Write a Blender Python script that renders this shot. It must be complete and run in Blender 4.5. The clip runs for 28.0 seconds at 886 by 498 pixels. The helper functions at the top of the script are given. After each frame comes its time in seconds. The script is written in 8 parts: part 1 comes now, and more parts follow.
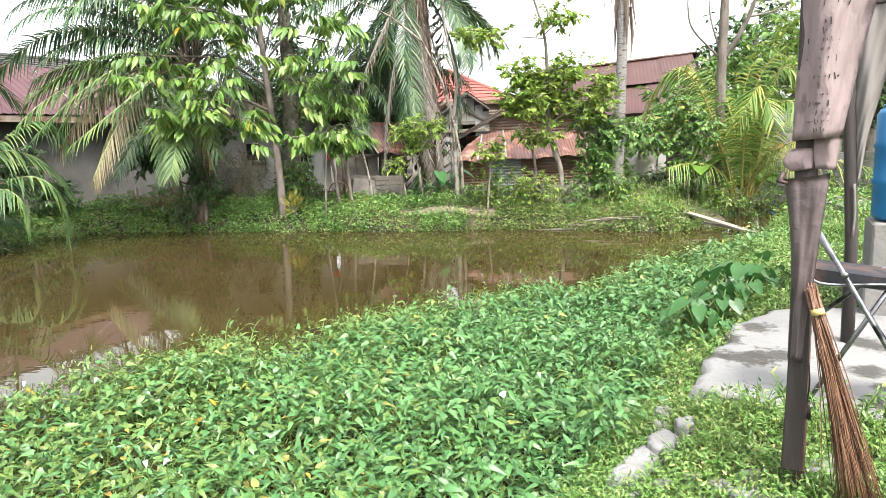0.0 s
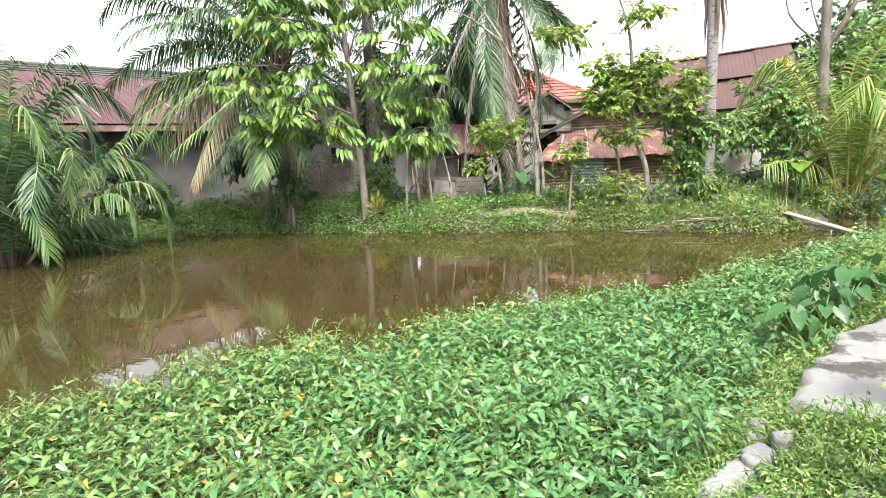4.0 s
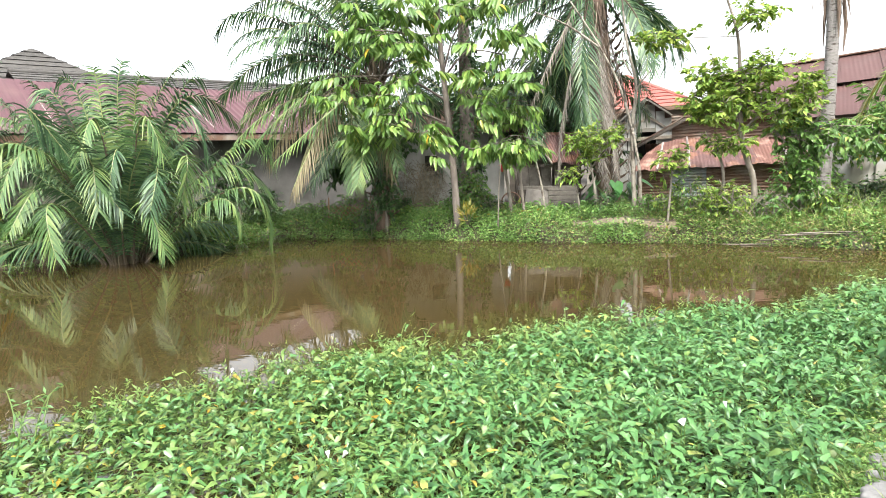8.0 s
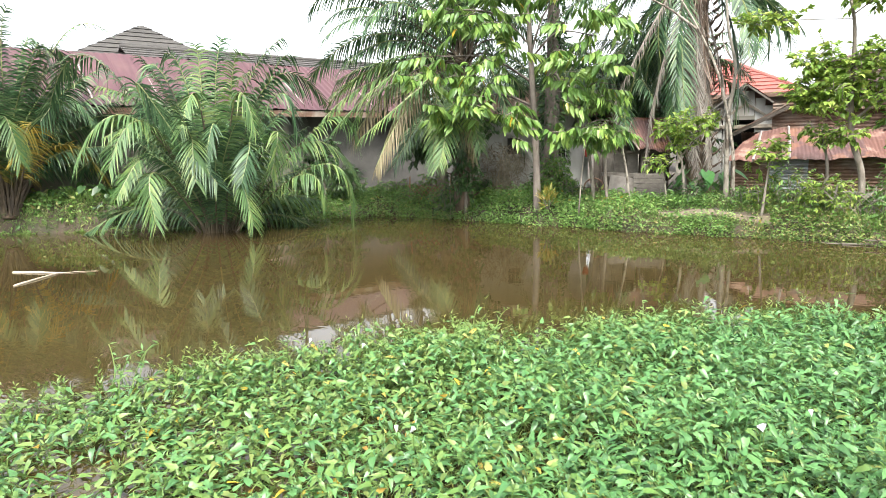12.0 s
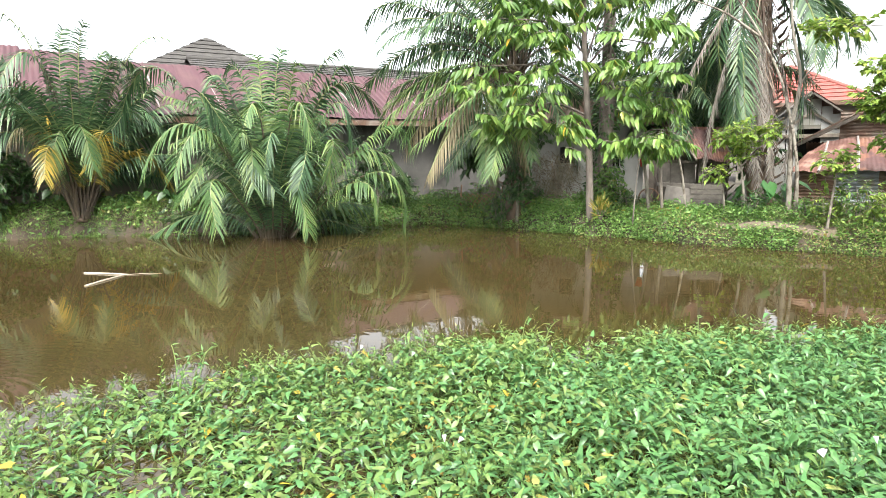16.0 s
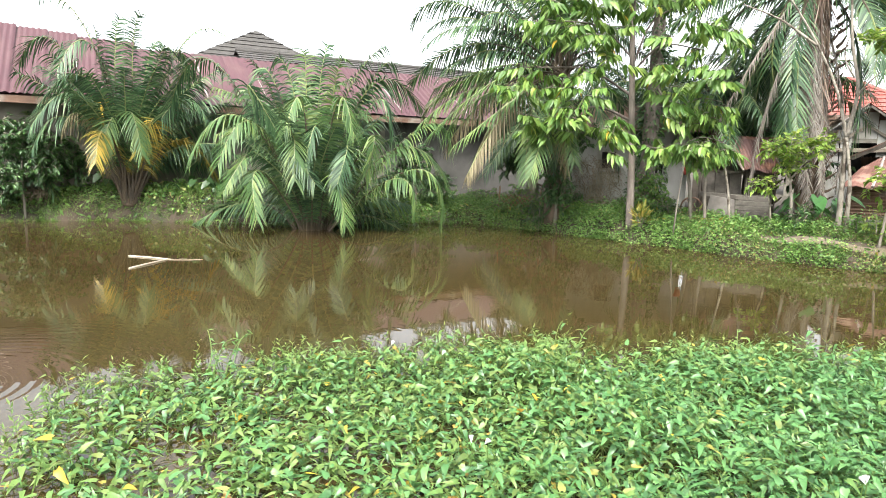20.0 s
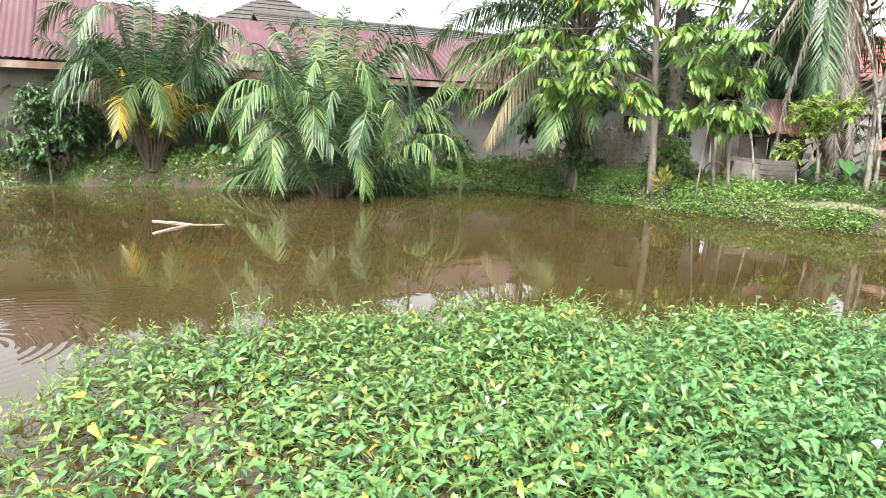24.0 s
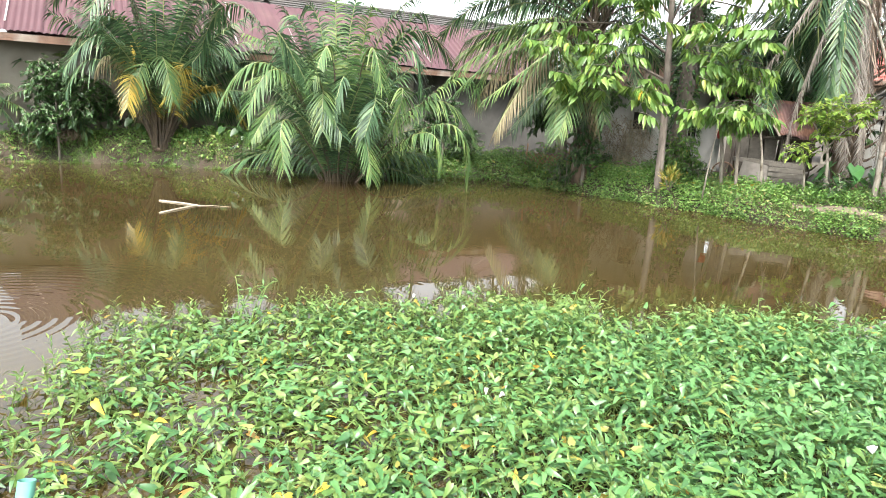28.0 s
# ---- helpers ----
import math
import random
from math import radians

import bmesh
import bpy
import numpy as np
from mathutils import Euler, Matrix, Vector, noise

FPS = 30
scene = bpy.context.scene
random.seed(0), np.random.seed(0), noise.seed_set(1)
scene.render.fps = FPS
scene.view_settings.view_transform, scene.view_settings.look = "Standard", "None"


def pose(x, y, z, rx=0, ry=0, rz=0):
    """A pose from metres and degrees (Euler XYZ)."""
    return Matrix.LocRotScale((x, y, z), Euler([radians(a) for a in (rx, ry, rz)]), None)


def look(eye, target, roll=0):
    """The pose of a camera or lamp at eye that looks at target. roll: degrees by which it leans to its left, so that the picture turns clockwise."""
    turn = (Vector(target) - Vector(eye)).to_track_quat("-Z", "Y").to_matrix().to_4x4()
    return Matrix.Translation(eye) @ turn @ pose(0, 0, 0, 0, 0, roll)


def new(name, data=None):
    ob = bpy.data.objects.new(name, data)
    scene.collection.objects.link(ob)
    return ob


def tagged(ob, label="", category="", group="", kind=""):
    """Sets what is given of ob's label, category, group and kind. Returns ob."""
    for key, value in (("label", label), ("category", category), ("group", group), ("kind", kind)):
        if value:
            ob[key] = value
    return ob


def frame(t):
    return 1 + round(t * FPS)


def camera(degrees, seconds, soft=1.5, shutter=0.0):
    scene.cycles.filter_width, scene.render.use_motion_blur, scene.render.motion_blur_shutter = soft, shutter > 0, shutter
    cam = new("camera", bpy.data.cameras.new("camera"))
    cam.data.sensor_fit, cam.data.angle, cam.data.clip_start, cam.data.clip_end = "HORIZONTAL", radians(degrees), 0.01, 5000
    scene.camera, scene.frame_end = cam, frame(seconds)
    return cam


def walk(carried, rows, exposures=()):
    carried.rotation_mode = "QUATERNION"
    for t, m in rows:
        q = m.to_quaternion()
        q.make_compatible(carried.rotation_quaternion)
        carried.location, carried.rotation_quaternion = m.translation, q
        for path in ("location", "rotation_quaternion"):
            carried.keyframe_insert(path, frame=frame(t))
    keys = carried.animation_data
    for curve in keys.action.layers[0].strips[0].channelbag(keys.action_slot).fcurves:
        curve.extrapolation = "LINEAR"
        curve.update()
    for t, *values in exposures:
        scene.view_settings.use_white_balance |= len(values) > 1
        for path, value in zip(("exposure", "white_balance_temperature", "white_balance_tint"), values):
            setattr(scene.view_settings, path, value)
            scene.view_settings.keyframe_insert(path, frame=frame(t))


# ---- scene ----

cam = camera(70.79, 28.0, soft=0.6)
EXPO = 2.68
PATH = [
    (0, (-0.000, 0.000, 1.950), (-0.065, 9.869, 0.335), -2.33),
    (0.5, (0.000, 0.000, 1.947), (-0.201, 9.867, 0.336), -2.33),
    (1, (0.001, 0.001, 1.948), (-0.372, 9.870, 0.377), -2.48),
    (1.5, (-0.001, -0.002, 1.953), (-0.620, 9.866, 0.460), -2.57),
    (2, (0.001, -0.005, 1.957), (-0.834, 9.862, 0.560), -2.74),
    (2.5, (0.001, -0.005, 1.956), (-1.072, 9.842, 0.582), -3.22),
    (4.5, (-0.011, 0.015, 1.952), (-1.500, 9.779, 0.388), -3.09),
    (5, (-0.016, 0.022, 1.954), (-1.773, 9.756, 0.482), -2.95),
    (5.5, (-0.021, 0.017, 1.956), (-2.002, 9.720, 0.569), -3.08),
    (6, (-0.017, 0.020, 1.958), (-2.195, 9.686, 0.610), -3.37),
    (6.5, (-0.017, 0.021, 1.953), (-2.385, 9.641, 0.597), -3.42),
    (7, (-0.016, 0.028, 1.953), (-2.517, 9.609, 0.560), -3.29),
    (7.5, (-0.014, 0.033, 1.951), (-2.699, 9.571, 0.606), -3.26),
    (8, (-0.013, 0.030, 1.951), (-2.757, 9.554, 0.625), -3.10),
    (8.5, (-0.011, 0.031, 1.952), (-2.856, 9.529, 0.651), -2.96),
    (9, (-0.009, 0.029, 1.949), (-2.960, 9.492, 0.629), -3.14),
    (9.5, (-0.014, 0.028, 1.948), (-3.184, 9.399, 0.491), -2.56),
    (10, (-0.019, 0.033, 1.948), (-3.357, 9.337, 0.433), -2.13),
    (10.5, (-0.019, 0.037, 1.946), (-3.543, 9.269, 0.414), -1.90),
    (11, (-0.015, 0.038, 1.947), (-3.664, 9.214, 0.373), -1.79),
    (11.5, (-0.009, 0.034, 1.955), (-3.853, 9.131, 0.385), -1.71),
    (13.5, (0.018, -0.002, 1.990), (-3.988, 9.023, 0.408), -0.50),
    (14, (0.017, -0.011, 1.997), (-4.129, 8.967, 0.510), -0.34),
    (14.5, (0.017, -0.014, 1.999), (-4.276, 8.903, 0.565), -0.64),
    (15, (0.020, -0.012, 2.002), (-4.363, 8.863, 0.581), -0.75),
    (15.5, (0.014, -0.009, 1.996), (-4.459, 8.816, 0.542), -0.82),
    (16, (0.012, -0.009, 1.997), (-4.631, 8.729, 0.557), -0.96),
    (16.5, (0.015, -0.007, 1.997), (-4.759, 8.658, 0.538), -0.76),
    (17, (0.012, -0.006, 1.993), (-4.872, 8.593, 0.509), -0.54),
    (17.5, (0.009, -0.002, 1.992), (-4.952, 8.552, 0.507), 0.14),
    (18, (0.008, -0.001, 1.992), (-4.994, 8.532, 0.520), 0.51),
    (18.5, (0.005, 0.001, 1.989), (-5.038, 8.507, 0.501), 0.43),
    (19, (0.005, 0.002, 1.989), (-5.070, 8.486, 0.482), 0.37),
    (19.5, (0.004, 0.005, 1.987), (-5.084, 8.487, 0.514), 1.03),
    (20, (0.001, 0.005, 1.989), (-5.134, 8.463, 0.541), 1.30),
    (20.5, (0.006, 0.006, 1.984), (-5.137, 8.450, 0.482), 0.83),
    (21, (0.003, 0.006, 1.986), (-5.132, 8.452, 0.468), 1.08),
    (21.5, (0.003, -0.001, 1.993), (-5.301, 8.338, 0.470), 1.21),
    (23.5, (0.029, -0.030, 1.980), (-5.334, 8.214, 0.169), 1.23),
    (24, (0.031, -0.017, 1.994), (-5.307, 8.199, -0.006), 1.10),
    (24.5, (0.033, -0.019, 1.995), (-5.228, 8.221, -0.107), 1.82),
    (25, (0.034, -0.020, 1.998), (-5.182, 8.245, -0.121), 2.01),
    (25.5, (0.037, -0.022, 1.997), (-5.140, 8.264, -0.135), 1.85),
    (26, (0.036, -0.024, 1.995), (-5.129, 8.263, -0.162), 2.07),
    (26.5, (0.036, -0.029, 2.000), (-5.116, 8.260, -0.177), 2.17),
    (27, (0.035, -0.036, 2.001), (-5.192, 8.212, -0.158), 2.93),
    (27.5, (0.034, -0.035, 2.005), (-5.317, 8.134, -0.146), 3.08),
    (28, (0.037, -0.034, 2.004), (-5.331, 8.122, -0.158), 3.16),
]
walk(cam, [(t, look(eye, target, roll)) for t, eye, target, roll in PATH], exposures=[(0, EXPO - 0.09), (8, EXPO - 0.06), (20, EXPO - 0.07), (20.8, EXPO + 0.08), (24, EXPO + 0.09), (28, EXPO + 0.05)])

# ---- light: bright overcast noon ----
SUN_EL, SUN_AZ = radians(57), radians(158)
world = bpy.data.worlds.new("overcast_sky")
scene.world = world
world.use_nodes = True
wn = world.node_tree.nodes
wn.clear()
sky = wn.new("ShaderNodeTexSky")
sky.sky_type, sky.sun_disc = "NISHITA", False
sky.sun_elevation, sky.sun_rotation = SUN_EL, SUN_AZ
sky.air_density, sky.dust_density, sky.ozone_density = 1.0, 4.0, 1.0
soft_sky = wn.new("ShaderNodeHueSaturation")
soft_sky.inputs["Saturation"].default_value = 0.22
background = wn.new("ShaderNodeBackground")
background.inputs["Strength"].default_value = 0.11
wout = wn.new("ShaderNodeOutputWorld")
world.node_tree.links.new(sky.outputs[0], soft_sky.inputs["Color"])
world.node_tree.links.new(soft_sky.outputs[0], background.inputs["Color"])
world.node_tree.links.new(background.outputs[0], wout.inputs["Surface"])
sun = new("sun", bpy.data.lights.new("sun", "SUN"))
sun.data.energy, sun.data.angle, sun.data.color = 1.5, radians(12), (1.0, 0.96, 0.90)
sun_from = Vector((math.sin(SUN_AZ) * math.cos(SUN_EL), math.cos(SUN_AZ) * math.cos(SUN_EL), math.sin(SUN_EL)))
sun.matrix_world = look(sun_from * 60, (0, 0, 0))

# ---- mesh helpers ----
rng = np.random.default_rng(7)


def mesh_data(name, V, F, mats, slots=None, smooth=True):
    """One mesh from arrays of vertices and triangles."""
    V, F = np.asarray(V, np.float32).reshape(-1, 3), np.asarray(F, np.int32).reshape(-1, 3)
    me = bpy.data.meshes.new(name)
    me.vertices.add(len(V))
    me.vertices.foreach_set("co", V.ravel())
    me.loops.add(3 * len(F))
    me.loops.foreach_set("vertex_index", F.ravel())
    me.polygons.add(len(F))
    me.polygons.foreach_set("loop_start", np.arange(len(F), dtype=np.int32) * 3)
    for m in mats if isinstance(mats, (list, tuple)) else [mats]:
        me.materials.append(m)
    if slots is not None:
        me.polygons.foreach_set("material_index", np.asarray(slots, np.int32))
    me.polygons.foreach_set("use_smooth", np.full(len(F), smooth))
    me.update(calc_edges=True)
    me.validate()
    return me


def join(*pieces):
    """Several (V, F) pairs in one."""
    Vs, Fs, n = [], [], 0
    for V, F in pieces:
        Vs.append(np.asarray(V, float).reshape(-1, 3))
        Fs.append(np.asarray(F, int).reshape(-1, 3) + n)
        n += len(Vs[-1])
    return np.concatenate(Vs), np.concatenate(Fs)


def thing(name, place, label, category, group="", kind="", turn=0.0):
    ob = new(name)
    ob.matrix_basis = pose(*place, 0, 0, turn)
    ob.empty_display_size = 0.1
    return tagged(ob, label, category, group, kind)


def part(name, geo, mat, parent=None, label="", smooth=False, m=None, slots=None):
    """Links a mesh, given as data, a bmesh or a (V, F) pair, as one object under parent."""
    if isinstance(geo, bpy.types.Mesh):
        me = geo
    elif isinstance(geo, bmesh.types.BMesh):
        me = bpy.data.meshes.new(name)
        geo.to_mesh(me)
        geo.free()
        me.materials.append(mat)
        if smooth:
            me.polygons.foreach_set("use_smooth", np.full(len(me.polygons), True))
    else:
        me = mesh_data(name, geo[0], geo[1], mat, slots, smooth)
    ob = new(name, me)
    if parent:
        ob.parent = parent
    if m is not None:
        ob.matrix_basis = m
    if label:
        ob["label"] = label
    return ob


def box(size, at=(0, 0, 0), turn=(0, 0, 0), bevel=0.0, bm=None):
    bm = bm or bmesh.new()
    m = pose(*at, *turn) @ Matrix.Diagonal((*size, 1))
    made = bmesh.ops.create_cube(bm, size=1.0, matrix=m)
    if bevel:
        edges = list({e for v in made["verts"] for e in v.link_edges})
        bmesh.ops.bevel(bm, geom=edges, offset=bevel, segments=1, affect="EDGES")
    return bm


def tube(points, radii, seg=8, rough=0.0, cap=True):
    """A tapered, slightly uneven round stem through the points."""
    P = np.asarray(points, float)
    R = np.broadcast_to(np.asarray(radii, float), (len(P),))
    d = np.gradient(P, axis=0)
    d /= np.linalg.norm(d, axis=1)[:, None] + 1e-9
    ref = np.array([1.0, 0.0, 0.0]) if abs(d[:, 0]).mean() < 0.8 else np.array([0.0, 1.0, 0.0])
    a = np.cross(d, ref)
    a /= np.linalg.norm(a, axis=1)[:, None]
    b = np.cross(d, a)
    th = np.arange(seg) * 2 * np.pi / seg
    r = R[:, None] * (1 + rough * rng.standard_normal((len(P), seg)))
    V = P[:, None] + r[..., None] * (np.cos(th)[None, :, None] * a[:, None] + np.sin(th)[None, :, None] * b[:, None])
    V = V.reshape(-1, 3)
    i, j = np.meshgrid(np.arange(len(P) - 1), np.arange(seg), indexing="ij")
    q0, q1 = i * seg + j, i * seg + (j + 1) % seg
    q2, q3 = q0 + seg, q1 + seg
    F = np.concatenate([np.stack([q0, q2, q1], -1).reshape(-1, 3), np.stack([q1, q2, q3], -1).reshape(-1, 3)])
    if cap:
        n = len(V)
        V = np.concatenate([V, P[:1], P[-1:]])
        k = np.arange(seg)
        F = np.concatenate([F, np.stack([np.full(seg, n), k, (k + 1) % seg], -1), np.stack([np.full(seg, n + 1), (len(P) - 1) * seg + (k + 1) % seg, (len(P) - 1) * seg + k], -1)])
    return V, F


def smooth_line(points, n):
    """n points along a smooth curve through the given ones."""
    P = np.asarray(points, float)
    t = np.concatenate([[0], np.cumsum(np.linalg.norm(np.diff(P, axis=0), axis=1))])
    s = np.linspace(0, t[-1], n)
    g = np.gradient(P, t, axis=0)
    k = np.clip(np.searchsorted(t, s) - 1, 0, len(P) - 2)
    h = (t[k + 1] - t[k])[:, None]
    u = ((s - t[k]) / h[:, 0])[:, None]
    return (2 * u**3 - 3 * u**2 + 1) * P[k] + (u**3 - 2 * u**2 + u) * h * g[k] + (-2 * u**3 + 3 * u**2) * P[k + 1] + (u**3 - u**2) * h * g[k + 1]


def unit(v):
    return v / (np.linalg.norm(v, axis=-1, keepdims=True) + 1e-9)


LEAF5 = np.array([[0, 0, 0], [0.4, -0.5, 0.1], [0.42, 0, 0], [0.4, 0.5, 0.1], [1, 0, 0]])
FACE5 = np.array([[0, 1, 2], [0, 2, 3], [1, 4, 2], [2, 4, 3]])
LEAF8 = np.array([[0, 0, 0], [0.18, -0.42, 0.07], [0.22, 0, 0], [0.18, 0.42, 0.07], [0.6, -0.36, 0.05], [0.6, 0, 0], [0.6, 0.36, 0.05], [1, 0, 0]])
FACE8 = np.array([[0, 1, 2], [0, 2, 3], [1, 4, 5], [1, 5, 2], [2, 5, 6], [2, 6, 3], [4, 7, 5], [5, 7, 6]])


def leaves(P, D, N, L, W, bend=0.2, fine=False):
    """Folded leaf blades at P that point along D, with their upper side towards N."""
    P, D, N = np.asarray(P, float), unit(np.asarray(D, float)), np.asarray(N, float)
    n = len(P)
    L, W, bend = (np.broadcast_to(np.asarray(k, float), (n,)) for k in (L, W, bend))
    S = unit(np.cross(D, N))
    N = np.cross(S, D)
    T, F = (LEAF8, FACE8) if fine else (LEAF5, FACE5)
    a, b, c = T[:, 0], T[:, 1], T[:, 2]
    drop = c[None] * W[:, None] * 1.6 - bend[:, None] * L[:, None] * a[None] ** 2
    V = P[:, None] + (a[None] * L[:, None])[..., None] * D[:, None] + (b[None] * W[:, None])[..., None] * S[:, None] + drop[..., None] * N[:, None]
    return V.reshape(-1, 3), (F[None] + (np.arange(n) * len(T))[:, None, None]).reshape(-1, 3)


def strips(A, D, N, L, W, droop, seg=2):
    """Narrow blades (palm leaflets, grass) that bend towards the ground."""
    n = len(A)
    L, W, droop = (np.broadcast_to(np.asarray(k, float), (n,)) for k in (L, W, droop))
    D = unit(D)
    S = unit(np.cross(D, N))
    Vs = []
    for k in range(seg + 1):
        s = k / seg
        mid = A + D * (L * s)[:, None] - np.array([0, 0, 1.0]) * (droop * L * s * s)[:, None]
        w = W * (1.0 - s) ** 0.6 * 0.5 if k else W * 0.35
        if k < seg:
            Vs += [mid - S * w[:, None], mid + S * w[:, None]]
        else:
            Vs.append(mid)
    V = np.stack(Vs, 1)
    m = V.shape[1]
    F = []
    for k in range(seg - 1):
        F += [[2 * k, 2 * k + 1, 2 * k + 2], [2 * k + 1, 2 * k + 3, 2 * k + 2]]
    F.append([m - 3, m - 2, m - 1])
    return V.reshape(-1, 3), (np.array(F)[None] + (np.arange(n) * m)[:, None, None]).reshape(-1, 3)


def random_dirs(n, up=0.0):
    v = rng.standard_normal((n, 3))
    v[:, 2] += up
    return unit(v)


# ---- materials ----
def shader(name):
    mat = bpy.data.materials.new(name)
    mat.use_nodes = True
    nt = mat.node_tree
    return mat, nt, nt.nodes["Principled BSDF"], nt.nodes, nt.links


TONE = 0.62  # all paints and leaves are a little darker than their nominal swatches


def ramp(nodes, stops, kind="LINEAR"):
    r = nodes.new("ShaderNodeValToRGB")
    r.color_ramp.interpolation = kind
    el = r.color_ramp.elements
    while len(el) < len(stops):
        el.new(0.5)
    for e, (p, c) in zip(el, stops):
        e.position, e.color = p, (*(k * TONE if max(c) < 0.99 else k for k in c), 1)
    return r


def foliage(name, stops, gloss=0.45, through_light=0.3, patch=0.35):
    """Leaf surface: each blade takes its own tint; larger patches shift a little."""
    mat, nt, bsdf, nodes, links = shader(name)
    geo = nodes.new("ShaderNodeNewGeometry")
    col = ramp(nodes, stops)
    tc = nodes.new("ShaderNodeTexCoord")
    big = nodes.new("ShaderNodeTexNoise")
    big.inputs["Scale"].default_value = 0.9
    links.new(tc.outputs["Object"], big.inputs["Vector"])
    fine = nodes.new("ShaderNodeTexNoise")
    fine.inputs["Scale"].default_value = 38.0
    links.new(tc.outputs["Object"], fine.inputs["Vector"])
    add = nodes.new("ShaderNodeMath")
    add.operation = "MULTIPLY_ADD"
    add.inputs[1].default_value, add.inputs[2].default_value = patch, -patch / 2
    links.new(big.outputs["Fac"], add.inputs[0])
    sm = nodes.new("ShaderNodeMath")
    links.new(add.outputs[0], sm.inputs[0])
    links.new(geo.outputs["Random Per Island"], sm.inputs[1])
    links.new(sm.outputs[0], col.inputs["Fac"])
    mul = nodes.new("ShaderNodeMix")
    mul.data_type, mul.blend_type = "RGBA", "MULTIPLY"
    mul.inputs["Factor"].default_value = 0.35
    links.new(col.outputs["Color"], mul.inputs[6])
    links.new(fine.outputs["Color"], mul.inputs[7])
    links.new(mul.outputs[2], bsdf.inputs["Base Color"])
    bsdf.inputs["Roughness"].default_value = gloss
    bsdf.inputs["Specular IOR Level"].default_value = 0.42
    tr = nodes.new("ShaderNodeBsdfTranslucent")
    links.new(mul.outputs[2], tr.inputs["Color"])
    mix = nodes.new("ShaderNodeMixShader")
    mix.inputs[0].default_value = through_light
    links.new(bsdf.outputs[0], mix.inputs[1])
    links.new(tr.outputs[0], mix.inputs[2])
    links.new(mix.outputs[0], nodes["Material Output"].inputs["Surface"])
    return mat


def surface(name, a, b, scale=4.0, rough=0.8, bump=0.3, stretch=(1, 1, 1), stain=None, stain_scale=0.8, metal=0.0, stain_at=(0.5, 0.65), vary=0.12, bump_scale=None):
    """A weathered solid surface: two colours in grain, stains at a larger scale, fine relief, small piece-to-piece change."""
    mat, nt, bsdf, nodes, links = shader(name)
    tc = nodes.new("ShaderNodeTexCoord")
    mp = nodes.new("ShaderNodeMapping")
    mp.inputs["Scale"].default_value = stretch
    links.new(tc.outputs["Object"], mp.inputs["Vector"])
    n1 = nodes.new("ShaderNodeTexNoise")
    n1.inputs["Scale"].default_value, n1.inputs["Detail"].default_value, n1.inputs["Roughness"].default_value = scale, 8.0, 0.65
    links.new(mp.outputs[0], n1.inputs["Vector"])
    col = ramp(nodes, [(0.3, a), (0.7, b)])
    links.new(n1.outputs["Fac"], col.inputs["Fac"])
    last = col.outputs["Color"]
    if stain:
        n2 = nodes.new("ShaderNodeTexNoise")
        n2.inputs["Scale"].default_value, n2.inputs["Detail"].default_value = stain_scale, 6.0
        links.new(mp.outputs[0], n2.inputs["Vector"])
        edge = ramp(nodes, [(stain_at[0], (0, 0, 0)), (stain_at[1], (1, 1, 1))])
        links.new(n2.outputs["Fac"], edge.inputs["Fac"])
        mx = nodes.new("ShaderNodeMix")
        mx.data_type = "RGBA"
        links.new(edge.outputs["Color"], mx.inputs["Factor"])
        links.new(last, mx.inputs[6])
        mx.inputs[7].default_value = (*(k * TONE for k in stain), 1)
        last = mx.outputs[2]
    oi = nodes.new("ShaderNodeObjectInfo")
    hv = nodes.new("ShaderNodeHueSaturation")
    mr = nodes.new("ShaderNodeMapRange")
    mr.inputs["To Min"].default_value, mr.inputs["To Max"].default_value = 1 - vary, 1 + vary
    links.new(oi.outputs["Random"], mr.inputs["Value"])
    links.new(mr.outputs[0], hv.inputs["Value"])
    links.new(last, hv.inputs["Color"])
    links.new(hv.outputs[0], bsdf.inputs["Base Color"])
    bsdf.inputs["Roughness"].default_value, bsdf.inputs["Metallic"].default_value = rough, metal
    n3 = nodes.new("ShaderNodeTexNoise")
    n3.inputs["Scale"].default_value, n3.inputs["Detail"].default_value = bump_scale or scale * 5, 5.0
    links.new(mp.outputs[0], n3.inputs["Vector"])
    bp = nodes.new("ShaderNodeBump")
    bp.inputs["Strength"].default_value, bp.inputs["Distance"].default_value = bump, 0.02
    links.new(n3.outputs["Fac"], bp.inputs["Height"])
    links.new(bp.outputs[0], bsdf.inputs["Normal"])
    return mat


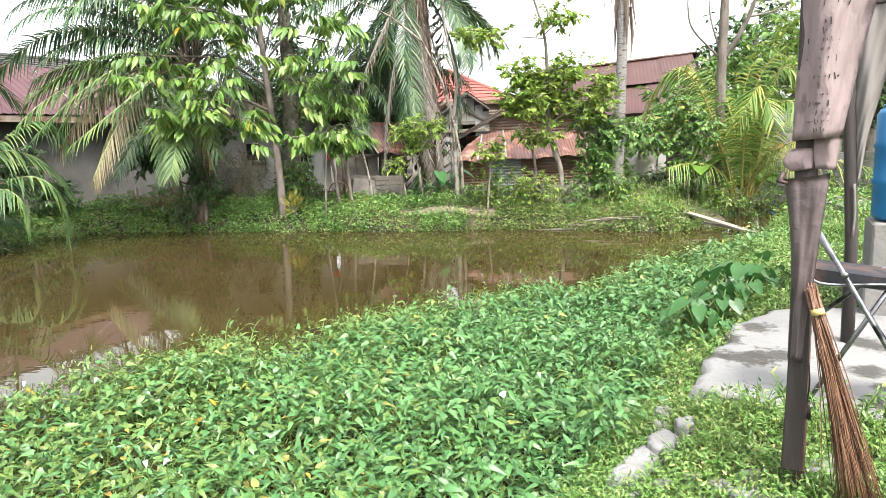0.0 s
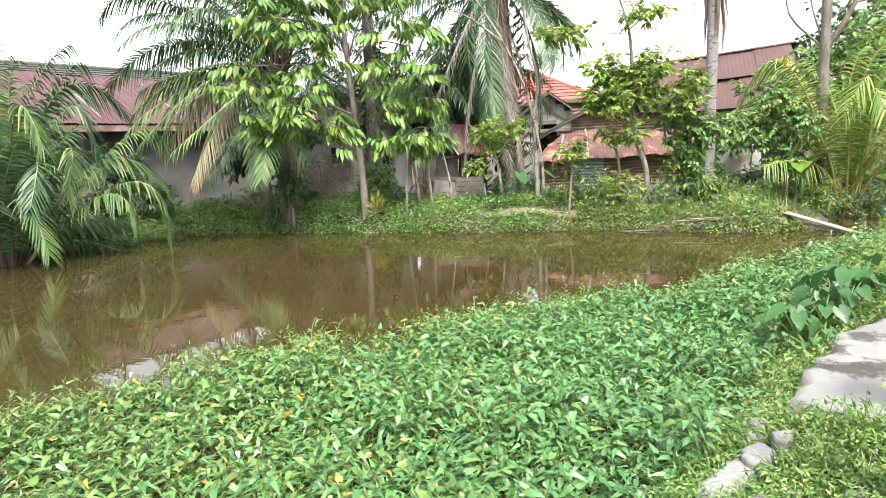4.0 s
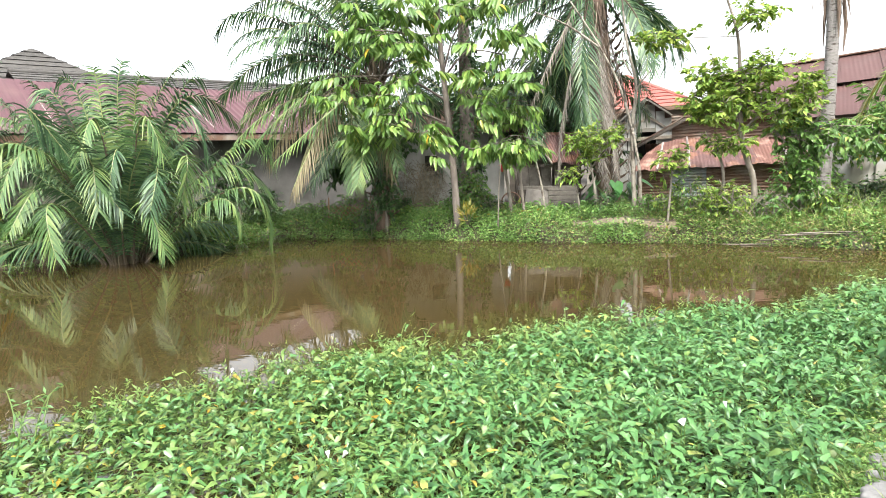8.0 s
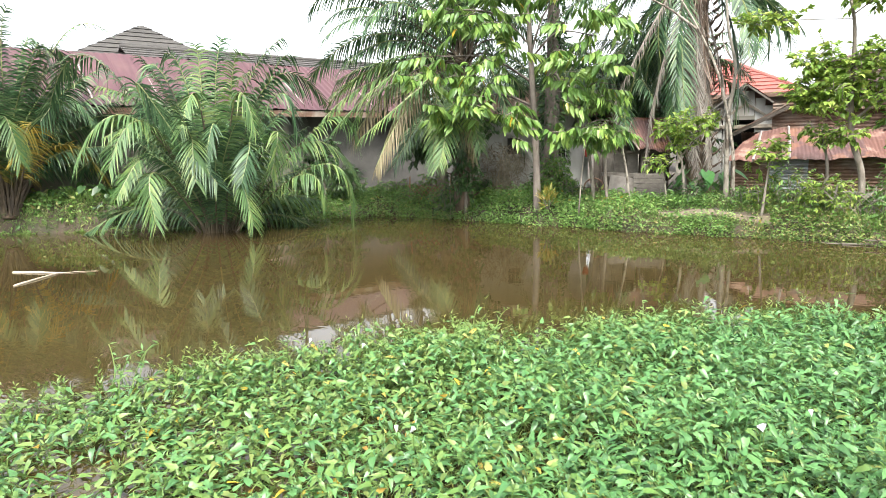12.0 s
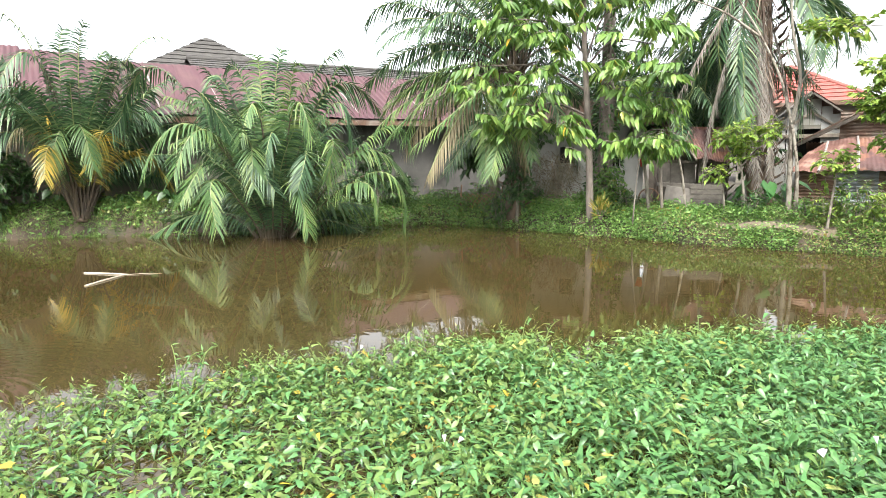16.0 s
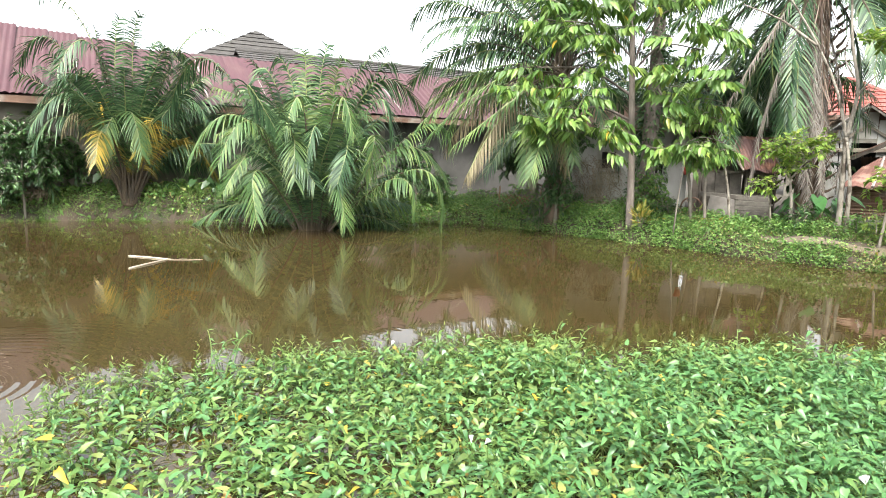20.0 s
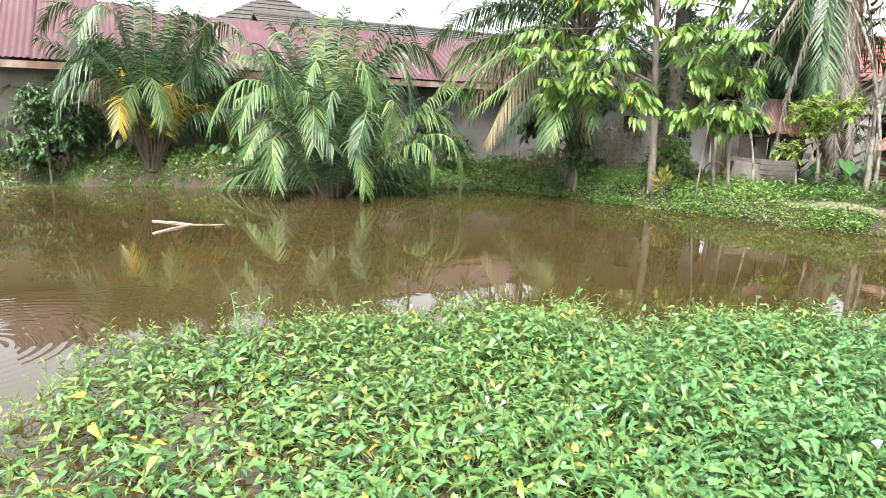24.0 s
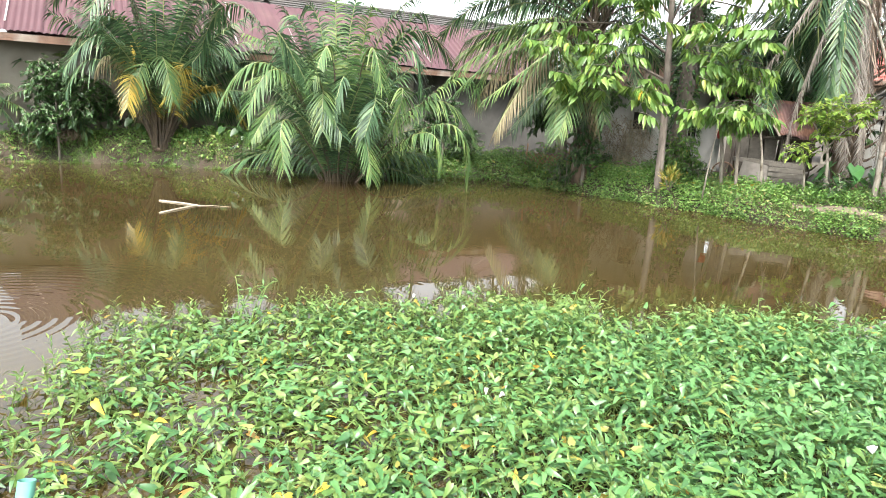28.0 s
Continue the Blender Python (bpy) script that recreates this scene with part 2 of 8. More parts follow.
def water_surface():
    mat, nt, bsdf, nodes, links = shader("muddy_water")
    tc = nodes.new("ShaderNodeTexCoord")
    n1 = nodes.new("ShaderNodeTexNoise")
    n1.inputs["Scale"].default_value, n1.inputs["Detail"].default_value = 0.35, 4.0
    links.new(tc.outputs["Object"], n1.inputs["Vector"])
    col = ramp(nodes, [(0.3, (0.042, 0.0305, 0.0108)), (0.7, (0.064, 0.0470, 0.0168))])
    links.new(n1.outputs["Fac"], col.inputs["Fac"])
    links.new(col.outputs["Color"], bsdf.inputs["Base Color"])
    bsdf.inputs["Roughness"].default_value, bsdf.inputs["IOR"].default_value = 0.008, 1.43
    mp = nodes.new("ShaderNodeMapping")
    mp.inputs["Scale"].default_value = (1.0, 2.4, 1.0)
    mp.inputs["Rotation"].default_value = (0, 0, radians(20))
    links.new(tc.outputs["Object"], mp.inputs["Vector"])
    n2 = nodes.new("ShaderNodeTexNoise")
    n2.inputs["Scale"].default_value, n2.inputs["Detail"].default_value = 3.6, 2.0
    links.new(mp.outputs[0], n2.inputs["Vector"])
    n3 = nodes.new("ShaderNodeTexNoise")
    n3.inputs["Scale"].default_value, n3.inputs["Detail"].default_value = 1.1, 2.0
    links.new(mp.outputs[0], n3.inputs["Vector"])
    mul = nodes.new("ShaderNodeMath")
    mul.operation = "MULTIPLY"
    links.new(n2.outputs["Fac"], mul.inputs[0])
    links.new(n3.outputs["Fac"], mul.inputs[1])
    ring = nodes.new("ShaderNodeTexWave")
    ring.wave_type, ring.rings_direction = "RINGS", "Z"
    ring.inputs["Scale"].default_value, ring.inputs["Distortion"].default_value = 2.8, 1.0
    rm = nodes.new("ShaderNodeMapping")
    rm.inputs["Location"].default_value = RIPPLE
    links.new(tc.outputs["Object"], rm.inputs["Vector"])
    links.new(rm.outputs[0], ring.inputs["Vector"])
    ln = nodes.new("ShaderNodeVectorMath")
    ln.operation = "LENGTH"
    links.new(rm.outputs[0], ln.inputs[0])
    fade = nodes.new("ShaderNodeMapRange")
    fade.inputs["From Min"].default_value, fade.inputs["From Max"].default_value = 0.2, 2.6
    fade.inputs["To Min"].default_value, fade.inputs["To Max"].default_value = 1.1, 0.0
    links.new(ln.outputs["Value"], fade.inputs["Value"])
    rf = nodes.new("ShaderNodeMath")
    rf.operation = "MULTIPLY_ADD"
    links.new(ring.outputs["Fac"], rf.inputs[0])
    links.new(fade.outputs[0], rf.inputs[1])
    links.new(mul.outputs[0], rf.inputs[2])
    bp = nodes.new("ShaderNodeBump")
    bp.inputs["Strength"].default_value, bp.inputs["Distance"].default_value = 0.022, 0.05
    links.new(rf.outputs[0], bp.inputs["Height"])
    links.new(bp.outputs[0], bsdf.inputs["Normal"])
    return mat


RIPPLE = (6.1, -1.95, 0.0)
MAT = dict(
    water=water_surface(),
    soil=surface("bank_soil", (0.032, 0.022, 0.013), (0.085, 0.062, 0.040), 3.0, 0.95, 0.6, stain=(0.03, 0.035, 0.014), stain_scale=0.7),
    spinach=foliage("water_spinach_leaf", [(0.0, (0.058, 0.172, 0.050)), (0.5, (0.108, 0.28, 0.081)), (0.985, (0.172, 0.38, 0.114)), (1.0, (0.36, 0.40, 0.10))], 0.42, 0.12, 0.22),
    spinach_old=foliage("ageing_spinach_leaf", [(0.0, (0.14, 0.23, 0.055)), (0.45, (0.20, 0.30, 0.075)), (0.88, (0.29, 0.36, 0.095)), (0.96, (0.60, 0.47, 0.08)), (1.0, (0.50, 0.28, 0.06))], 0.45, 0.3, 0.15),
    spinach_tip=foliage("young_spinach_leaf", [(0.0, (0.15, 0.29, 0.065)), (0.6, (0.21, 0.36, 0.085)), (1.0, (0.28, 0.42, 0.11))], 0.45, 0.25, 0.15),
    slender_leaf=foliage("slender_tree_leaf", [(0.0, (0.085, 0.20, 0.035)), (0.5, (0.195, 0.37, 0.068)), (0.95, (0.34, 0.52, 0.11)), (0.985, (0.50, 0.55, 0.09)), (1.0, (0.75, 0.52, 0.06))], 0.45, 0.3),
    palm_lime=foliage("young_coconut_leaflet", [(0.0, (0.12, 0.25, 0.045)), (0.5, (0.24, 0.41, 0.08)), (0.9, (0.40, 0.53, 0.13)), (1.0, (0.60, 0.52, 0.09))], 0.4, 0.3, 0.3),
    rachis_lime=surface("yellow_palm_stalk", (0.26, 0.24, 0.06), (0.42, 0.34, 0.09), 6, 0.5, 0.2),
    slim_bark=surface("brown_grey_bark", (0.15, 0.12, 0.10), (0.30, 0.26, 0.22), 9, 0.9, 0.6, (1, 1, 0.35), stain=(0.10, 0.085, 0.07), stain_scale=2.5),
    grass=foliage("grass_blade", [(0.0, (0.09, 0.20, 0.03)), (0.6, (0.20, 0.38, 0.07)), (0.9, (0.34, 0.47, 0.12)), (1.0, (0.48, 0.44, 0.19))], 0.45, 0.3),
    bank_grass=foliage("pale_bank_grass", [(0.0, (0.17, 0.31, 0.06)), (0.6, (0.34, 0.52, 0.11)), (0.9, (0.50, 0.60, 0.18)), (1.0, (0.60, 0.55, 0.27))], 0.45, 0.4),
    cover=foliage("creeper_leaf", [(0.0, (0.08, 0.20, 0.043)), (0.45, (0.205, 0.41, 0.085)), (0.9, (0.35, 0.55, 0.135)), (1.0, (0.46, 0.42, 0.15))], 0.45, 0.25, 0.6),
    cover_dry=foliage("dry_mixed_creeper", [(0.0, (0.07, 0.16, 0.03)), (0.4, (0.19, 0.36, 0.07)), (0.7, (0.34, 0.46, 0.11)), (0.88, (0.42, 0.36, 0.14)), (1.0, (0.32, 0.22, 0.12))], 0.45, 0.3, 0.5),
    palm=foliage("oil_palm_leaflet", [(0.0, (0.028, 0.076, 0.032)), (0.5, (0.070, 0.162, 0.064)), (0.9, (0.145, 0.275, 0.108)), (1.0, (0.26, 0.36, 0.15))], 0.52, 0.16, 0.3),
    palm_light=foliage("palm_leaflet_light", [(0.0, (0.07, 0.155, 0.045)), (0.5, (0.13, 0.255, 0.074)), (1.0, (0.25, 0.35, 0.10))], 0.55, 0.22, 0.3),
    palm_yellow=foliage("palm_leaflet_yellow", [(0.0, (0.20, 0.22, 0.04)), (0.5, (0.45, 0.34, 0.05)), (1.0, (0.62, 0.46, 0.08))], 0.45, 0.25),
    palm_dead=foliage("palm_leaflet_dead", [(0.0, (0.14, 0.118, 0.095)), (0.5, (0.29, 0.255, 0.215)), (1.0, (0.44, 0.40, 0.35))], 0.8, 0.05),
    palm_tan=foliage("palm_leaflet_tan", [(0.0, (0.16, 0.13, 0.05)), (0.5, (0.30, 0.25, 0.13)), (1.0, (0.42, 0.36, 0.21))], 0.6, 0.2),
    rachis_green=surface("green_palm_stalk", (0.15, 0.19, 0.06), (0.27, 0.31, 0.11), 6, 0.5, 0.2),
    rachis=surface("palm_stalk", (0.045, 0.032, 0.020), (0.11, 0.08, 0.045), 6, 0.6, 0.2),
    stub=surface("palm_stub_fibre", (0.06, 0.04, 0.025), (0.20, 0.14, 0.09), 7, 0.9, 0.8, (1, 1, 0.3)),
    broad=foliage("broad_leaf", [(0.0, (0.085, 0.205, 0.04)), (0.5, (0.165, 0.345, 0.07)), (0.94, (0.27, 0.46, 0.10)), (1.0, (0.55, 0.48, 0.08))], 0.48, 0.35),
    lime=foliage("young_leaf", [(0.0, (0.17, 0.32, 0.045)), (0.5, (0.31, 0.50, 0.075)), (1.0, (0.50, 0.62, 0.12))], 0.5, 0.42),
    deep=foliage("deep_green_leaf", [(0.0, (0.026, 0.075, 0.017)), (0.6, (0.062, 0.160, 0.036)), (1.0, (0.14, 0.27, 0.065))], 0.42, 0.25, 0.5),
    twig_leaf=foliage("dry_twig", [(0.0, (0.17, 0.13, 0.08)), (1.0, (0.36, 0.30, 0.20))], 0.8, 0.05),
    bark=surface("grey_bark", (0.15, 0.125, 0.095), (0.33, 0.295, 0.245), 9, 0.9, 0.6, (1, 1, 0.35), stain=(0.13, 0.11, 0.08), stain_scale=2.5),
    pale_bark=surface("pale_bark", (0.19, 0.165, 0.125), (0.38, 0.35, 0.29), 9, 0.85, 0.6, (1, 1, 0.5), stain=(0.085, 0.065, 0.045), stain_scale=7, stain_at=(0.52, 0.6)),
    coco_bark=surface("coconut_bark", (0.20, 0.185, 0.17), (0.40, 0.38, 0.355), 5, 0.9, 0.8, (1, 1, 4.5), stain=(0.11, 0.09, 0.075), stain_scale=5.0, stain_at=(0.56, 0.64)),
    plaster=surface("grey_plaster", (0.12, 0.117, 0.104), (0.20, 0.194, 0.172), 2.0, 0.9, 0.3, stain=(0.08, 0.077, 0.062), stain_scale=0.9),
    # grey render with the shade of eave and trees darkened into its colour
    shaded_plaster=surface("shaded_grey_render", (0.075, 0.073, 0.066), (0.13, 0.126, 0.112), 2.0, 0.9, 0.3, stain=(0.05, 0.05, 0.042), stain_scale=0.8),
    beige=surface("beige_plaster", (0.19, 0.178, 0.142), (0.26, 0.244, 0.198), 1.5, 0.9, 0.2, stain=(0.16, 0.145, 0.11), stain_scale=0.6),
    white_wall=surface("stained_white_wall", (0.42, 0.42, 0.39), (0.56, 0.56, 0.53), 2.0, 0.9, 0.2, (1, 1, 0.4), stain=(0.30, 0.29, 0.23), stain_scale=1.3),
    red_roof=surface("red_painted_sheet", (0.080, 0.027, 0.034), (0.104, 0.038, 0.045), 1.5, 0.5, 0.1, stain=(0.125, 0.062, 0.06), stain_scale=0.5, vary=0.06),
    brown_roof=surface("faded_red_sheet", (0.075, 0.029, 0.025), (0.096, 0.040, 0.035), 1.3, 0.6, 0.1, stain=(0.095, 0.06, 0.052), stain_scale=0.5, vary=0.08),
    grey_tile=surface("grey_roof_tile", (0.05, 0.046, 0.042), (0.082, 0.078, 0.07), 4, 0.85, 0.3, vary=0.15),
    clay=surface("orange_roof_tile", (0.30, 0.080, 0.062), (0.37, 0.108, 0.085), 4, 0.7, 0.2, vary=0.12),
    rust=surface("rusty_sheet", (0.115, 0.048, 0.036), (0.19, 0.088, 0.066), 3.0, 0.75, 0.2, stain=(0.27, 0.19, 0.155), stain_scale=1.1, vary=0.15),
    rust_dark=surface("dark_rusty_sheet", (0.12, 0.065, 0.04), (0.24, 0.14, 0.09), 3, 0.8, 0.2, stain=(0.32, 0.27, 0.22), stain_scale=1.2, vary=0.2),
    rust_plum=surface("plum_rusty_sheet", (0.085, 0.038, 0.034), (0.15, 0.070, 0.060), 2.2, 0.7, 0.2, stain=(0.24, 0.105, 0.06), stain_scale=2.3, stain_at=(0.5, 0.6), vary=0.12),
    rust_orange=surface("orange_rusty_sheet", (0.12, 0.048, 0.034), (0.20, 0.085, 0.060), 3.0, 0.75, 0.2, stain=(0.30, 0.19, 0.145), stain_scale=3.0, stain_at=(0.54, 0.66), vary=0.12),
    plank_grey=surface("mid_grey_plank", (0.12, 0.108, 0.092), (0.25, 0.225, 0.19), 6, 0.9, 0.4, (1, 0.2, 1)),
    zinc=surface("grey_zinc_sheet", (0.26, 0.30, 0.31), (0.44, 0.48, 0.49), 3, 0.5, 0.15, stain=(0.30, 0.22, 0.16), stain_scale=1.5, metal=0.4),
    white_line=surface("bare_zinc_cap", (0.36, 0.31, 0.29), (0.46, 0.41, 0.38), 4, 0.6, 0.1),
    plank=surface("grey_plank", (0.20, 0.17, 0.13), (0.40, 0.35, 0.28), 6, 0.9, 0.4, (1, 0.2, 1)),
    pale_plank=surface("pale_plank", (0.34, 0.28, 0.22), (0.48, 0.42, 0.34), 6, 0.8, 0.3, (1, 0.2, 1)),
    plank_dark=surface("dark_grey_plank", (0.07, 0.058, 0.046), (0.15, 0.125, 0.10), 6, 0.9, 0.4, (1, 0.2, 1)),
    # near-black in place of the shade inside rooms and openings
    dark=surface("unlit_interior_black", (0.012, 0.011, 0.010), (0.03, 0.028, 0.025), 3, 0.9, 0.1),
    concrete=surface("white_concrete", (0.21, 0.207, 0.2), (0.285, 0.282, 0.274), 2.5, 0.9, 0.25, stain=(0.05, 0.047, 0.038), stain_scale=1.7, stain_at=(0.54, 0.60), bump_scale=22),
    block=surface("grey_block", (0.20, 0.19, 0.175), (0.30, 0.288, 0.265), 5, 0.9, 0.4),
    old_block=surface("weathered_block", (0.10, 0.10, 0.085), (0.18, 0.175, 0.155), 4, 0.95, 0.5, stain=(0.06, 0.07, 0.04), stain_scale=1.5),
    post=surface("dark_timber", (0.026, 0.019, 0.017), (0.06, 0.044, 0.038), 7, 0.75, 0.4, (1, 1, 0.15)),
    tarp=surface("pink_tarpaulin", (0.235, 0.17, 0.165), (0.33, 0.255, 0.247), 3.0, 0.6, 0.9, (1, 1, 0.5), stain=(0.12, 0.085, 0.08), stain_scale=10.0, stain_at=(0.56, 0.66)),
    tarp_low=surface("brown_tarpaulin", (0.085, 0.064, 0.062), (0.15, 0.115, 0.11), 4.0, 0.55, 0.5, stain=(0.06, 0.045, 0.042), stain_scale=4.0),
    canvas=surface("pale_canvas", (0.20, 0.18, 0.165), (0.26, 0.24, 0.22), 2, 0.8, 0.2),
    blue=surface("blue_plastic", (0.015, 0.17, 0.42), (0.03, 0.24, 0.52), 2, 0.4, 0.05),
    broom=surface("palm_rib_bristle", (0.12, 0.052, 0.026), (0.24, 0.115, 0.055), 8, 0.6, 0.2, vary=0.35),
    yellow=surface("yellow_cord", (0.50, 0.38, 0.13), (0.62, 0.48, 0.18), 8, 0.6, 0.1),
    steel=surface("tarnished_steel", (0.22, 0.225, 0.24), (0.42, 0.43, 0.45), 8, 0.3, 0.1, stain=(0.05, 0.05, 0.055), stain_scale=9.0, metal=0.85),
    board=surface("dark_board", (0.006, 0.007, 0.012), (0.016, 0.015, 0.02), 6, 0.6, 0.2, stain=(0.07, 0.035, 0.024), stain_scale=6.0, stain_at=(0.52, 0.58)),
    pvc=surface("pale_green_pipe", (0.14, 0.42, 0.34), (0.22, 0.52, 0.43), 4, 0.35, 0.05),
    white=surface("white_petal", (0.74, 0.72, 0.74), (0.84, 0.83, 0.84), 8, 0.6, 0.0),
    red=surface("red_plastic", (0.60, 0.06, 0.05), (0.70, 0.10, 0.07), 3, 0.4, 0.05),
    stick=surface("bleached_stick", (0.40, 0.34, 0.25), (0.56, 0.50, 0.40), 6, 0.8, 0.2),
)

# ---- ground and water ----
POND = [(-19.1, 8.2), (-17.4, 10.3), (-14.5, 11.95), (-12.4, 13.3), (-10.9, 15.6), (-9.6, 16.9), (-7.9, 16.8), (-6.0, 16.2), (-4.2, 15.75), (-2.8, 15.45), (-1.5, 14.95), (0.0, 14.7), (1.5, 14.4), (2.6, 14.1), (3.9, 13.4), (4.7, 13.0), (5.6, 13.5), (6.5, 14.6), (7.3, 16.4), (8.2, 18.6), (9.6, 18.0), (8.9, 15.8), (7.6, 13.8), (6.3, 12.0), (4.9, 9.8), (3.6, 8.0), (2.6, 6.4), (1.9, 5.2), (1.2, 4.1), (0.55, 3.1), (0.2, 2.3), (-0.5, 1.5), (-2.0, 0.75), (-6.0, -0.6), (-12.0, -2.0), (-18.0, 0.0), (-21.0, 4.5)]


def pond_gap(x, y):
    """Distance to the waterline: negative over the water."""
    p = np.stack([x, y], -1)
    best = np.full(x.shape, 1e9)
    inside = np.zeros(x.shape, bool)
    for (ax, ay), (bx, by) in zip(POND, POND[1:] + POND[:1]):
        a, d = np.array([ax, ay]), np.array([bx - ax, by - ay])
        s = np.clip(((p - a) @ d) / (d @ d), 0, 1)
        best = np.minimum(best, np.linalg.norm(p - a - s[..., None] * d, axis=-1))
        cross = ((ay > y) != (by > y)) & (x < (bx - ax) * (y - ay) / (by - ay + 1e-12) + ax)
        inside ^= cross
    return np.where(inside, -best, best)


def lumps(x, y):
    return 0.05 * np.sin(1.7 * x + 0.6 * y) * np.cos(1.3 * y - 0.8 * x) + 0.03 * np.sin(4.1 * x + 2.0) * np.sin(3.7 * y + 1.0) + 0.012 * np.sin(11 * x) * np.cos(9 * y)


def land(x, y):
    x, y = np.asarray(x, float), np.asarray(y, float)
    g = pond_gap(x, y) + 0.06 * np.sin(3.1 * x + 1.0) + 0.05 * np.sin(5.3 * y + 2.0 * x)
    up = np.clip(g / 0.9, 0, 1)
    down = np.clip(-g / 1.5, 0, 1)
    near = np.clip((7.0 - y) / 3.0, 0, 1)
    low = np.clip((x - 1.5) / 2, 0, 1) * np.clip(y - 12, 0, 1) * np.clip((17 - y) / 1.5, 0, 1)
    raised = np.clip((-12.8 - x) / 2.5, 0, 1) * np.clip((y - 6) / 2, 0, 1)
    top = 0.58 - 0.13 * near - 0.2 * low + 0.32 * raised
    h = np.where(g > 0, top * np.sqrt(up) + lumps(x, y) * up, -0.8 * down - 0.02)
    return np.where(g > 0, np.maximum(h, 0.01), h)


def ground_sheet():
    far = np.array([18.0, 30, 60, 150, 500, 2500])
    xs = np.concatenate([-24 - far[::-1], np.arange(-24, 12.01, 0.22), 12 + far])
    ys = np.concatenate([-6 - far[::-1], np.arange(-6, 25.01, 0.22), 25 + far])
    X, Y = np.meshgrid(xs, ys, indexing="ij")
    V = np.stack([X, Y, land(X, Y)], -1).reshape(-1, 3)
    i, j = np.meshgrid(np.arange(len(xs) - 1), np.arange(len(ys) - 1), indexing="ij")
    q = i * len(ys) + j
    F = np.concatenate([np.stack([q, q + len(ys), q + 1], -1).reshape(-1, 3), np.stack([q + 1, q + len(ys), q + len(ys) + 1], -1).reshape(-1, 3)])
    return V, F


tagged(part("ground", ground_sheet(), MAT["soil"], smooth=True), "damp brown earth bank with weeds and litter", "ground", kind="structure")
wv = [(-40, -12, 0), (20, -12, 0), (20, 30, 0), (-40, 30, 0)]
tagged(part("water", (wv, [(0, 1, 2), (0, 2, 3)]), MAT["water"]), "still muddy brown pond water with faint ripples", "pond", kind="structure")


def on_land(x, y):
    return float(land(np.array([x]), np.array([y]))[0])


# ---- buildings ----
def corrugated(width, length, pitch=0.09, depth=0.016, rows=4, sag=0.01):
    """A ribbed metal sheet with thickness; x across the ribs, y along them."""
    n = max(int(width / pitch * 4), 4)
    x, y = np.linspace(0, width, n + 1), np.linspace(0, length, rows + 1)
    X, Y = np.meshgrid(x, y, indexing="ij")
    Z = depth * np.cos(X / pitch * 2 * np.pi) + sag * np.sin(Y * 2.3 + X * 1.1)
    top = np.stack([X, Y, Z], -1).reshape(-1, 3)
    V = np.concatenate([top, top - [0, 0, 0.004]])
    i, j = np.meshgrid(np.arange(n), np.arange(rows), indexing="ij")
    q, s = i * (rows + 1) + j, rows + 1
    F = np.concatenate([np.stack([q, q + s, q + 1], -1).reshape(-1, 3), np.stack([q + 1, q + s, q + s + 1], -1).reshape(-1, 3)])
    return V, np.concatenate([F, F[:, ::-1] + len(top)])


def axes(origin, u, v):
    """A pose whose x runs along u and whose y runs along v."""
    u, v = Vector(u).normalized(), Vector(v).normalized()
    n = u.cross(v).normalized()
    v = n.cross(u)
    m = Matrix((u, v, n)).transposed().to_4x4()
    m.translation = Vector(origin)
    return m


def sheet_roof(parent, a, b, up_a, up_b, mat, name="roof_sheet", width=0.9, pitch=0.15, depth=0.015, caps=(), overlap=0.06):
    """Metal sheets side by side from the eave a-b up to the edge up_a-up_b."""
    a, b, up_a, up_b = (np.array(k, float) for k in (a, b, up_a, up_b))
    n = max(int(round(np.linalg.norm(b - a) / width)), 1)
    w = np.linalg.norm(b - a) / n
    data = {}
    for i in range(n):
        o, e = a + (b - a) * i / n, up_a + (up_b - up_a) * i / n
        ln = round(float(np.linalg.norm(e - o)), 1)
        if ln not in data:
            data[ln] = mesh_data(name, *corrugated(w + overlap, ln, pitch, depth), mat)
        m = axes(o + rng.normal(0, 0.006, 3), b - a, e - o + rng.normal(0, 0.012, 3)) @ pose(0, 0, 0.004 * (i % 2), 0, rng.normal(0, 0.15), 0)
        part(name, data[ln], None, parent, m=m)
        if i in caps:
            part("ridge_strip", box((0.045, ln * 0.8, 0.02), (0, ln * 0.5, 0.025)), MAT["white_line"], parent, "pale bare metal seam strip", m=m)
    return n


def wall_slab(parent, a, b, z0, z1, thick, mat, name="wall"):
    """An upright slab whose outer face runs from a to b."""
    a, b = Vector((*a, 0)), Vector((*b, 0))
    ln = (b - a).length
    return part(name, box((ln, thick, z1 - z0), (ln / 2, thick / 2, (z0 + z1) / 2), bevel=0.01), mat, parent, m=axes(a, b - a, Vector((-(b - a).y, (b - a).x, 0))))


def wall_with_holes(parent, a, b, z0, z1, thick, mat, holes, name="wall"):
    """A wall with rectangular openings (from, to, sill, head), built as the piers and strips round them."""
    a, b = Vector((*a, 0)), Vector((*b, 0))
    ln = (b - a).length
    m = axes(a, b - a, Vector((-(b - a).y, (b - a).x, 0)))

    def piece(x0, x1, low, high):
        part(name, box((x1 - x0, thick, high - low), ((x0 + x1) / 2, thick / 2, (low + high) / 2)), mat, parent, m=m)

    x = 0.0
    for h0, h1, s, t in sorted(holes):
        piece(x, h0, z0, z1)
        piece(h0, h1, z0, s)
        piece(h0, h1, t, z1)
        x = h1
    piece(x, ln, z0, z1)
    return m


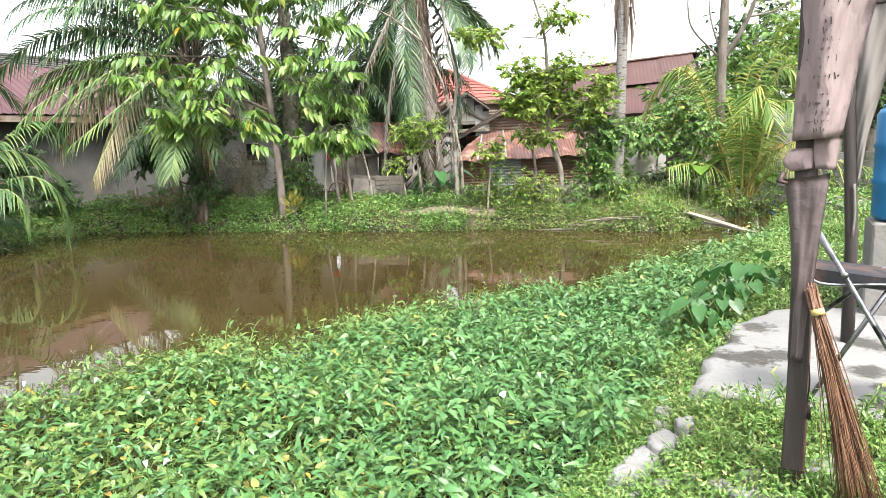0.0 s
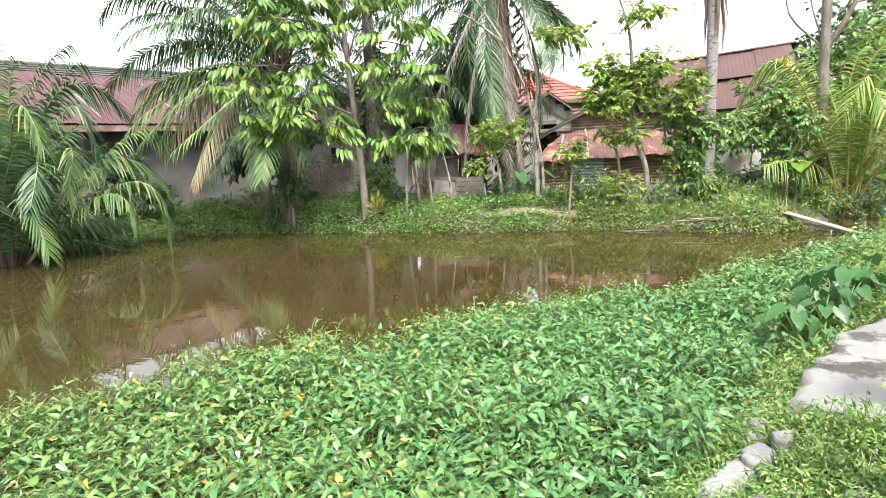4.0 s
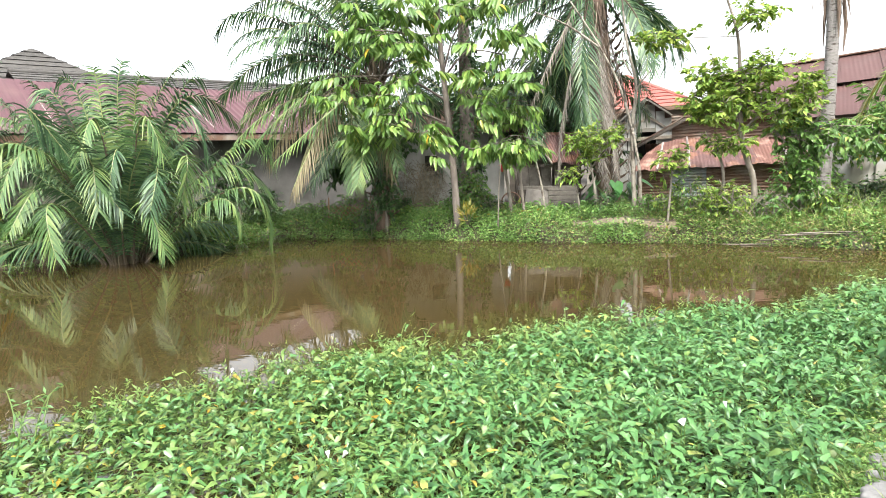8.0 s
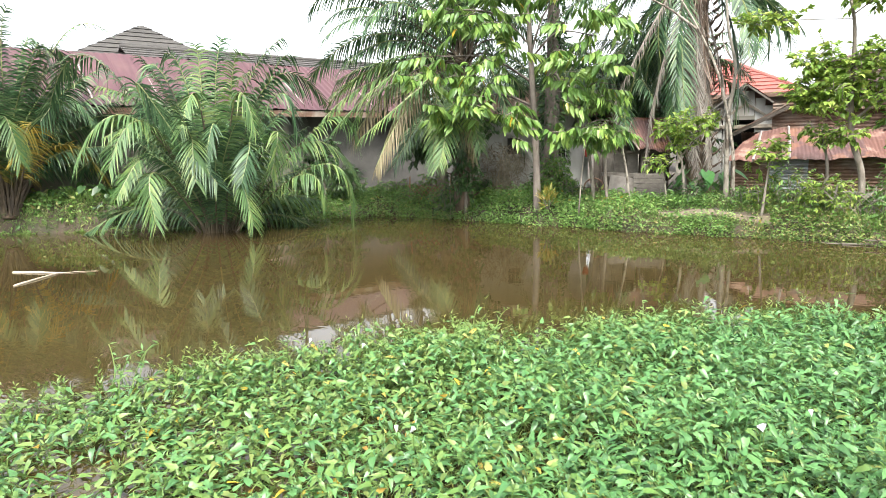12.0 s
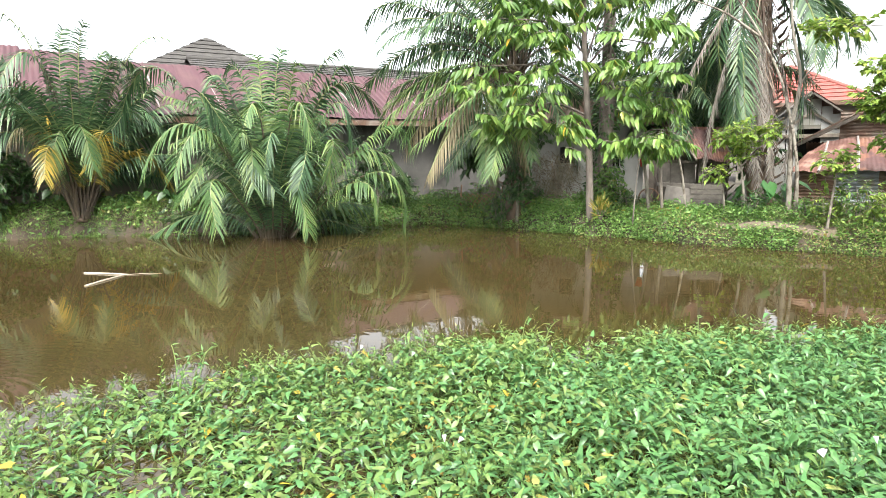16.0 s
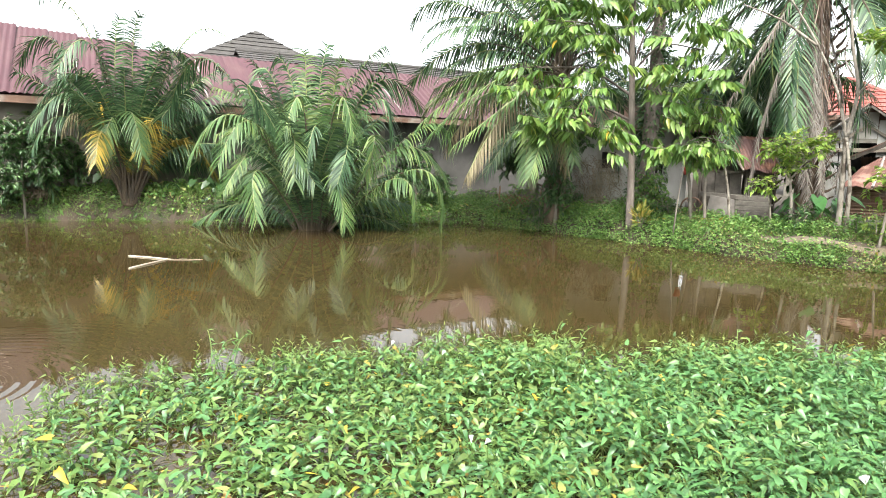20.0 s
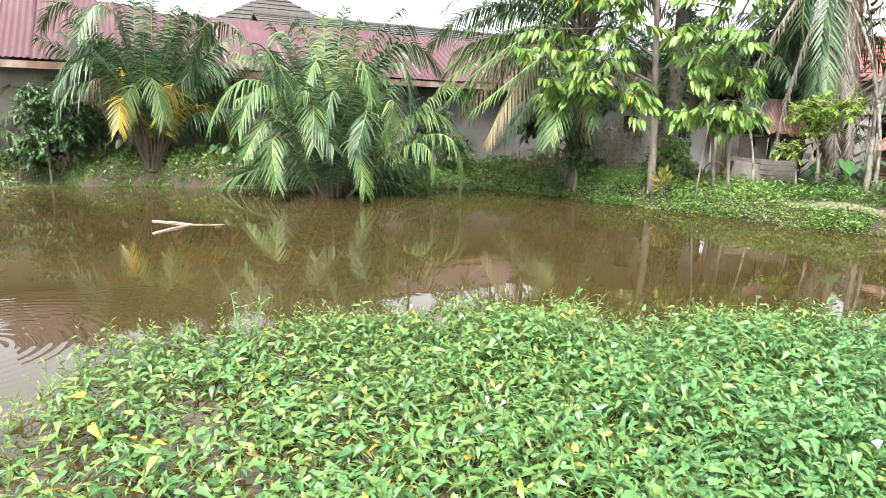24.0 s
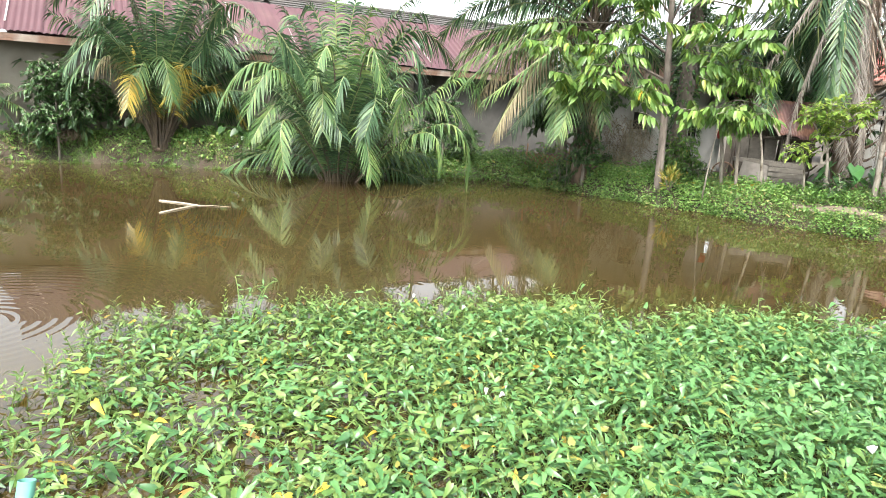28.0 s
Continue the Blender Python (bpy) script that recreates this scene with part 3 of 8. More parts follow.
def window(parent, m, h0, h1, s, t, bars=1, mat=None, deep=0.12, louvres=0):
    """A framed window in the wall pose m: surround, bars, sill, dark panes or louvres."""
    mat = mat or MAT["white_wall"]
    w, c, f = h1 - h0, (h0 + h1) / 2, 0.05
    bm = bmesh.new()
    ring = [(h0, s), (h1, s), (h1, t), (h0, t)]
    inner = [(h0 + f, s + f), (h1 - f, s + f), (h1 - f, t - f), (h0 + f, t - f)]
    vs = [[bm.verts.new((x, y, z)) for x, z in r] for r in (ring, inner) for y in (deep / 2 - 0.03, deep / 2 + 0.03)]
    for i in range(4):
        j = (i + 1) % 4
        for p, q in ((0, 2), (1, 3), (0, 1), (2, 3)):
            bm.faces.new((vs[p][i], vs[p][j], vs[q][j], vs[q][i]))
    bmesh.ops.recalc_face_normals(bm, faces=bm.faces)
    fr = part("window", bm, mat, parent, "white painted window surround", m=m)
    # the unlit room behind is a near-black sheet, shade given as colour
    part("pane", box((w - 2 * f, 0.01, t - s - 2 * f), (c, deep / 2 + 0.036, (s + t) / 2)), MAT["dark"], fr, "dark unlit opening")
    part("sill", box((w + 0.12, 0.14, 0.05), (c, 0.0, s - 0.028), bevel=0.008), mat, fr)
    for k in range(bars):
        part("bar", box((0.03, 0.05, t - s - 2 * f), (h0 + w * (k + 1) / (bars + 1), deep / 2, (s + t) / 2)), mat, fr)
    for k in range(louvres):
        part("louvre", box((w - 2 * f, 0.04, 0.012), (c, deep / 2, s + 0.07 + k * (t - s - 0.14) / max(louvres - 1, 1)), (35, 0, 0)), mat, fr)


EA, EN = np.array([0.5, 0.866, 0]), np.array([0.866, -0.5, 0])


def long_house_at(k, back, z):
    """A point by the long house: k metres along its eave, back behind it."""
    p = np.array([-18.95, 8.34, 0]) + EA * k - EN * back
    return (p[0], p[1], z)


def long_house():
    h = thing("long_house", long_house_at(5, 3, 0.5), "long low beige house with a faded red sheet roof", "house")
    inv = h.matrix_basis.inverted()

    def at(k, back, z):
        return tuple(inv @ Vector(long_house_at(k, back, z)))

    sheet_roof(h, at(-1.5, 0, 3.47), at(3.4, 0, 3.47), at(-1.5, 3.4, 5.85), at(3.4, 3.4, 5.5), MAT["red_roof"], width=0.8, pitch=0.16, depth=0.02, caps=(1, 4))
    sheet_roof(h, at(17.5, 7.9, 3.4), at(-1.5, 7.9, 3.4), at(17.5, 3.42, 5.36), at(-1.5, 3.42, 5.36), MAT["red_roof"], width=0.95, pitch=0.24, depth=0.012)
    sheet_roof(h, at(3.4, 0, 3.45), at(17.5, 0, 3.45), at(3.4, 3.4, 5.38), at(17.5, 3.4, 5.38), MAT["red_roof"], width=0.95, pitch=0.24, depth=0.012, caps=(2, 4, 9, 12))
    for k0, k1 in ((-1.5, 4), (4, 11), (11, 17.5)):
        a, b = Vector(at(k0, 0.05, 3.3)), Vector(at(k1 - 0.01, 0.05, 3.3))
        part("fascia", box(((b - a).length, 0.03, 0.2), ((b - a).length / 2, 0, 0), bevel=0.004), MAT["rust_dark"], h, "brown timber eave board", m=axes(a, b - a, Vector((-(b - a).y, (b - a).x, 0))))
    a, b, c = at(-1.5, 0.7, 0), at(11.4, 0.7, 0), at(19, 0.7, 0)
    m = wall_with_holes(h, a[:2], b[:2], 0.0, 2.95, 0.2, MAT["beige"], [(11.1, 12.3, 1.3, 2.3)])
    # grey stretch of wall; its colour also carries the overhang's and trees' shade
    wall_slab(h, b[:2], c[:2], 0.0, 2.95, 0.2, MAT["shaded_plaster"], "grey_wall")
    part("plinth_band", box((12.8, 0.04, 0.22), (6.4, -0.024, 0.36), bevel=0.006), MAT["plaster"], h, m=m)
    window(h, m, 11.1, 12.3, 1.3, 2.3, bars=2, louvres=5)
    wall_slab(h, at(-1.5, 7.5, 0)[:2], at(-1.5, 0.7, 0)[:2], 0.0, 2.95, 0.2, MAT["beige"], "end_wall")
    wall_slab(h, at(19, 0.7, 0)[:2], at(19, 6.5, 0)[:2], 0.0, 2.95, 0.2, MAT["plaster"], "end_wall")
    wall_slab(h, at(-1.5, 7.5, 0)[:2], at(19, 7.5, 0)[:2], 0.0, 2.95, 0.2, MAT["plaster"], "back_wall")
    part("soffit", (np.array([at(-1.5, 0.03, 3.28), at(17.5, 0.03, 3.28), at(17.5, 0.95, 3.28), at(-1.5, 0.95, 3.28)]), [(0, 1, 2), (0, 2, 3)]), MAT["rust_dark"], h, "brown eave lining")
    return h


def tile_courses(a, b, up_a, up_b, rows, lift=0.035, tabs=0):
    """Overlapping roof courses from the eave a-b to the edge up_a-up_b."""
    a, b, up_a, up_b = (np.array(k, float) for k in (a, b, up_a, up_b))
    n = np.cross(b - a, (up_a + up_b) / 2 - (a + b) / 2)
    n /= np.linalg.norm(n)
    pieces = []
    for r in range(rows):
        s0, s1 = r / rows, (r + 1.12) / rows
        p = [a + (up_a - a) * s0, b + (up_b - b) * s0, b + (up_b - b) * min(s1, 1), a + (up_a - a) * min(s1, 1)]
        V = [p[0] + n * lift, p[1] + n * lift, p[2] + n * 0.004, p[3] + n * 0.004, p[0] - n * 0.01, p[1] - n * 0.01]
        pieces.append((V, [(0, 1, 2), (0, 2, 3), (4, 5, 1), (4, 1, 0)]))
    return pieces


def grey_roof_house():
    h = thing("grey_tiled_house", long_house_at(9, 8, 0.5), "house behind with a stepped grey tile roof and hipped peak", "house")
    inv = h.matrix_basis.inverted()

    def at(k, back, z):
        return tuple(inv @ Vector(long_house_at(k, back, z)))

    for p in tile_courses(at(7, 3.7, 5.3), at(22, 3.7, 5.3), at(7, 4.9, 5.86), at(22, 4.9, 5.86), 5):
        part("roof_course", p, MAT["grey_tile"], h)
    for p in tile_courses(at(22, 7.9, 4.9), at(7, 7.9, 4.9), at(22, 4.9, 5.86), at(7, 4.9, 5.86), 6):
        part("roof_course", p, MAT["grey_tile"], h)
    c, w, z0, z1 = 8.1, 3.0, 5.35, 6.95
    q = [at(c - w, 5.0, z0), at(c + w, 5.0, z0), at(c + w, 11.2, z0), at(c - w, 11.2, z0)]
    top = at(c, 6.4, z1)
    for i in range(4):
        for p in tile_courses(q[i], q[(i + 1) % 4], top, top, 9, 0.04):
            part("hip_course", p, MAT["grey_tile"], h)
    wall_slab(h, at(2, 7.75, 0)[:2], at(21, 7.75, 0)[:2], 0.0, 4.7, 0.2, MAT["plaster"])
    part("ridge_cap", tube([at(7, 4.9, 5.88), at(22, 4.9, 5.88)], 0.09, 8), MAT["grey_tile"], h, smooth=True)


long_house()
grey_roof_house()


def windowed_house():
    h = thing("windowed_house", (-5.3, 20, 0.5), "low house with stained white wall and small windows", "house")
    a, b = (-7.1 + 5.3, 18.2 - 20), (-3.45 + 5.3, 19.2 - 20)
    m = wall_with_holes(h, a, b, 0.0, 2.5, 0.18, MAT["white_wall"], [(1.32, 1.82, 1.24, 1.82), (2.86, 3.26, 1.12, 1.8)])
    window(h, m, 1.32, 1.82, 1.24, 1.82, bars=0)
    window(h, m, 2.86, 3.26, 1.12, 1.8, bars=2)
    wall_slab(h, b, (b[0] - 1.0, b[1] + 3.8), 0.0, 2.5, 0.18, MAT["white_wall"], "side_wall")
    wall_slab(h, (a[0] - 1.0, a[1] + 3.8), a, 0.0, 2.5, 0.18, MAT["plaster"], "side_wall")
    sheet_roof(h, (a[0] + 0.0, a[1] - 0.5, 2.35), (b[0] + 0.3, b[1] - 0.5, 2.35), (a[0] - 0.6, a[1] + 2.2, 3.5), (b[0] - 0.4, b[1] + 2.2, 3.5), MAT["rust_dark"], width=0.8, pitch=0.1)
    sheet_roof(h, (b[0] - 1.4, b[1] + 4.6, 2.35), (a[0] - 1.4, a[1] + 4.6, 2.35), (b[0] - 0.4, b[1] + 2.2, 3.5), (a[0] - 0.6, a[1] + 2.2, 3.5), MAT["rust_dark"], width=0.8, pitch=0.1)


windowed_house()


def skew_sheet(parent, a, b, up_a, up_b, mat, name="roof_sheet", pitch=0.08, depth=0.008, ragged=0.0, label=""):
    """One ribbed metal sheet between four free corners, with thickness and a worn lower edge."""
    a, b, up_a, up_b = (np.array(k, float) for k in (a, b, up_a, up_b))
    cols = max(int(np.linalg.norm(up_b - up_a) / pitch), 2) * 4 + 1
    rows = 6
    u, v = np.meshgrid(np.linspace(0, 1, cols), np.linspace(0, 1, rows))
    u, v = u.ravel()[:, None], v.ravel()[:, None]
    n = unit(np.cross(b - a, up_a - a)[None])[0]
    edge = ragged * (np.sin(9 * u + 3 * a[0]) + 0.7 * np.sin(23 * u)) * (1 - v) ** 2
    w = v - edge
    P = (a + (b - a) * u) * (1 - w) + (up_a + (up_b - up_a) * u) * w
    P = P + n * (depth * np.sin(u * (cols - 1) / 4 * 2 * np.pi) + 0.012 * np.sin(5 * v + 7 * u + a[0]))
    V = np.concatenate([P, P - n * 0.006])
    m, F = cols * rows, []
    for r in range(rows - 1):
        for c in range(cols - 1):
            k = r * cols + c
            F += [(k, k + 1, k + cols), (k + 1, k + cols + 1, k + cols), (m + k, m + k + cols, m + k + 1), (m + k + 1, m + k + cols, m + k + cols + 1)]
    for c in range(cols - 1):
        for k in (c, (rows - 1) * cols + c):
            F += [(k, m + k, k + 1), (k + 1, m + k, m + k + 1)]
    return part(name, (V, np.array(F)), MAT[mat], parent, label, smooth=True)


def scrap_hut():
    h = thing("scrap_hut", (-2.3, 18.2, 0.55), "open timber lean-to hut with a rusty sheet roof", "hut")
    skew_sheet(h, (0.5, -0.9, 1.34), (1.32, -0.8, 1.23), (-0.15, -0.1, 2.17), (1.12, 0.0, 2.15), "rust_plum", ragged=0.02)
    skew_sheet(h, (-0.42, 0.2, 1.81), (-0.13, -0.5, 1.31), (-0.21, 0.1, 2.15), (-0.13, -0.1, 2.14), "rust_plum")
    part("verge_pole", tube([(-0.16, -0.12, 2.2), (0.53, -0.95, 1.29)], [0.03, 0.026], 7, 0.05), MAT["plank"], h, "bleached pole along the roof edge")
    for x, y in ((-0.55, -0.55), (0.55, -0.6), (1.0, -0.5), (-0.6, 0.9), (1.1, 0.9)):
        part("post", tube([(x, y, -0.1), (x + 0.02, y, 0.7), (x + 0.03, y + 0.02, 1.3)], [0.04, 0.036, 0.032], 7, 0.06), MAT["plank_dark"], h, smooth=True)
    for i in range(8):
        part("wall_plank", box((0.235, 0.025, 1.75 + 0.1 * rng.random()), (-0.75 + i * 0.25, 0.35 + 0.02 * (i % 2), 0.85), (0, rng.normal(0, 1.2), 0), 0.005), MAT["plank_dark"], h)
    part("crossbeam", box((1.9, 0.06, 0.07), (0.2, -0.55, 1.24), (0, 2, 0), 0.008), MAT["plank_dark"], h)
    for i, x in enumerate((-0.35, -0.05, 0.3)):
        part("hung_board", box((0.28, 0.025, 0.62), (x, -0.3 - 0.02 * i, 0.96), (0, rng.normal(0, 2), rng.normal(0, 4)), 0.004), MAT["plank_grey"], h, "weathered grey board")
    part("rail", box((1.5, 0.04, 0.11), (0.2, -0.5, 0.62), (0, 3, 2), 0.006), MAT["plank_grey"], h)
    part("shelf", box((0.9, 0.5, 0.035), (0.75, -0.1, 0.42), (3, 2, 4), 0.004), MAT["plank_grey"], h)


scrap_hut()


def tin_shed():
    h = thing("tin_shed", (2.2, 18, 0.5), "low shed of rusty corrugated sheets on a block base", "shed")
    a, b = np.array([0.45 - 2.2, 17.66 - 18, 0.27]), np.array([4.25 - 2.2, 17.16 - 18, 0.27])
    u = (b - a) / np.linalg.norm(b - a)
    # wall sheets with their ribs lying level
    spans = [(0.0, 0.85, "rust_dark"), (0.8, 1.75, "zinc"), (1.7, 2.75, "rust_dark"), (2.7, 3.8, "rust_dark")]
    for s, e, mat in spans:
        V, F = corrugated(0.85, e - s, 0.08, 0.013, 3, 0.004)
        V = V[:, [1, 0, 2]] * [1, 1, -1]
        part("wall_sheet", (V, F[:, ::-1]), MAT[mat], h, m=axes(a + u * s + np.array([0, 0.006 if mat == "zinc" else 0, 0.02]), u, (0, 0, 1)))
    for i in range(8):
        part("base_block", box((0.44, 0.16, 0.19), (0, 0, 0), (0, 0, rng.normal(0, 1)), 0.012), MAT["block"], h, m=Matrix.Translation(Vector(a + u * (0.26 + i * 0.47) + [0, 0.02, -0.1 + 0.01 * (i % 3)])) @ pose(0, 0, 0, 0, 0, -7))
    wall_slab(h, tuple(a[:2] + [0, 0.2]), tuple(b[:2] + [0, 0.2]), -0.5, 0.26, 0.1, MAT["block"], "plinth")
    ea, eb = a + [-0.15, -0.35, 0.78], b + [0.15, -0.35, 0.76]
    ridge = [np.array(k) for k in [(-1.46, 0.5, 1.51), (-1.03, 0.8, 1.76), (-0.4, 0.9, 1.84), (0.35, 0.8, 1.8), (1.08, 0.7, 1.76), (1.85, 0.6, 1.73), (2.26, 0.5, 1.7)]]
    eave = [ea + (eb - ea) * s + [0, 0, dz] for s, dz in zip((0.0, 0.15, 0.34, 0.55, 0.72, 0.88, 1.0), (0.0, -0.02, 0.02, 0.0, 0.05, 0.03, 0.06))]
    for i, (mat, lift) in enumerate((("rust_orange", 0.0), ("rust_orange", 0.012), ("rust_plum", 0.0), ("rust_plum", 0.012), ("rust_orange", 0.0), ("rust_plum", 0.014))):
        o = np.array([0.0, -0.4, 0.9]) * lift
        skew_sheet(h, eave[i] + o, eave[i + 1] + o + (eave[i + 1] - eave[i]) * 0.04, ridge[i] + o, ridge[i + 1] + o + (ridge[i + 1] - ridge[i]) * 0.06, mat, ragged=0.014, depth=0.006)
    for s, e in ((1, 0.95), (2, 1.0), (5, 0.5)):
        a0, a1 = eave[s] + [0, -0.02, 0.035], ridge[s] + [0, -0.02, 0.035]
        part("seam_strip", tube([a0, a0 + (a1 - a0) * 0.5 + [0.01, 0, 0], a0 + (a1 - a0) * e], [0.028, 0.03, 0.026], 4), MAT["white_line"], h, "pale bare metal seam strip")
    ra, rb = ridge[1], ridge[-1]
    sheet_roof(h, rb + [0.3, 1.7, -0.7], ra + [-0.3, 1.7, -0.7], rb, ra, MAT["rust_dark"], width=0.8, pitch=0.08)
    for x in (0.05, 1.9, 3.7):
        p = a + u * x
        part("post", box((0.07, 0.07, 0.95), tuple(p + [0, 0.07, 0.4]), bevel=0.006), MAT["plank"], h)
    wall_slab(h, tuple(b[:2] + [0, 0.05]), (b[0] + 0.3, b[1] + 2.2), -0.4, 1.0, 0.05, MAT["rust_dark"], "side_wall")
    wall_slab(h, (a[0] + 0.1, a[1] + 2.2), tuple(a[:2] + [0, 0.05]), -0.4, 1.0, 0.05, MAT["rust_dark"], "side_wall")
    # taller lean-to at the back: a slanting rafter over a dark ribbed wall
    part("rafter", box((1.5, 0.08, 0.09), (0.7, 0, 0), bevel=0.01), MAT["plank_dark"], h, "weathered dark timber rafter", m=axes((-1.66, 1.27, 1.72), (1.26, -0.08, 0.66), (0, 1, 0)))
    V, F = corrugated(1.3, 2.7, 0.09, 0.014, 3)
    part("gable_sheet", (V[:, [1, 0, 2]] * [1, 1, -1], F[:, ::-1]), MAT["rust_dark"], h, m=axes((-0.75, 1.5, 1.25), (1, -0.07, 0), (0, 0, 1)))
    sheet_roof(h, (-1.7, 1.2, 1.76), (-1.65, 4.5, 1.76), (-0.35, 1.15, 2.5), (-0.35, 4.5, 2.5), MAT["rust_dark"], width=0.8, pitch=0.09)
    sheet_roof(h, (-0.4, 1.2, 2.36), (1.9, 1.05, 2.22), (-0.35, 3.0, 2.6), (1.9, 2.9, 2.5), MAT["rust_dark"], width=0.8, pitch=0.09)


tin_shed()


def gabled_hut():
    h = thing("gabled_hut", (1.6, 23.2, 0.5), "timber hut with grey tin gable and broken boards", "house")
    sheet_roof(h, (1.15, -0.35, 2.0), (1.15, 5.0, 2.0), (-0.68, -0.35, 3.38), (-0.68, 5.0, 3.38), MAT["rust"], width=0.9, pitch=0.1)
    sheet_roof(h, (-2.4, 5.0, 1.95), (-2.4, -0.35, 1.95), (-0.68, 5.0, 3.38), (-0.68, -0.35, 3.38), MAT["zinc"], width=0.9, pitch=0.1)
    for i in range(10):
        x = -2.1 + i * 0.31
        top = 3.25 - abs(x + 0.68) * 0.78
        low = 2.35 if 3 < i < 6 else 0.0
        part("gable_board", box((0.29, 0.03, top - low), (x, 0.02 * (i % 2), (top + low) / 2), (0, rng.normal(0, 0.8), 0), 0.004), MAT["white_wall"], h)
    part("tie_beam", box((3.2, 0.08, 0.12), (-0.6, -0.06, 2.0), bevel=0.008), MAT["plank"], h)
    # added black sheet: the hut's inner shade as colour behind the gap
    part("inner_wall", box((3.0, 0.05, 2.3), (-0.6, 0.9, 1.1)), MAT["dark"], h, "near-black sheet standing in for the shaded interior")
    for sx, r0 in ((1, (0.2, 2.75)), (-1, (-1.55, 2.75))):
        part("barge_board", box((2.15, 0.04, 0.06), (0, 0, 0), bevel=0.006), MAT["plank_grey"], h, m=axes((r0[0], -0.38, r0[1] - 0.1), (0.8 * sx, 0, -0.6), (0, 1, 0)))
    part("brace", box((1.0, 0.05, 0.08), (-0.3, -0.05, 2.5), (0, 35, 0), 0.006), MAT["plank"], h)
    part("brace", box((0.9, 0.05, 0.08), (-1.0, -0.05, 2.5), (0, -35, 0), 0.006), MAT["plank"], h)


gabled_hut()


def tile_house():
    h = thing("orange_tiled_house", (-2.4, 37, 0.5), "house with a bright orange tiled hip roof", "house")
    z0, z1 = 3.75, 5.75
    q = [(0.4, -3.2, z0), (6.3, -3.4, z0), (6.3, 4, z0), (0.4, 4, z0)]
    ra, rb = (1.5, 0, z1), (2.9, 0, z1)
    for a, b, ua, ub in ((q[0], q[1], ra, rb), (q[1], q[2], rb, rb), (q[2], q[3], rb, ra), (q[3], q[0], ra, ra)):
        for p in tile_courses(a, b, ua, ub, 10, 0.05):
            part("roof_course", p, MAT["clay"], h)
    part("ridge_cap", tube([ra, rb, (6.3, -3.4, z0)], 0.12, 8), MAT["clay"], h, smooth=True)
    part("fascia", box((5.9, 0.06, 0.22), (3.35, -3.35, z0 - 0.06), bevel=0.01), MAT["rust_dark"], h)
    part("wall", box((5.2, 6.4, 3.9), (3.3, 0.4, 1.85), bevel=0.02), MAT["beige"], h)


tile_house()


def red_roof_house():
    h = thing("red_roof_house", (7, 24, 0.5), "large house with a faded red sheet roof", "house")
    ea, eb = np.array([-2.3, -1.5, 2.3]), np.array([1.6, -2.65, 2.35])
    ra, rb = np.array([-4.4, 3.6, 4.25]), np.array([3.2, 1.65, 4.72])
    ma, mb = ea + (ra - ea) * 0.5, eb + (rb - eb) * 0.5
    sheet_roof(h, ea, eb, ma, mb, MAT["brown_roof"], width=0.9, pitch=0.11, depth=0.005, caps=(7,))
    sheet_roof(h, ma + [0, -0.12, 0.03], mb + [0, -0.12, 0.03], ra, rb, MAT["brown_roof"], width=1.1, pitch=0.14, depth=0.005, caps=(5,))
    sheet_roof(h, rb + [2, 6, -2.4], ra + [2.9, 6, -2.4], rb, ra + [0.1, 0, 0], MAT["brown_roof"], width=0.9, pitch=0.2)
    part("ridge_cap", box((float(np.linalg.norm(rb - ra)), 0.22, 0.06), (float(np.linalg.norm(rb - ra)) / 2, 0, 0), bevel=0.01), MAT["rust_dark"], h, m=axes(ra + [0, 0, 0.03], rb - ra, (0, 1, 0)))
    wall_slab(h, tuple(ea[:2] + [0.1, 0.5]), tuple(eb[:2] + [0, 0.5]), 0, 2.2, 0.15, MAT["plaster"])
    wall_slab(h, tuple(eb[:2] + [0, 0.5]), (3.4, 3.2), 0, 2.9, 0.15, MAT["plaster"], "side_wall")
    wall_slab(h, (-4.0, 3.6), tuple(ea[:2] + [0.1, 0.5]), 0, 2.9, 0.15, MAT["plaster"], "side_wall")
    part("gable", (np.array([eb + [0, 0, 0], rb + [0, 0, -0.05], rb + [0.6, 4, -2.0], eb + [0.06, 0, 0], rb + [0.06, 0, -0.05], rb + [0.66, 4, -2.0]]), [(0, 2, 1), (3, 4, 5)]), MAT["plank"], h)


red_roof_house()


def garden_wall():
    h = thing("yard_wall", (5.9, 19.7, 0.4), "weathered white yard wall with stains", "wall")
    wall_slab(h, (-0.9, 0.2), (0.75, -0.15), 0, 1.55, 0.16, MAT["white_wall"])
    part("coping", box((1.75, 0.24, 0.07), (-0.05, 0.1, 1.58), (0, 0, -12), 0.012), MAT["block"], h)
    part("pier", box((0.26, 0.26, 1.75), (0.85, -0.1, 0.87), bevel=0.015), MAT["white_wall"], h)
    part("pier", box((0.26, 0.26, 1.7), (-1.0, 0.3, 0.85), bevel=0.015), MAT["plaster"], h)


garden_wall()


# ---- palms ----
LEAFLET = dict(green="palm", light="palm_light", yellow="palm_yellow", dead="palm_dead", tan="palm_tan", lime="palm_lime", sparse="palm")
FROND_LABEL = dict(yellow="yellowing frond", dead="dry grey hanging frond", tan="withered tan frond", sparse="half-bare frond with few leaflets")


def bow_line(a, mid, b, n):
    """n points on the curve from a to b that passes through mid half-way."""
    a, mid, b = (np.asarray(k, float) for k in (a, mid, b))
    c = 2 * mid - 0.5 * (a + b)
    u = np.linspace(0, 1, n)[:, None]
    return (1 - u) ** 2 * a + 2 * u * (1 - u) * c + u * u * b


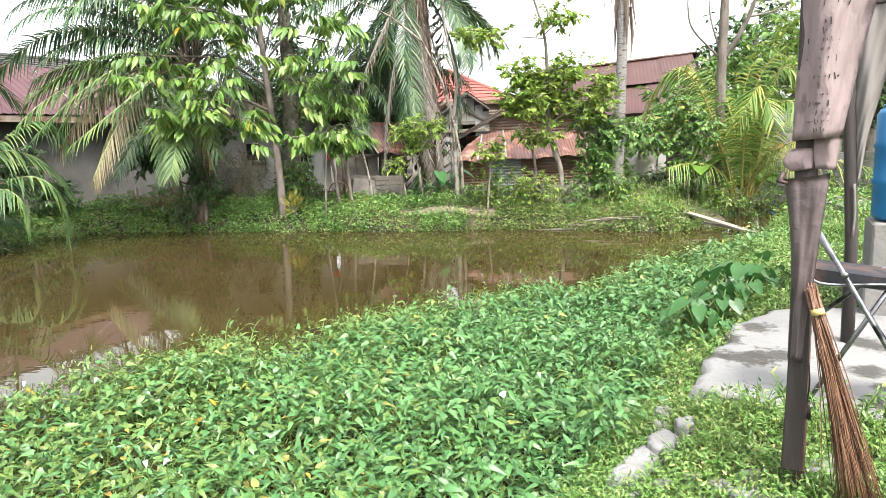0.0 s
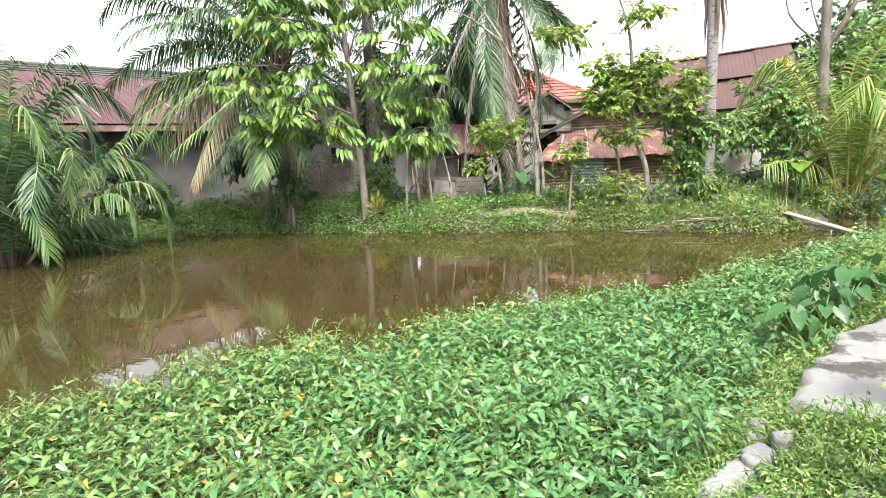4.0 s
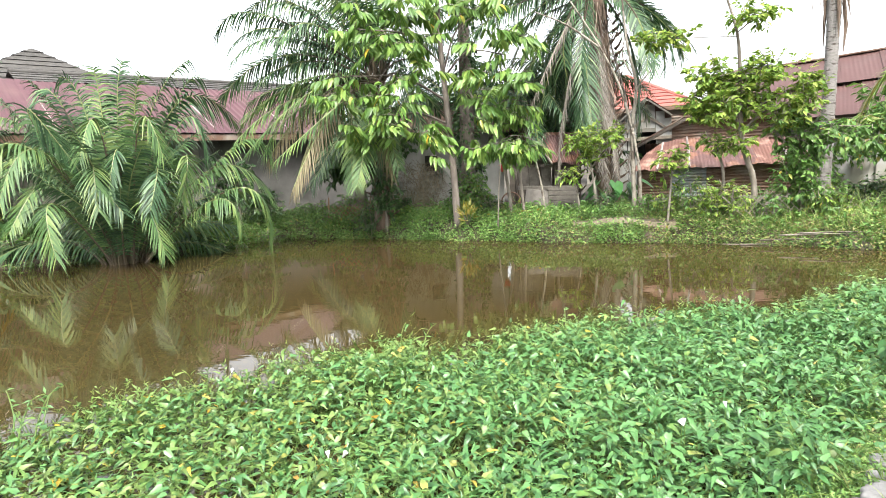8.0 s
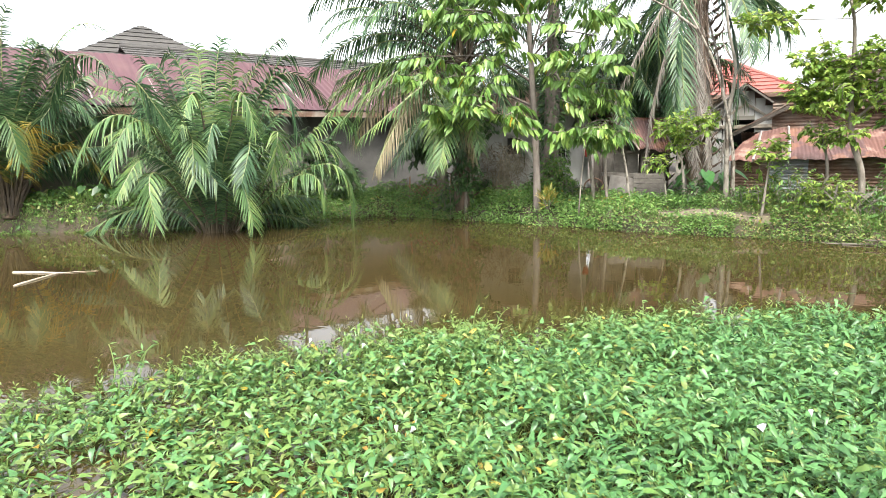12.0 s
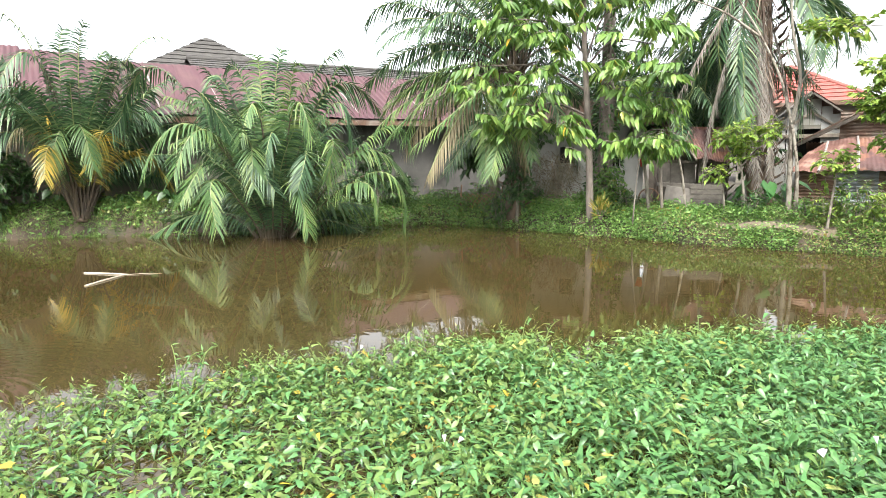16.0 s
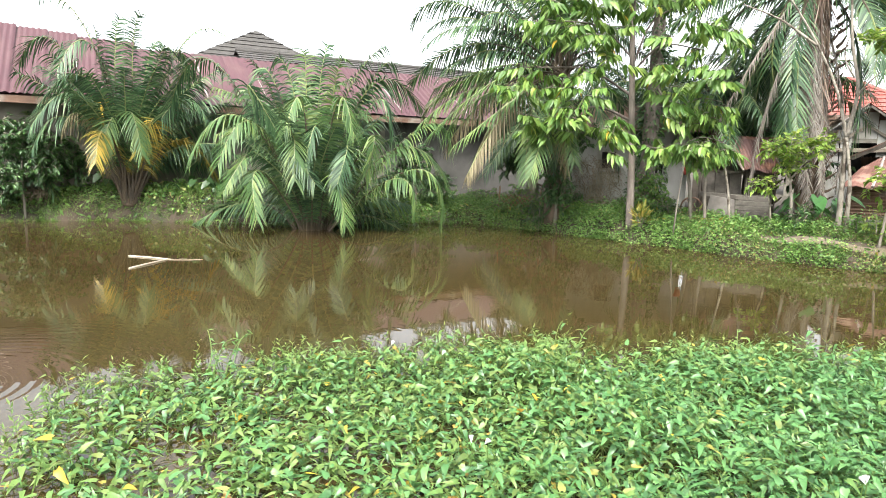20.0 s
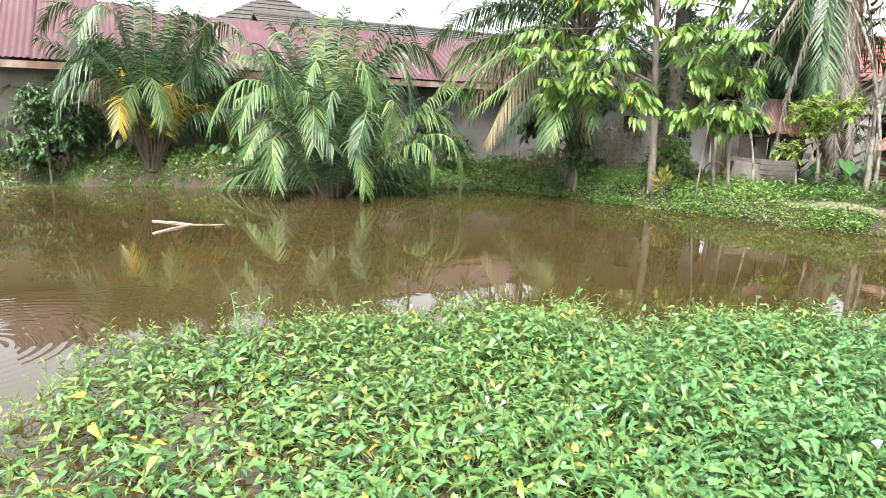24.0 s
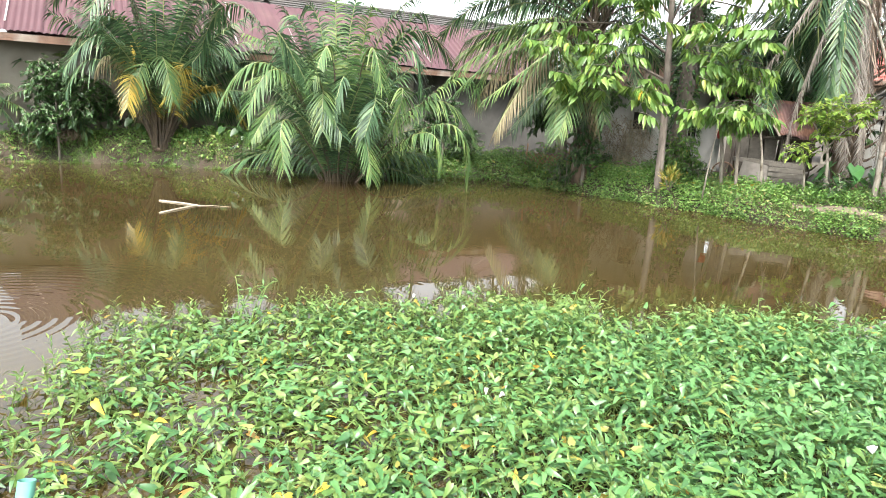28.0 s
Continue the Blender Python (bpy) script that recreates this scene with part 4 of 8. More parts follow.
def feather(parent, heart, mid, tip, state, seed, bare=0.28, leaflet=0.195, width=0.052):
    """One feather palm leaf from the heart over mid to the tip, in the palm's own axes."""
    r = np.random.default_rng(seed)
    n = 22
    C = bow_line(heart, mid, tip, n)
    step = np.linalg.norm(np.diff(C, axis=0), axis=1)
    run = np.concatenate([[0], np.cumsum(step)])
    ln, s = run[-1], run / run[-1]
    dry = state == "dead"
    stem = tube(C, (0.031 if not dry else 0.022) * (1 - 0.86 * s) + 0.003, 5)
    pairs = int(ln * (4.5 if state == "sparse" else 26 if dry else 13))
    t = np.clip(np.repeat(np.linspace(0.1 if dry else bare, 0.995, pairs), 2) + r.normal(0, 0.004, 2 * pairs), 0.05, 0.999)
    side = np.tile([1.0, -1.0], pairs)
    A = np.stack([np.interp(t, s, C[:, i]) for i in range(3)], -1)
    T = unit(np.gradient(C, axis=0))
    fwd = unit(np.stack([np.interp(t, s, T[:, i]) for i in range(3)], -1))
    flat = np.array([tip[1] - heart[1], heart[0] - tip[0], 0.0])
    sd = unit(np.broadcast_to(flat, fwd.shape) + 1e-6)
    sd = unit(sd - fwd * (sd * fwd).sum(-1, keepdims=True))
    up = np.cross(sd, fwd)
    up *= np.sign(up[:, 2:] + 1e-9)
    roll = r.normal(0, 0.16) if state == "light" else r.choice([-1, 1]) * r.uniform(0.15, 0.65)
    sd, up = sd * math.cos(roll) + up * math.sin(roll), up * math.cos(roll) - sd * math.sin(roll)
    u = np.clip((t - bare) / (1 - bare), 0, 1)
    lift = 0.22 - 0.12 * u + r.normal(0, 0.09, len(t)) + 0.12 * np.repeat(np.arange(pairs) % 2, 2)
    D = sd * (side * (1 - 0.30 * u))[:, None] + fwd * (0.16 + 0.42 * u)[:, None] + up * lift[:, None] + r.normal(0, 0.06, (len(t), 3))
    steep = np.clip(-fwd[:, 2:] - 0.25, 0, 0.75)
    D = D * (1 - 0.3 * steep) + fwd * 0.6 * steep + np.array([0, 0, -0.3]) * (1 - np.abs(fwd[:, 2:]))
    hang = r.uniform(0.4, 0.9, len(t)) * (1 - 0.6 * steep[:, 0])
    L = 1.5 * leaflet * ln**0.5 * (0.40 + 0.60 * np.sin(np.pi * np.clip(0.14 + 0.76 * u, 0, 1))) * r.uniform(0.82, 1.1, len(t))
    W = width * (0.75 + 0.25 * np.sin(np.pi * u)) * np.ones(len(t))
    if state == "sparse":
        L *= 0.5
    if state == "tan":
        D, W, L, hang = D * 0.7 + [0, 0, -0.5], W * 0.7, L * 0.85, hang + 0.3
    if dry:
        D = fwd * 0.6 + sd * (side * 0.42)[:, None] + r.normal(0, 0.16, D.shape) + [0, 0, -0.3]
        L, W = L * r.uniform(0.35, 0.7, len(t)), np.full(len(t), 0.027)
    leaf = strips(A, D, up + 0.3 * sd * side[:, None], L, W, hang, 4)
    V, F = join(stem, leaf)
    base = np.where((np.arange(len(stem[1])) % (5 * (n - 1))) // 5 < 0.45 * n, 0, 2)
    slots = np.concatenate([base, np.ones(len(leaf[1]), int)])
    stalk = "palm_dead" if dry else "rachis_lime" if state == "lime" else "rachis"
    me = mesh_data("frond", V, F, [MAT[stalk], MAT[LEAFLET[state]], MAT["palm_dead" if dry else "rachis_lime" if state in ("lime", "yellow") else "rachis_green"]], slots, False)
    part("frond", me, None, parent, FROND_LABEL.get(state, ""))


def aimed(parent, heart, rows, seed=0, foot=0.18, **more):
    """Fronds given by their state, the top of their bow and their tip, in world metres."""
    base = np.array(parent.location)
    for i, (state, mid, tip) in enumerate(rows):
        a = radians(i * 137.5)
        feather(parent, np.array(heart) + [foot * math.cos(a), foot * math.sin(a), 0], np.array(mid) - base, np.array(tip) - base, state, seed + i, **more)


def crown_of(parent, heart, n, length, seed, old=1.0, young=0.0, keep=None, states=("green", "green", "green", "light"), foot=0.18, **more):
    """A spiral of fronds, upright in the middle and bowing lower with age; keep tells which directions to grow."""
    r = np.random.default_rng(seed)
    for i in range(n):
        age = young + (old - young) * (i + 0.5) / n
        az = radians(i * 137.5 + r.normal(0, 9) + 40 * (seed % 9))
        ln = length * r.uniform(0.85, 1.1)
        if keep is not None and not keep(az % (2 * math.pi), age):
            continue
        out, z = 0.28 + 0.62 * age**0.6, 0.88 - 1.15 * age**1.5
        d = np.array([math.cos(az), math.sin(az), 0.0])
        mid = np.array(heart) + d * ln * out * (0.28 + 0.14 * age) + np.array([0, 0, ln * (0.52 - 0.30 * age)])
        tip = np.array(heart) + d * ln * out + np.array([0, 0, ln * z])
        feather(parent, np.array(heart) + foot * d, mid, tip, states[i % len(states)], seed * 100 + i, **more)


def stubs(parent, z0, z1, r0, n, name="leaf_stub", mat="stub", ln=0.35, out=0.9):
    """Cut leaf bases set in a spiral round a palm trunk."""
    V, F = tube([(0, 0, 0), (0.5, 0, 0.25), (1, 0, 0.7)], [0.16, 0.12, 0.06], 5, 0.1)
    me = mesh_data(name, V, F, MAT[mat])
    for i in range(n):
        z, az = z0 + (z1 - z0) * (i + 0.5) / n, i * 137.5
        m = pose(r0 * 0.75 * math.cos(radians(az)), r0 * 0.75 * math.sin(radians(az)), z, rng.normal(0, 8), rng.normal(0, 8), az) @ Matrix.Diagonal((ln * out, ln * 0.7, ln, 1))
        part(name, me, None, parent, m=m)


def young_palm(place, label, heart=0.25, stem_r=0.28, group="oil palms", bases=12):
    p = thing("oil_palm", (place[0], place[1], on_land(place[0], place[1]) - 0.03), label, "palm", group)
    part("trunk", tube([(0, 0, -0.1), (0, 0, heart * 0.6), (0, 0, heart + 0.1)], [stem_r * 1.1, stem_r, stem_r * 0.5], 10, 0.08), MAT["stub"], p, smooth=True)
    stubs(p, 0.0, heart, stem_r * 0.8, bases, ln=0.22)
    return p


def away(az, age):
    """The side of a palm that looks away from the water, and its upright middle."""
    return age < 0.3 or math.sin(az - 0.6) > (-0.1 if age < 0.6 else 0.1)


# by the long house: large clump with yellow leaves below
PALM_A = [
    ("sparse", (-17.97, 10.32, 5.03), (-18.77, 9.39, 6.06)),
    ("sparse", (-16.68, 12.1, 4.84), (-15.94, 13.34, 5.45)),
    ("green", (-17.54, 10.71, 4.36), (-17.52, 10.99, 5.74)),
    ("green", (-17.08, 10.93, 4.2), (-16.86, 11.1, 5.81)),
    ("green", (-17.65, 10.42, 4.03), (-17.79, 10.35, 5.3)),
    ("green", (-17.0, 11.25, 4.07), (-16.74, 11.64, 5.12)),
    ("green", (-17.22, 10.07, 4.53), (-17.38, 9.04, 4.03)),
    ("green", (-16.98, 9.71, 3.71), (-16.96, 8.3, 3.04)),
    ("green", (-18.08, 9.66, 4.58), (-18.64, 8.73, 4.23)),
    ("green", (-17.88, 10.46, 3.04), (-18.5, 9.91, 4.49)),
    ("light", (-16.78, 10.26, 2.85), (-16.53, 9.54, 1.84)),
    ("yellow", (-16.78, 9.95, 2.43), (-16.32, 9.31, 1.64)),
    ("light", (-16.52, 10.37, 2.99), (-15.74, 10.25, 1.89)),
    ("yellow", (-16.26, 10.98, 2.81), (-15.99, 10.25, 1.89)),
]
PALM_A_LOW = [
    ("yellow", (-16.34, 11.64, 2.29), (-15.47, 12.34, 1.4)),
    ("yellow", (-17.16, 10.06, 3.15), (-16.82, 9.85, 2.73)),
    ("tan", (-17.39, 9.77, 2.77), (-17.37, 9.06, 2.49)),
    ("green", (-16.39, 11.65, 3.44), (-15.61, 12.32, 2.83)),
    ("green", (-16.85, 11.76, 4.1), (-16.34, 12.69, 3.99)),
    ("green", (-16.92, 11.95, 4.61), (-16.76, 12.63, 4.18)),
    ("green", (-15.96, 11.6, 3.26), (-15.79, 10.89, 2.88)),
    ("green", (-17.67, 9.84, 3.38), (-18.13, 8.65, 2.54)),
    ("green", (-17.74, 9.59, 2.78), (-18.04, 8.61, 1.96)),
    ("green", (-16.5, 11.4, 4.67), (-16.06, 11.56, 3.73)),
]
pa = young_palm((-17.29, 10.8), "bushy oil palm with yellowing lower fronds", 0.0, 0.2, bases=0)
aimed(pa, (0, 0, -0.02), PALM_A, 10, foot=0.2)
aimed(pa, (0, 0, -0.02), PALM_A_LOW, 40, foot=0.2)
crown_of(pa, (0, 0, 0.0), 64, 4.6, 3, 0.9, 0.05, away, states=("green",), foot=0.2)
# at the water's edge
PALM_B = [
    ("green", (-11.58, 12.58, 3.13), (-11.43, 12.84, 4.84)),
    ("green", (-11.22, 13.04, 3.14), (-10.39, 13.95, 4.93)),
    ("light", (-11.56, 12.14, 3.25), (-11.49, 11.96, 4.58)),
    ("light", (-11.06, 12.53, 3.25), (-10.66, 12.58, 4.42)),
    ("green", (-11.92, 12.11, 3.26), (-12.26, 11.75, 4.4)),
    ("green", (-10.69, 13.34, 3.43), (-10.07, 13.93, 4.43)),
    ("green", (-10.51, 13.13, 3.55), (-9.2, 13.92, 3.25)),
    ("green", (-10.85, 13.29, 3.14), (-10.03, 14.08, 3.67)),
    ("light", (-12.28, 10.92, 2.73), (-12.83, 9.54, 1.84)),
    ("light", (-11.99, 11.0, 2.59), (-12.2, 9.86, 1.73)),
    ("green", (-13.59, 11.26, 4.07), (-14.83, 10.53, 3.23)),
    ("green", (-12.46, 11.05, 3.5), (-11.63, 11.54, 2.04)),
    ("light", (-11.26, 11.44, 2.22), (-10.75, 10.87, 1.36)),
    ("light", (-11.82, 10.86, 1.54), (-11.36, 10.23, 0.46)),
]
PALM_B_LOW = [
    ("light", (-10.64, 11.95, 1.47), (-9.8, 11.6, 0.31)),
    ("light", (-10.02, 12.68, 2.35), (-9.62, 12.13, 1.49)),
    ("light", (-11.23, 11.7, 3.1), (-11.12, 10.92, 2.5)),
    ("light", (-10.68, 12.21, 3.14), (-9.92, 12.02, 2.5)),
    ("light", (-9.21, 13.48, 1.65), (-8.23, 13.47, 0.25)),
    ("light", (-9.38, 13.77, 2.6), (-8.4, 14.07, 2.19)),
    ("light", (-9.97, 13.55, 2.09), (-8.63, 14.28, 1.45)),
    ("green", (-10.31, 13.09, 3.18), (-9.64, 13.25, 2.49)),
    ("green", (-12.44, 11.88, 3.84), (-13.03, 11.52, 3.13)),
    ("green", (-10.97, 11.87, 2.52), (-10.73, 11.17, 1.7)),
    ("light", (-9.56, 12.96, 1.37), (-8.58, 12.77, 0.63)),
    ("green", (-11.4, 11.3, 1.9), (-10.41, 11.19, 1.3)),
    ("green", (-10.43, 12.28, 2.1), (-10.09, 11.62, 1.29)),
]
pb = young_palm((-11.65, 12.36), "oil palm with dense green fronds at the water", 0.0, 0.2, bases=0)
aimed(pb, (0, 0, 0.05), PALM_B, 70, foot=0.2)
aimed(pb, (0, 0, 0.05), PALM_B_LOW, 110, foot=0.2)
crown_of(pb, (0, 0, 0.05), 50, 4.2, 5, 0.9, 0.05, away, states=("green",), foot=0.2)
# further left along the bank, and close to the wall
crown_of(young_palm((-20.2, 9.6), "dark oil palm beside the long house", 0.3, 0.28), (0, 0, 0.3), 34, 2.3, 7, 1.0, 0.1)
crown_of(young_palm((-20.6, 7.4), "dark low oil palm on the bank", 0.3, 0.26), (0, 0, 0.3), 28, 2.1, 8, 1.0, 0.1)
crown_of(young_palm((-14.1, 14.0), "oil palm growing close to the house wall", 0.9, 0.28), (0, 0, 0.9), 24, 3.4, 9, 1.0, 0.1)


def tall_palm(place, height, label, r=0.27, lean=(0, 0), dense=70):
    p = thing("oil_palm", (place[0], place[1], on_land(place[0], place[1]) - 0.05), label, "palm", "oil palms")
    line = smooth_line([(0, 0, -0.1), (lean[0] * 0.4, lean[1] * 0.4, height * 0.45), (lean[0], lean[1], height)], 14)
    part("trunk", tube(line, np.linspace(r * 1.15, r * 0.9, 14), 12, 0.08), MAT["stub"], p, smooth=True)
    stubs(p, 0.3, height, r, dense, ln=0.3)
    return p


# short-trunked palm behind the slender tree, with withered fronds hanging
PALM_C = [
    ("green", (-8.73, 15.08, 6.03), (-9.77, 14.26, 5.49)),
    ("green", (-7.59, 15.5, 5.76), (-8.45, 14.74, 5.04)),
    ("green", (-8.31, 15.25, 5.04), (-9.75, 14.15, 3.91)),
    ("green", (-7.79, 15.22, 4.32), (-8.93, 14.1, 3.74)),
    ("light", (-8.16, 14.96, 3.85), (-9.21, 13.79, 2.78)),
    ("light", (-7.85, 15.0, 3.69), (-8.56, 13.98, 2.42)),
    ("tan", (-7.18, 15.15, 3.6), (-7.82, 14.06, 1.58)),
    ("light", (-6.62, 15.34, 3.58), (-6.49, 14.61, 1.55)),
    ("tan", (-6.14, 15.72, 3.37), (-5.63, 15.29, 1.79)),
    ("green", (-5.58, 16.45, 5.42), (-4.67, 16.54, 5.06)),
    ("green", (-5.42, 16.45, 4.83), (-4.37, 16.52, 4.04)),
    ("green", (-7.09, 16.22, 5.83), (-7.55, 16.11, 7.03)),
    ("green", (-6.28, 16.61, 6.1), (-5.92, 16.88, 7.26)),
    ("green", (-5.59, 16.1, 4.23), (-4.88, 15.86, 2.75)),
]
PALM_C_BACK = [
    ("green", (-7.36, 16.46, 4.09), (-8.09, 16.51, 2.72)),
    ("green", (-8.3, 15.5, 5.5), (-9.6, 14.6, 4.9)),
    ("green", (-8.0, 15.6, 4.9), (-9.2, 14.7, 4.1)),
    ("green", (-7.9, 15.9, 6.2), (-9.0, 15.4, 6.3)),
    ("green", (-6.66, 16.81, 4.24), (-6.94, 17.14, 2.22)),
    ("green", (-5.79, 17.13, 4.51), (-5.01, 17.8, 3.45)),
    ("green", (-7.51, 16.39, 5.32), (-8.8, 16.15, 6.02)),
    ("green", (-7.26, 16.62, 4.57), (-8.47, 16.55, 3.38)),
    ("green", (-6.08, 16.16, 3.83), (-6.23, 15.81, 1.75)),
    ("light", (-7.48, 15.61, 4.46), (-8.72, 14.7, 3.28)),
    ("light", (-6.41, 15.79, 3.82), (-7.17, 14.96, 2.35)),
]
pc = tall_palm((-6.5, 16.7), 3.85, "oil palm with drooping green and withered fronds", 0.24, (0.16, -0.29))
aimed(pc, (0.16, -0.29, 3.95), PALM_C, 150, bare=0.18)
aimed(pc, (0.16, -0.29, 3.95), PALM_C_BACK, 180, bare=0.18)
PALM_C_LEFT = [
    ("green", (-8.47, 15.54, 5.72), (-9.77, 14.86, 5.3)),
    ("green", (-8.09, 15.8, 4.83), (-9.38, 15.23, 4.41)),
    ("green", (-8.22, 15.74, 6.39), (-9.43, 15.2, 6.14)),
    ("green", (-7.65, 15.96, 6.43), (-8.5, 15.62, 6.77)),
    ("green", (-8.05, 16.07, 5.17), (-9.31, 15.74, 4.85)),
    ("light", (-8.1, 15.49, 4.27), (-9.46, 14.59, 3.45)),
    ("green", (-7.58, 16.18, 4.39), (-8.67, 15.87, 2.95)),
    ("green", (-5.73, 16.86, 5.94), (-4.8, 17.34, 5.92)),
    ("green", (-5.6, 16.97, 5.36), (-4.51, 17.52, 4.83)),
]
aimed(pc, (0.16, -0.29, 3.95), PALM_C_LEFT, 340, bare=0.16)
PALM_C_SKIRT = [
    ("light", (-7.25, 15.06, 4.18), (-8.71, 13.57, 2.54)),
    ("tan", (-6.94, 14.96, 3.59), (-7.67, 13.73, 1.59)),
    ("light", (-6.17, 15.17, 3.06), (-6.19, 14.24, 1.6)),
    ("light", (-7.72, 15.25, 4.39), (-9.19, 14.09, 3.22)),
    ("light", (-6.79, 15.15, 3.74), (-8.04, 13.75, 2.32)),
    ("tan", (-7.43, 15.21, 3.93), (-8.57, 14.13, 2.28)),
    ("light", (-5.9, 15.69, 3.13), (-5.46, 15.28, 1.95)),
]
aimed(pc, (0.16, -0.29, 3.95), PALM_C_SKIRT, 420, bare=0.15)
crown_of(pc, (0.16, -0.29, 3.95), 22, 4.2, 11, 0.75, 0.0, lambda az, age: age < 0.5 or math.sin(az) > -0.2, bare=0.2)
# tall palm with a skirt of dead fronds
PALM_D = [
    ("dead", (-1.19, 16.89, 4.12), (-1.55, 16.32, 1.39)),
    ("dead", (-1.63, 16.69, 4.58), (-2.29, 15.93, 2.87)),
    ("green", (-0.97, 17.02, 4.38), (-0.83, 16.57, 2.36)),
    ("green", (0.62, 17.14, 5.11), (0.85, 16.77, 3.92)),
    ("green", (0.91, 17.68, 5.3), (1.36, 17.74, 4.33)),
    ("green", (1.13, 17.89, 5.44), (1.9, 18.1, 4.65)),
    ("dead", (-0.58, 17.31, 3.6), (-0.27, 17.09, 0.91)),
    ("dead", (-0.21, 17.37, 3.32), (-0.09, 17.19, 1.05)),
    ("dead", (-0.46, 17.26, 4.24), (-0.21, 16.99, 2.25)),
    ("green", (-1.22, 17.66, 4.89), (-1.44, 17.73, 2.99)),
    ("green", (-2.38, 17.32, 5.49), (-3.36, 17.06, 4.17)),
    ("green", (-2.68, 17.39, 6.08), (-4.12, 17.1, 5.09)),
    ("green", (-1.76, 17.78, 5.23), (-2.51, 17.92, 3.77)),
]
pd = tall_palm((-0.27, 17.79), 5.9, "tall oil palm with a skirt of dead fronds", 0.27, (-0.3, -0.2), 90)
aimed(pd, (-0.3, -0.2, 6.0), PALM_D, 210, bare=0.12)
PALM_D_RIGHT = [
    ("green", (0.5, 17.09, 5.3), (0.66, 16.68, 4.01)),
    ("green", (0.72, 17.3, 5.37), (1.12, 17.06, 4.08)),
    ("green", (0.41, 17.26, 5.16), (0.5, 16.99, 3.75)),
    ("green", (1.0, 17.73, 5.48), (1.63, 17.82, 4.38)),
    ("green", (0.33, 17.48, 4.71), (0.45, 17.39, 2.38)),
    ("green", (0.7, 17.36, 5.63), (1.38, 17.14, 4.79)),
    ("green", (0.34, 17.87, 5.66), (0.98, 18.07, 4.6)),
]
aimed(pd, (-0.3, -0.2, 6.0), PALM_D_RIGHT, 380, bare=0.12, width=0.06)
PALM_D_LEFT = [
    ("green", (-1.57, 17.63, 5.59), (-1.96, 17.68, 3.72)),
    ("green", (-2.05, 17.69, 5.93), (-2.93, 17.75, 4.29)),
    ("green", (-1.25, 17.82, 5.19), (-1.39, 18.04, 3.43)),
    ("green", (-2.34, 17.77, 6.39), (-3.85, 17.78, 5.6)),
    ("green", (-0.82, 17.08, 4.76), (-0.65, 16.68, 2.58)),
    ("green", (-1.34, 17.21, 5.22), (-1.01, 16.96, 3.07)),
    ("green", (-1.77, 17.34, 6.08), (-3.11, 17.01, 5.11)),
    ("green", (-1.51, 18.03, 4.97), (-1.76, 18.41, 2.89)),
    ("green", (-2.8, 17.26, 6.34), (-4.23, 16.87, 5.76)),
    ("dead", (-1.05, 17.73, 4.07), (-1.23, 17.85, 2.14)),
]
PALM_D_MORE = [
    ("green", (-2.26, 17.92, 5.73), (-3.67, 17.82, 4.5)),
    ("green", (-1.96, 17.9, 5.14), (-3.04, 17.84, 3.21)),
    ("green", (-1.67, 17.87, 4.69), (-2.23, 17.85, 2.6)),
    ("green", (-2.85, 17.94, 6.5), (-4.68, 17.79, 5.7)),
    ("green", (-1.61, 17.49, 5.3), (-2.61, 17.09, 3.98)),
    ("dead", (-0.42, 17.45, 3.36), (-0.53, 17.3, 1.63)),
    ("dead", (0.18, 17.45, 3.38), (0.18, 17.3, 1.59)),
    ("tan", (-0.58, 17.45, 3.44), (-0.69, 17.3, 2.25)),
]
aimed(pd, (-0.3, -0.2, 6.0), PALM_D_LEFT, 310, bare=0.12)
aimed(pd, (-0.3, -0.2, 5.6), PALM_D_MORE, 350, bare=0.12)
crown_of(pd, (-0.3, -0.2, 6.1), 30, 4.6, 12, 0.8, 0.0, lambda az, age: age < 0.6 or math.sin(az) > 0.0 or math.cos(az) < -0.5, bare=0.2)


def fibre(parent, n, z0, z1, r0, lean):
    """Dry strips and husk fibre that hang along a palm trunk."""
    z, az = rng.uniform(z0, z1, n), rng.uniform(0, 2 * np.pi, n)
    k = (z / z1)[:, None]
    A = np.stack([r0 * np.cos(az), r0 * np.sin(az), z], -1) + k * [lean[0], lean[1], 0]
    D = np.stack([0.25 * np.cos(az), 0.25 * np.sin(az), -np.ones(n)], -1) + rng.normal(0, 0.12, (n, 3))
    part("fibre", strips(A, D, np.stack([np.cos(az), np.sin(az), 0 * az], -1), rng.uniform(0.4, 1.3, n), rng.uniform(0.012, 0.04, n), 0.05, 3), MAT["husk"], parent, "brown dry husk fibre")["kind"] = "stuff"


MAT["husk"] = foliage("dry_husk_fibre", [(0.0, (0.07, 0.045, 0.030)), (0.5, (0.19, 0.128, 0.088)), (1.0, (0.40, 0.31, 0.24))], 0.8, 0.05)
fibre(pd, 320, 1.6, 5.9, 0.28, (-0.3, -0.2))
# dark palms further back, closing the gap between the two
for place, height, length, n, label in (((-2.9, 19.9), 2.6, 3.2, 22, "dark oil palm behind the hut"), ((-7.9, 20.4), 2.2, 3.4, 22, "dark oil palm behind the long house"), ((-1.5, 20.2), 3.0, 3.3, 22, "dark oil palm behind the tall palm"), ((-5.3, 20.8), 2.6, 3.4, 22, "dark oil palm behind the white-walled house")):
    crown_of(tall_palm(place, height, label, 0.27, (0.1, 0.0), 40), (0.1, 0, height), n, length, 20 + int(10 * height), 1.1, 0.25, states=("green",), bare=0.15)


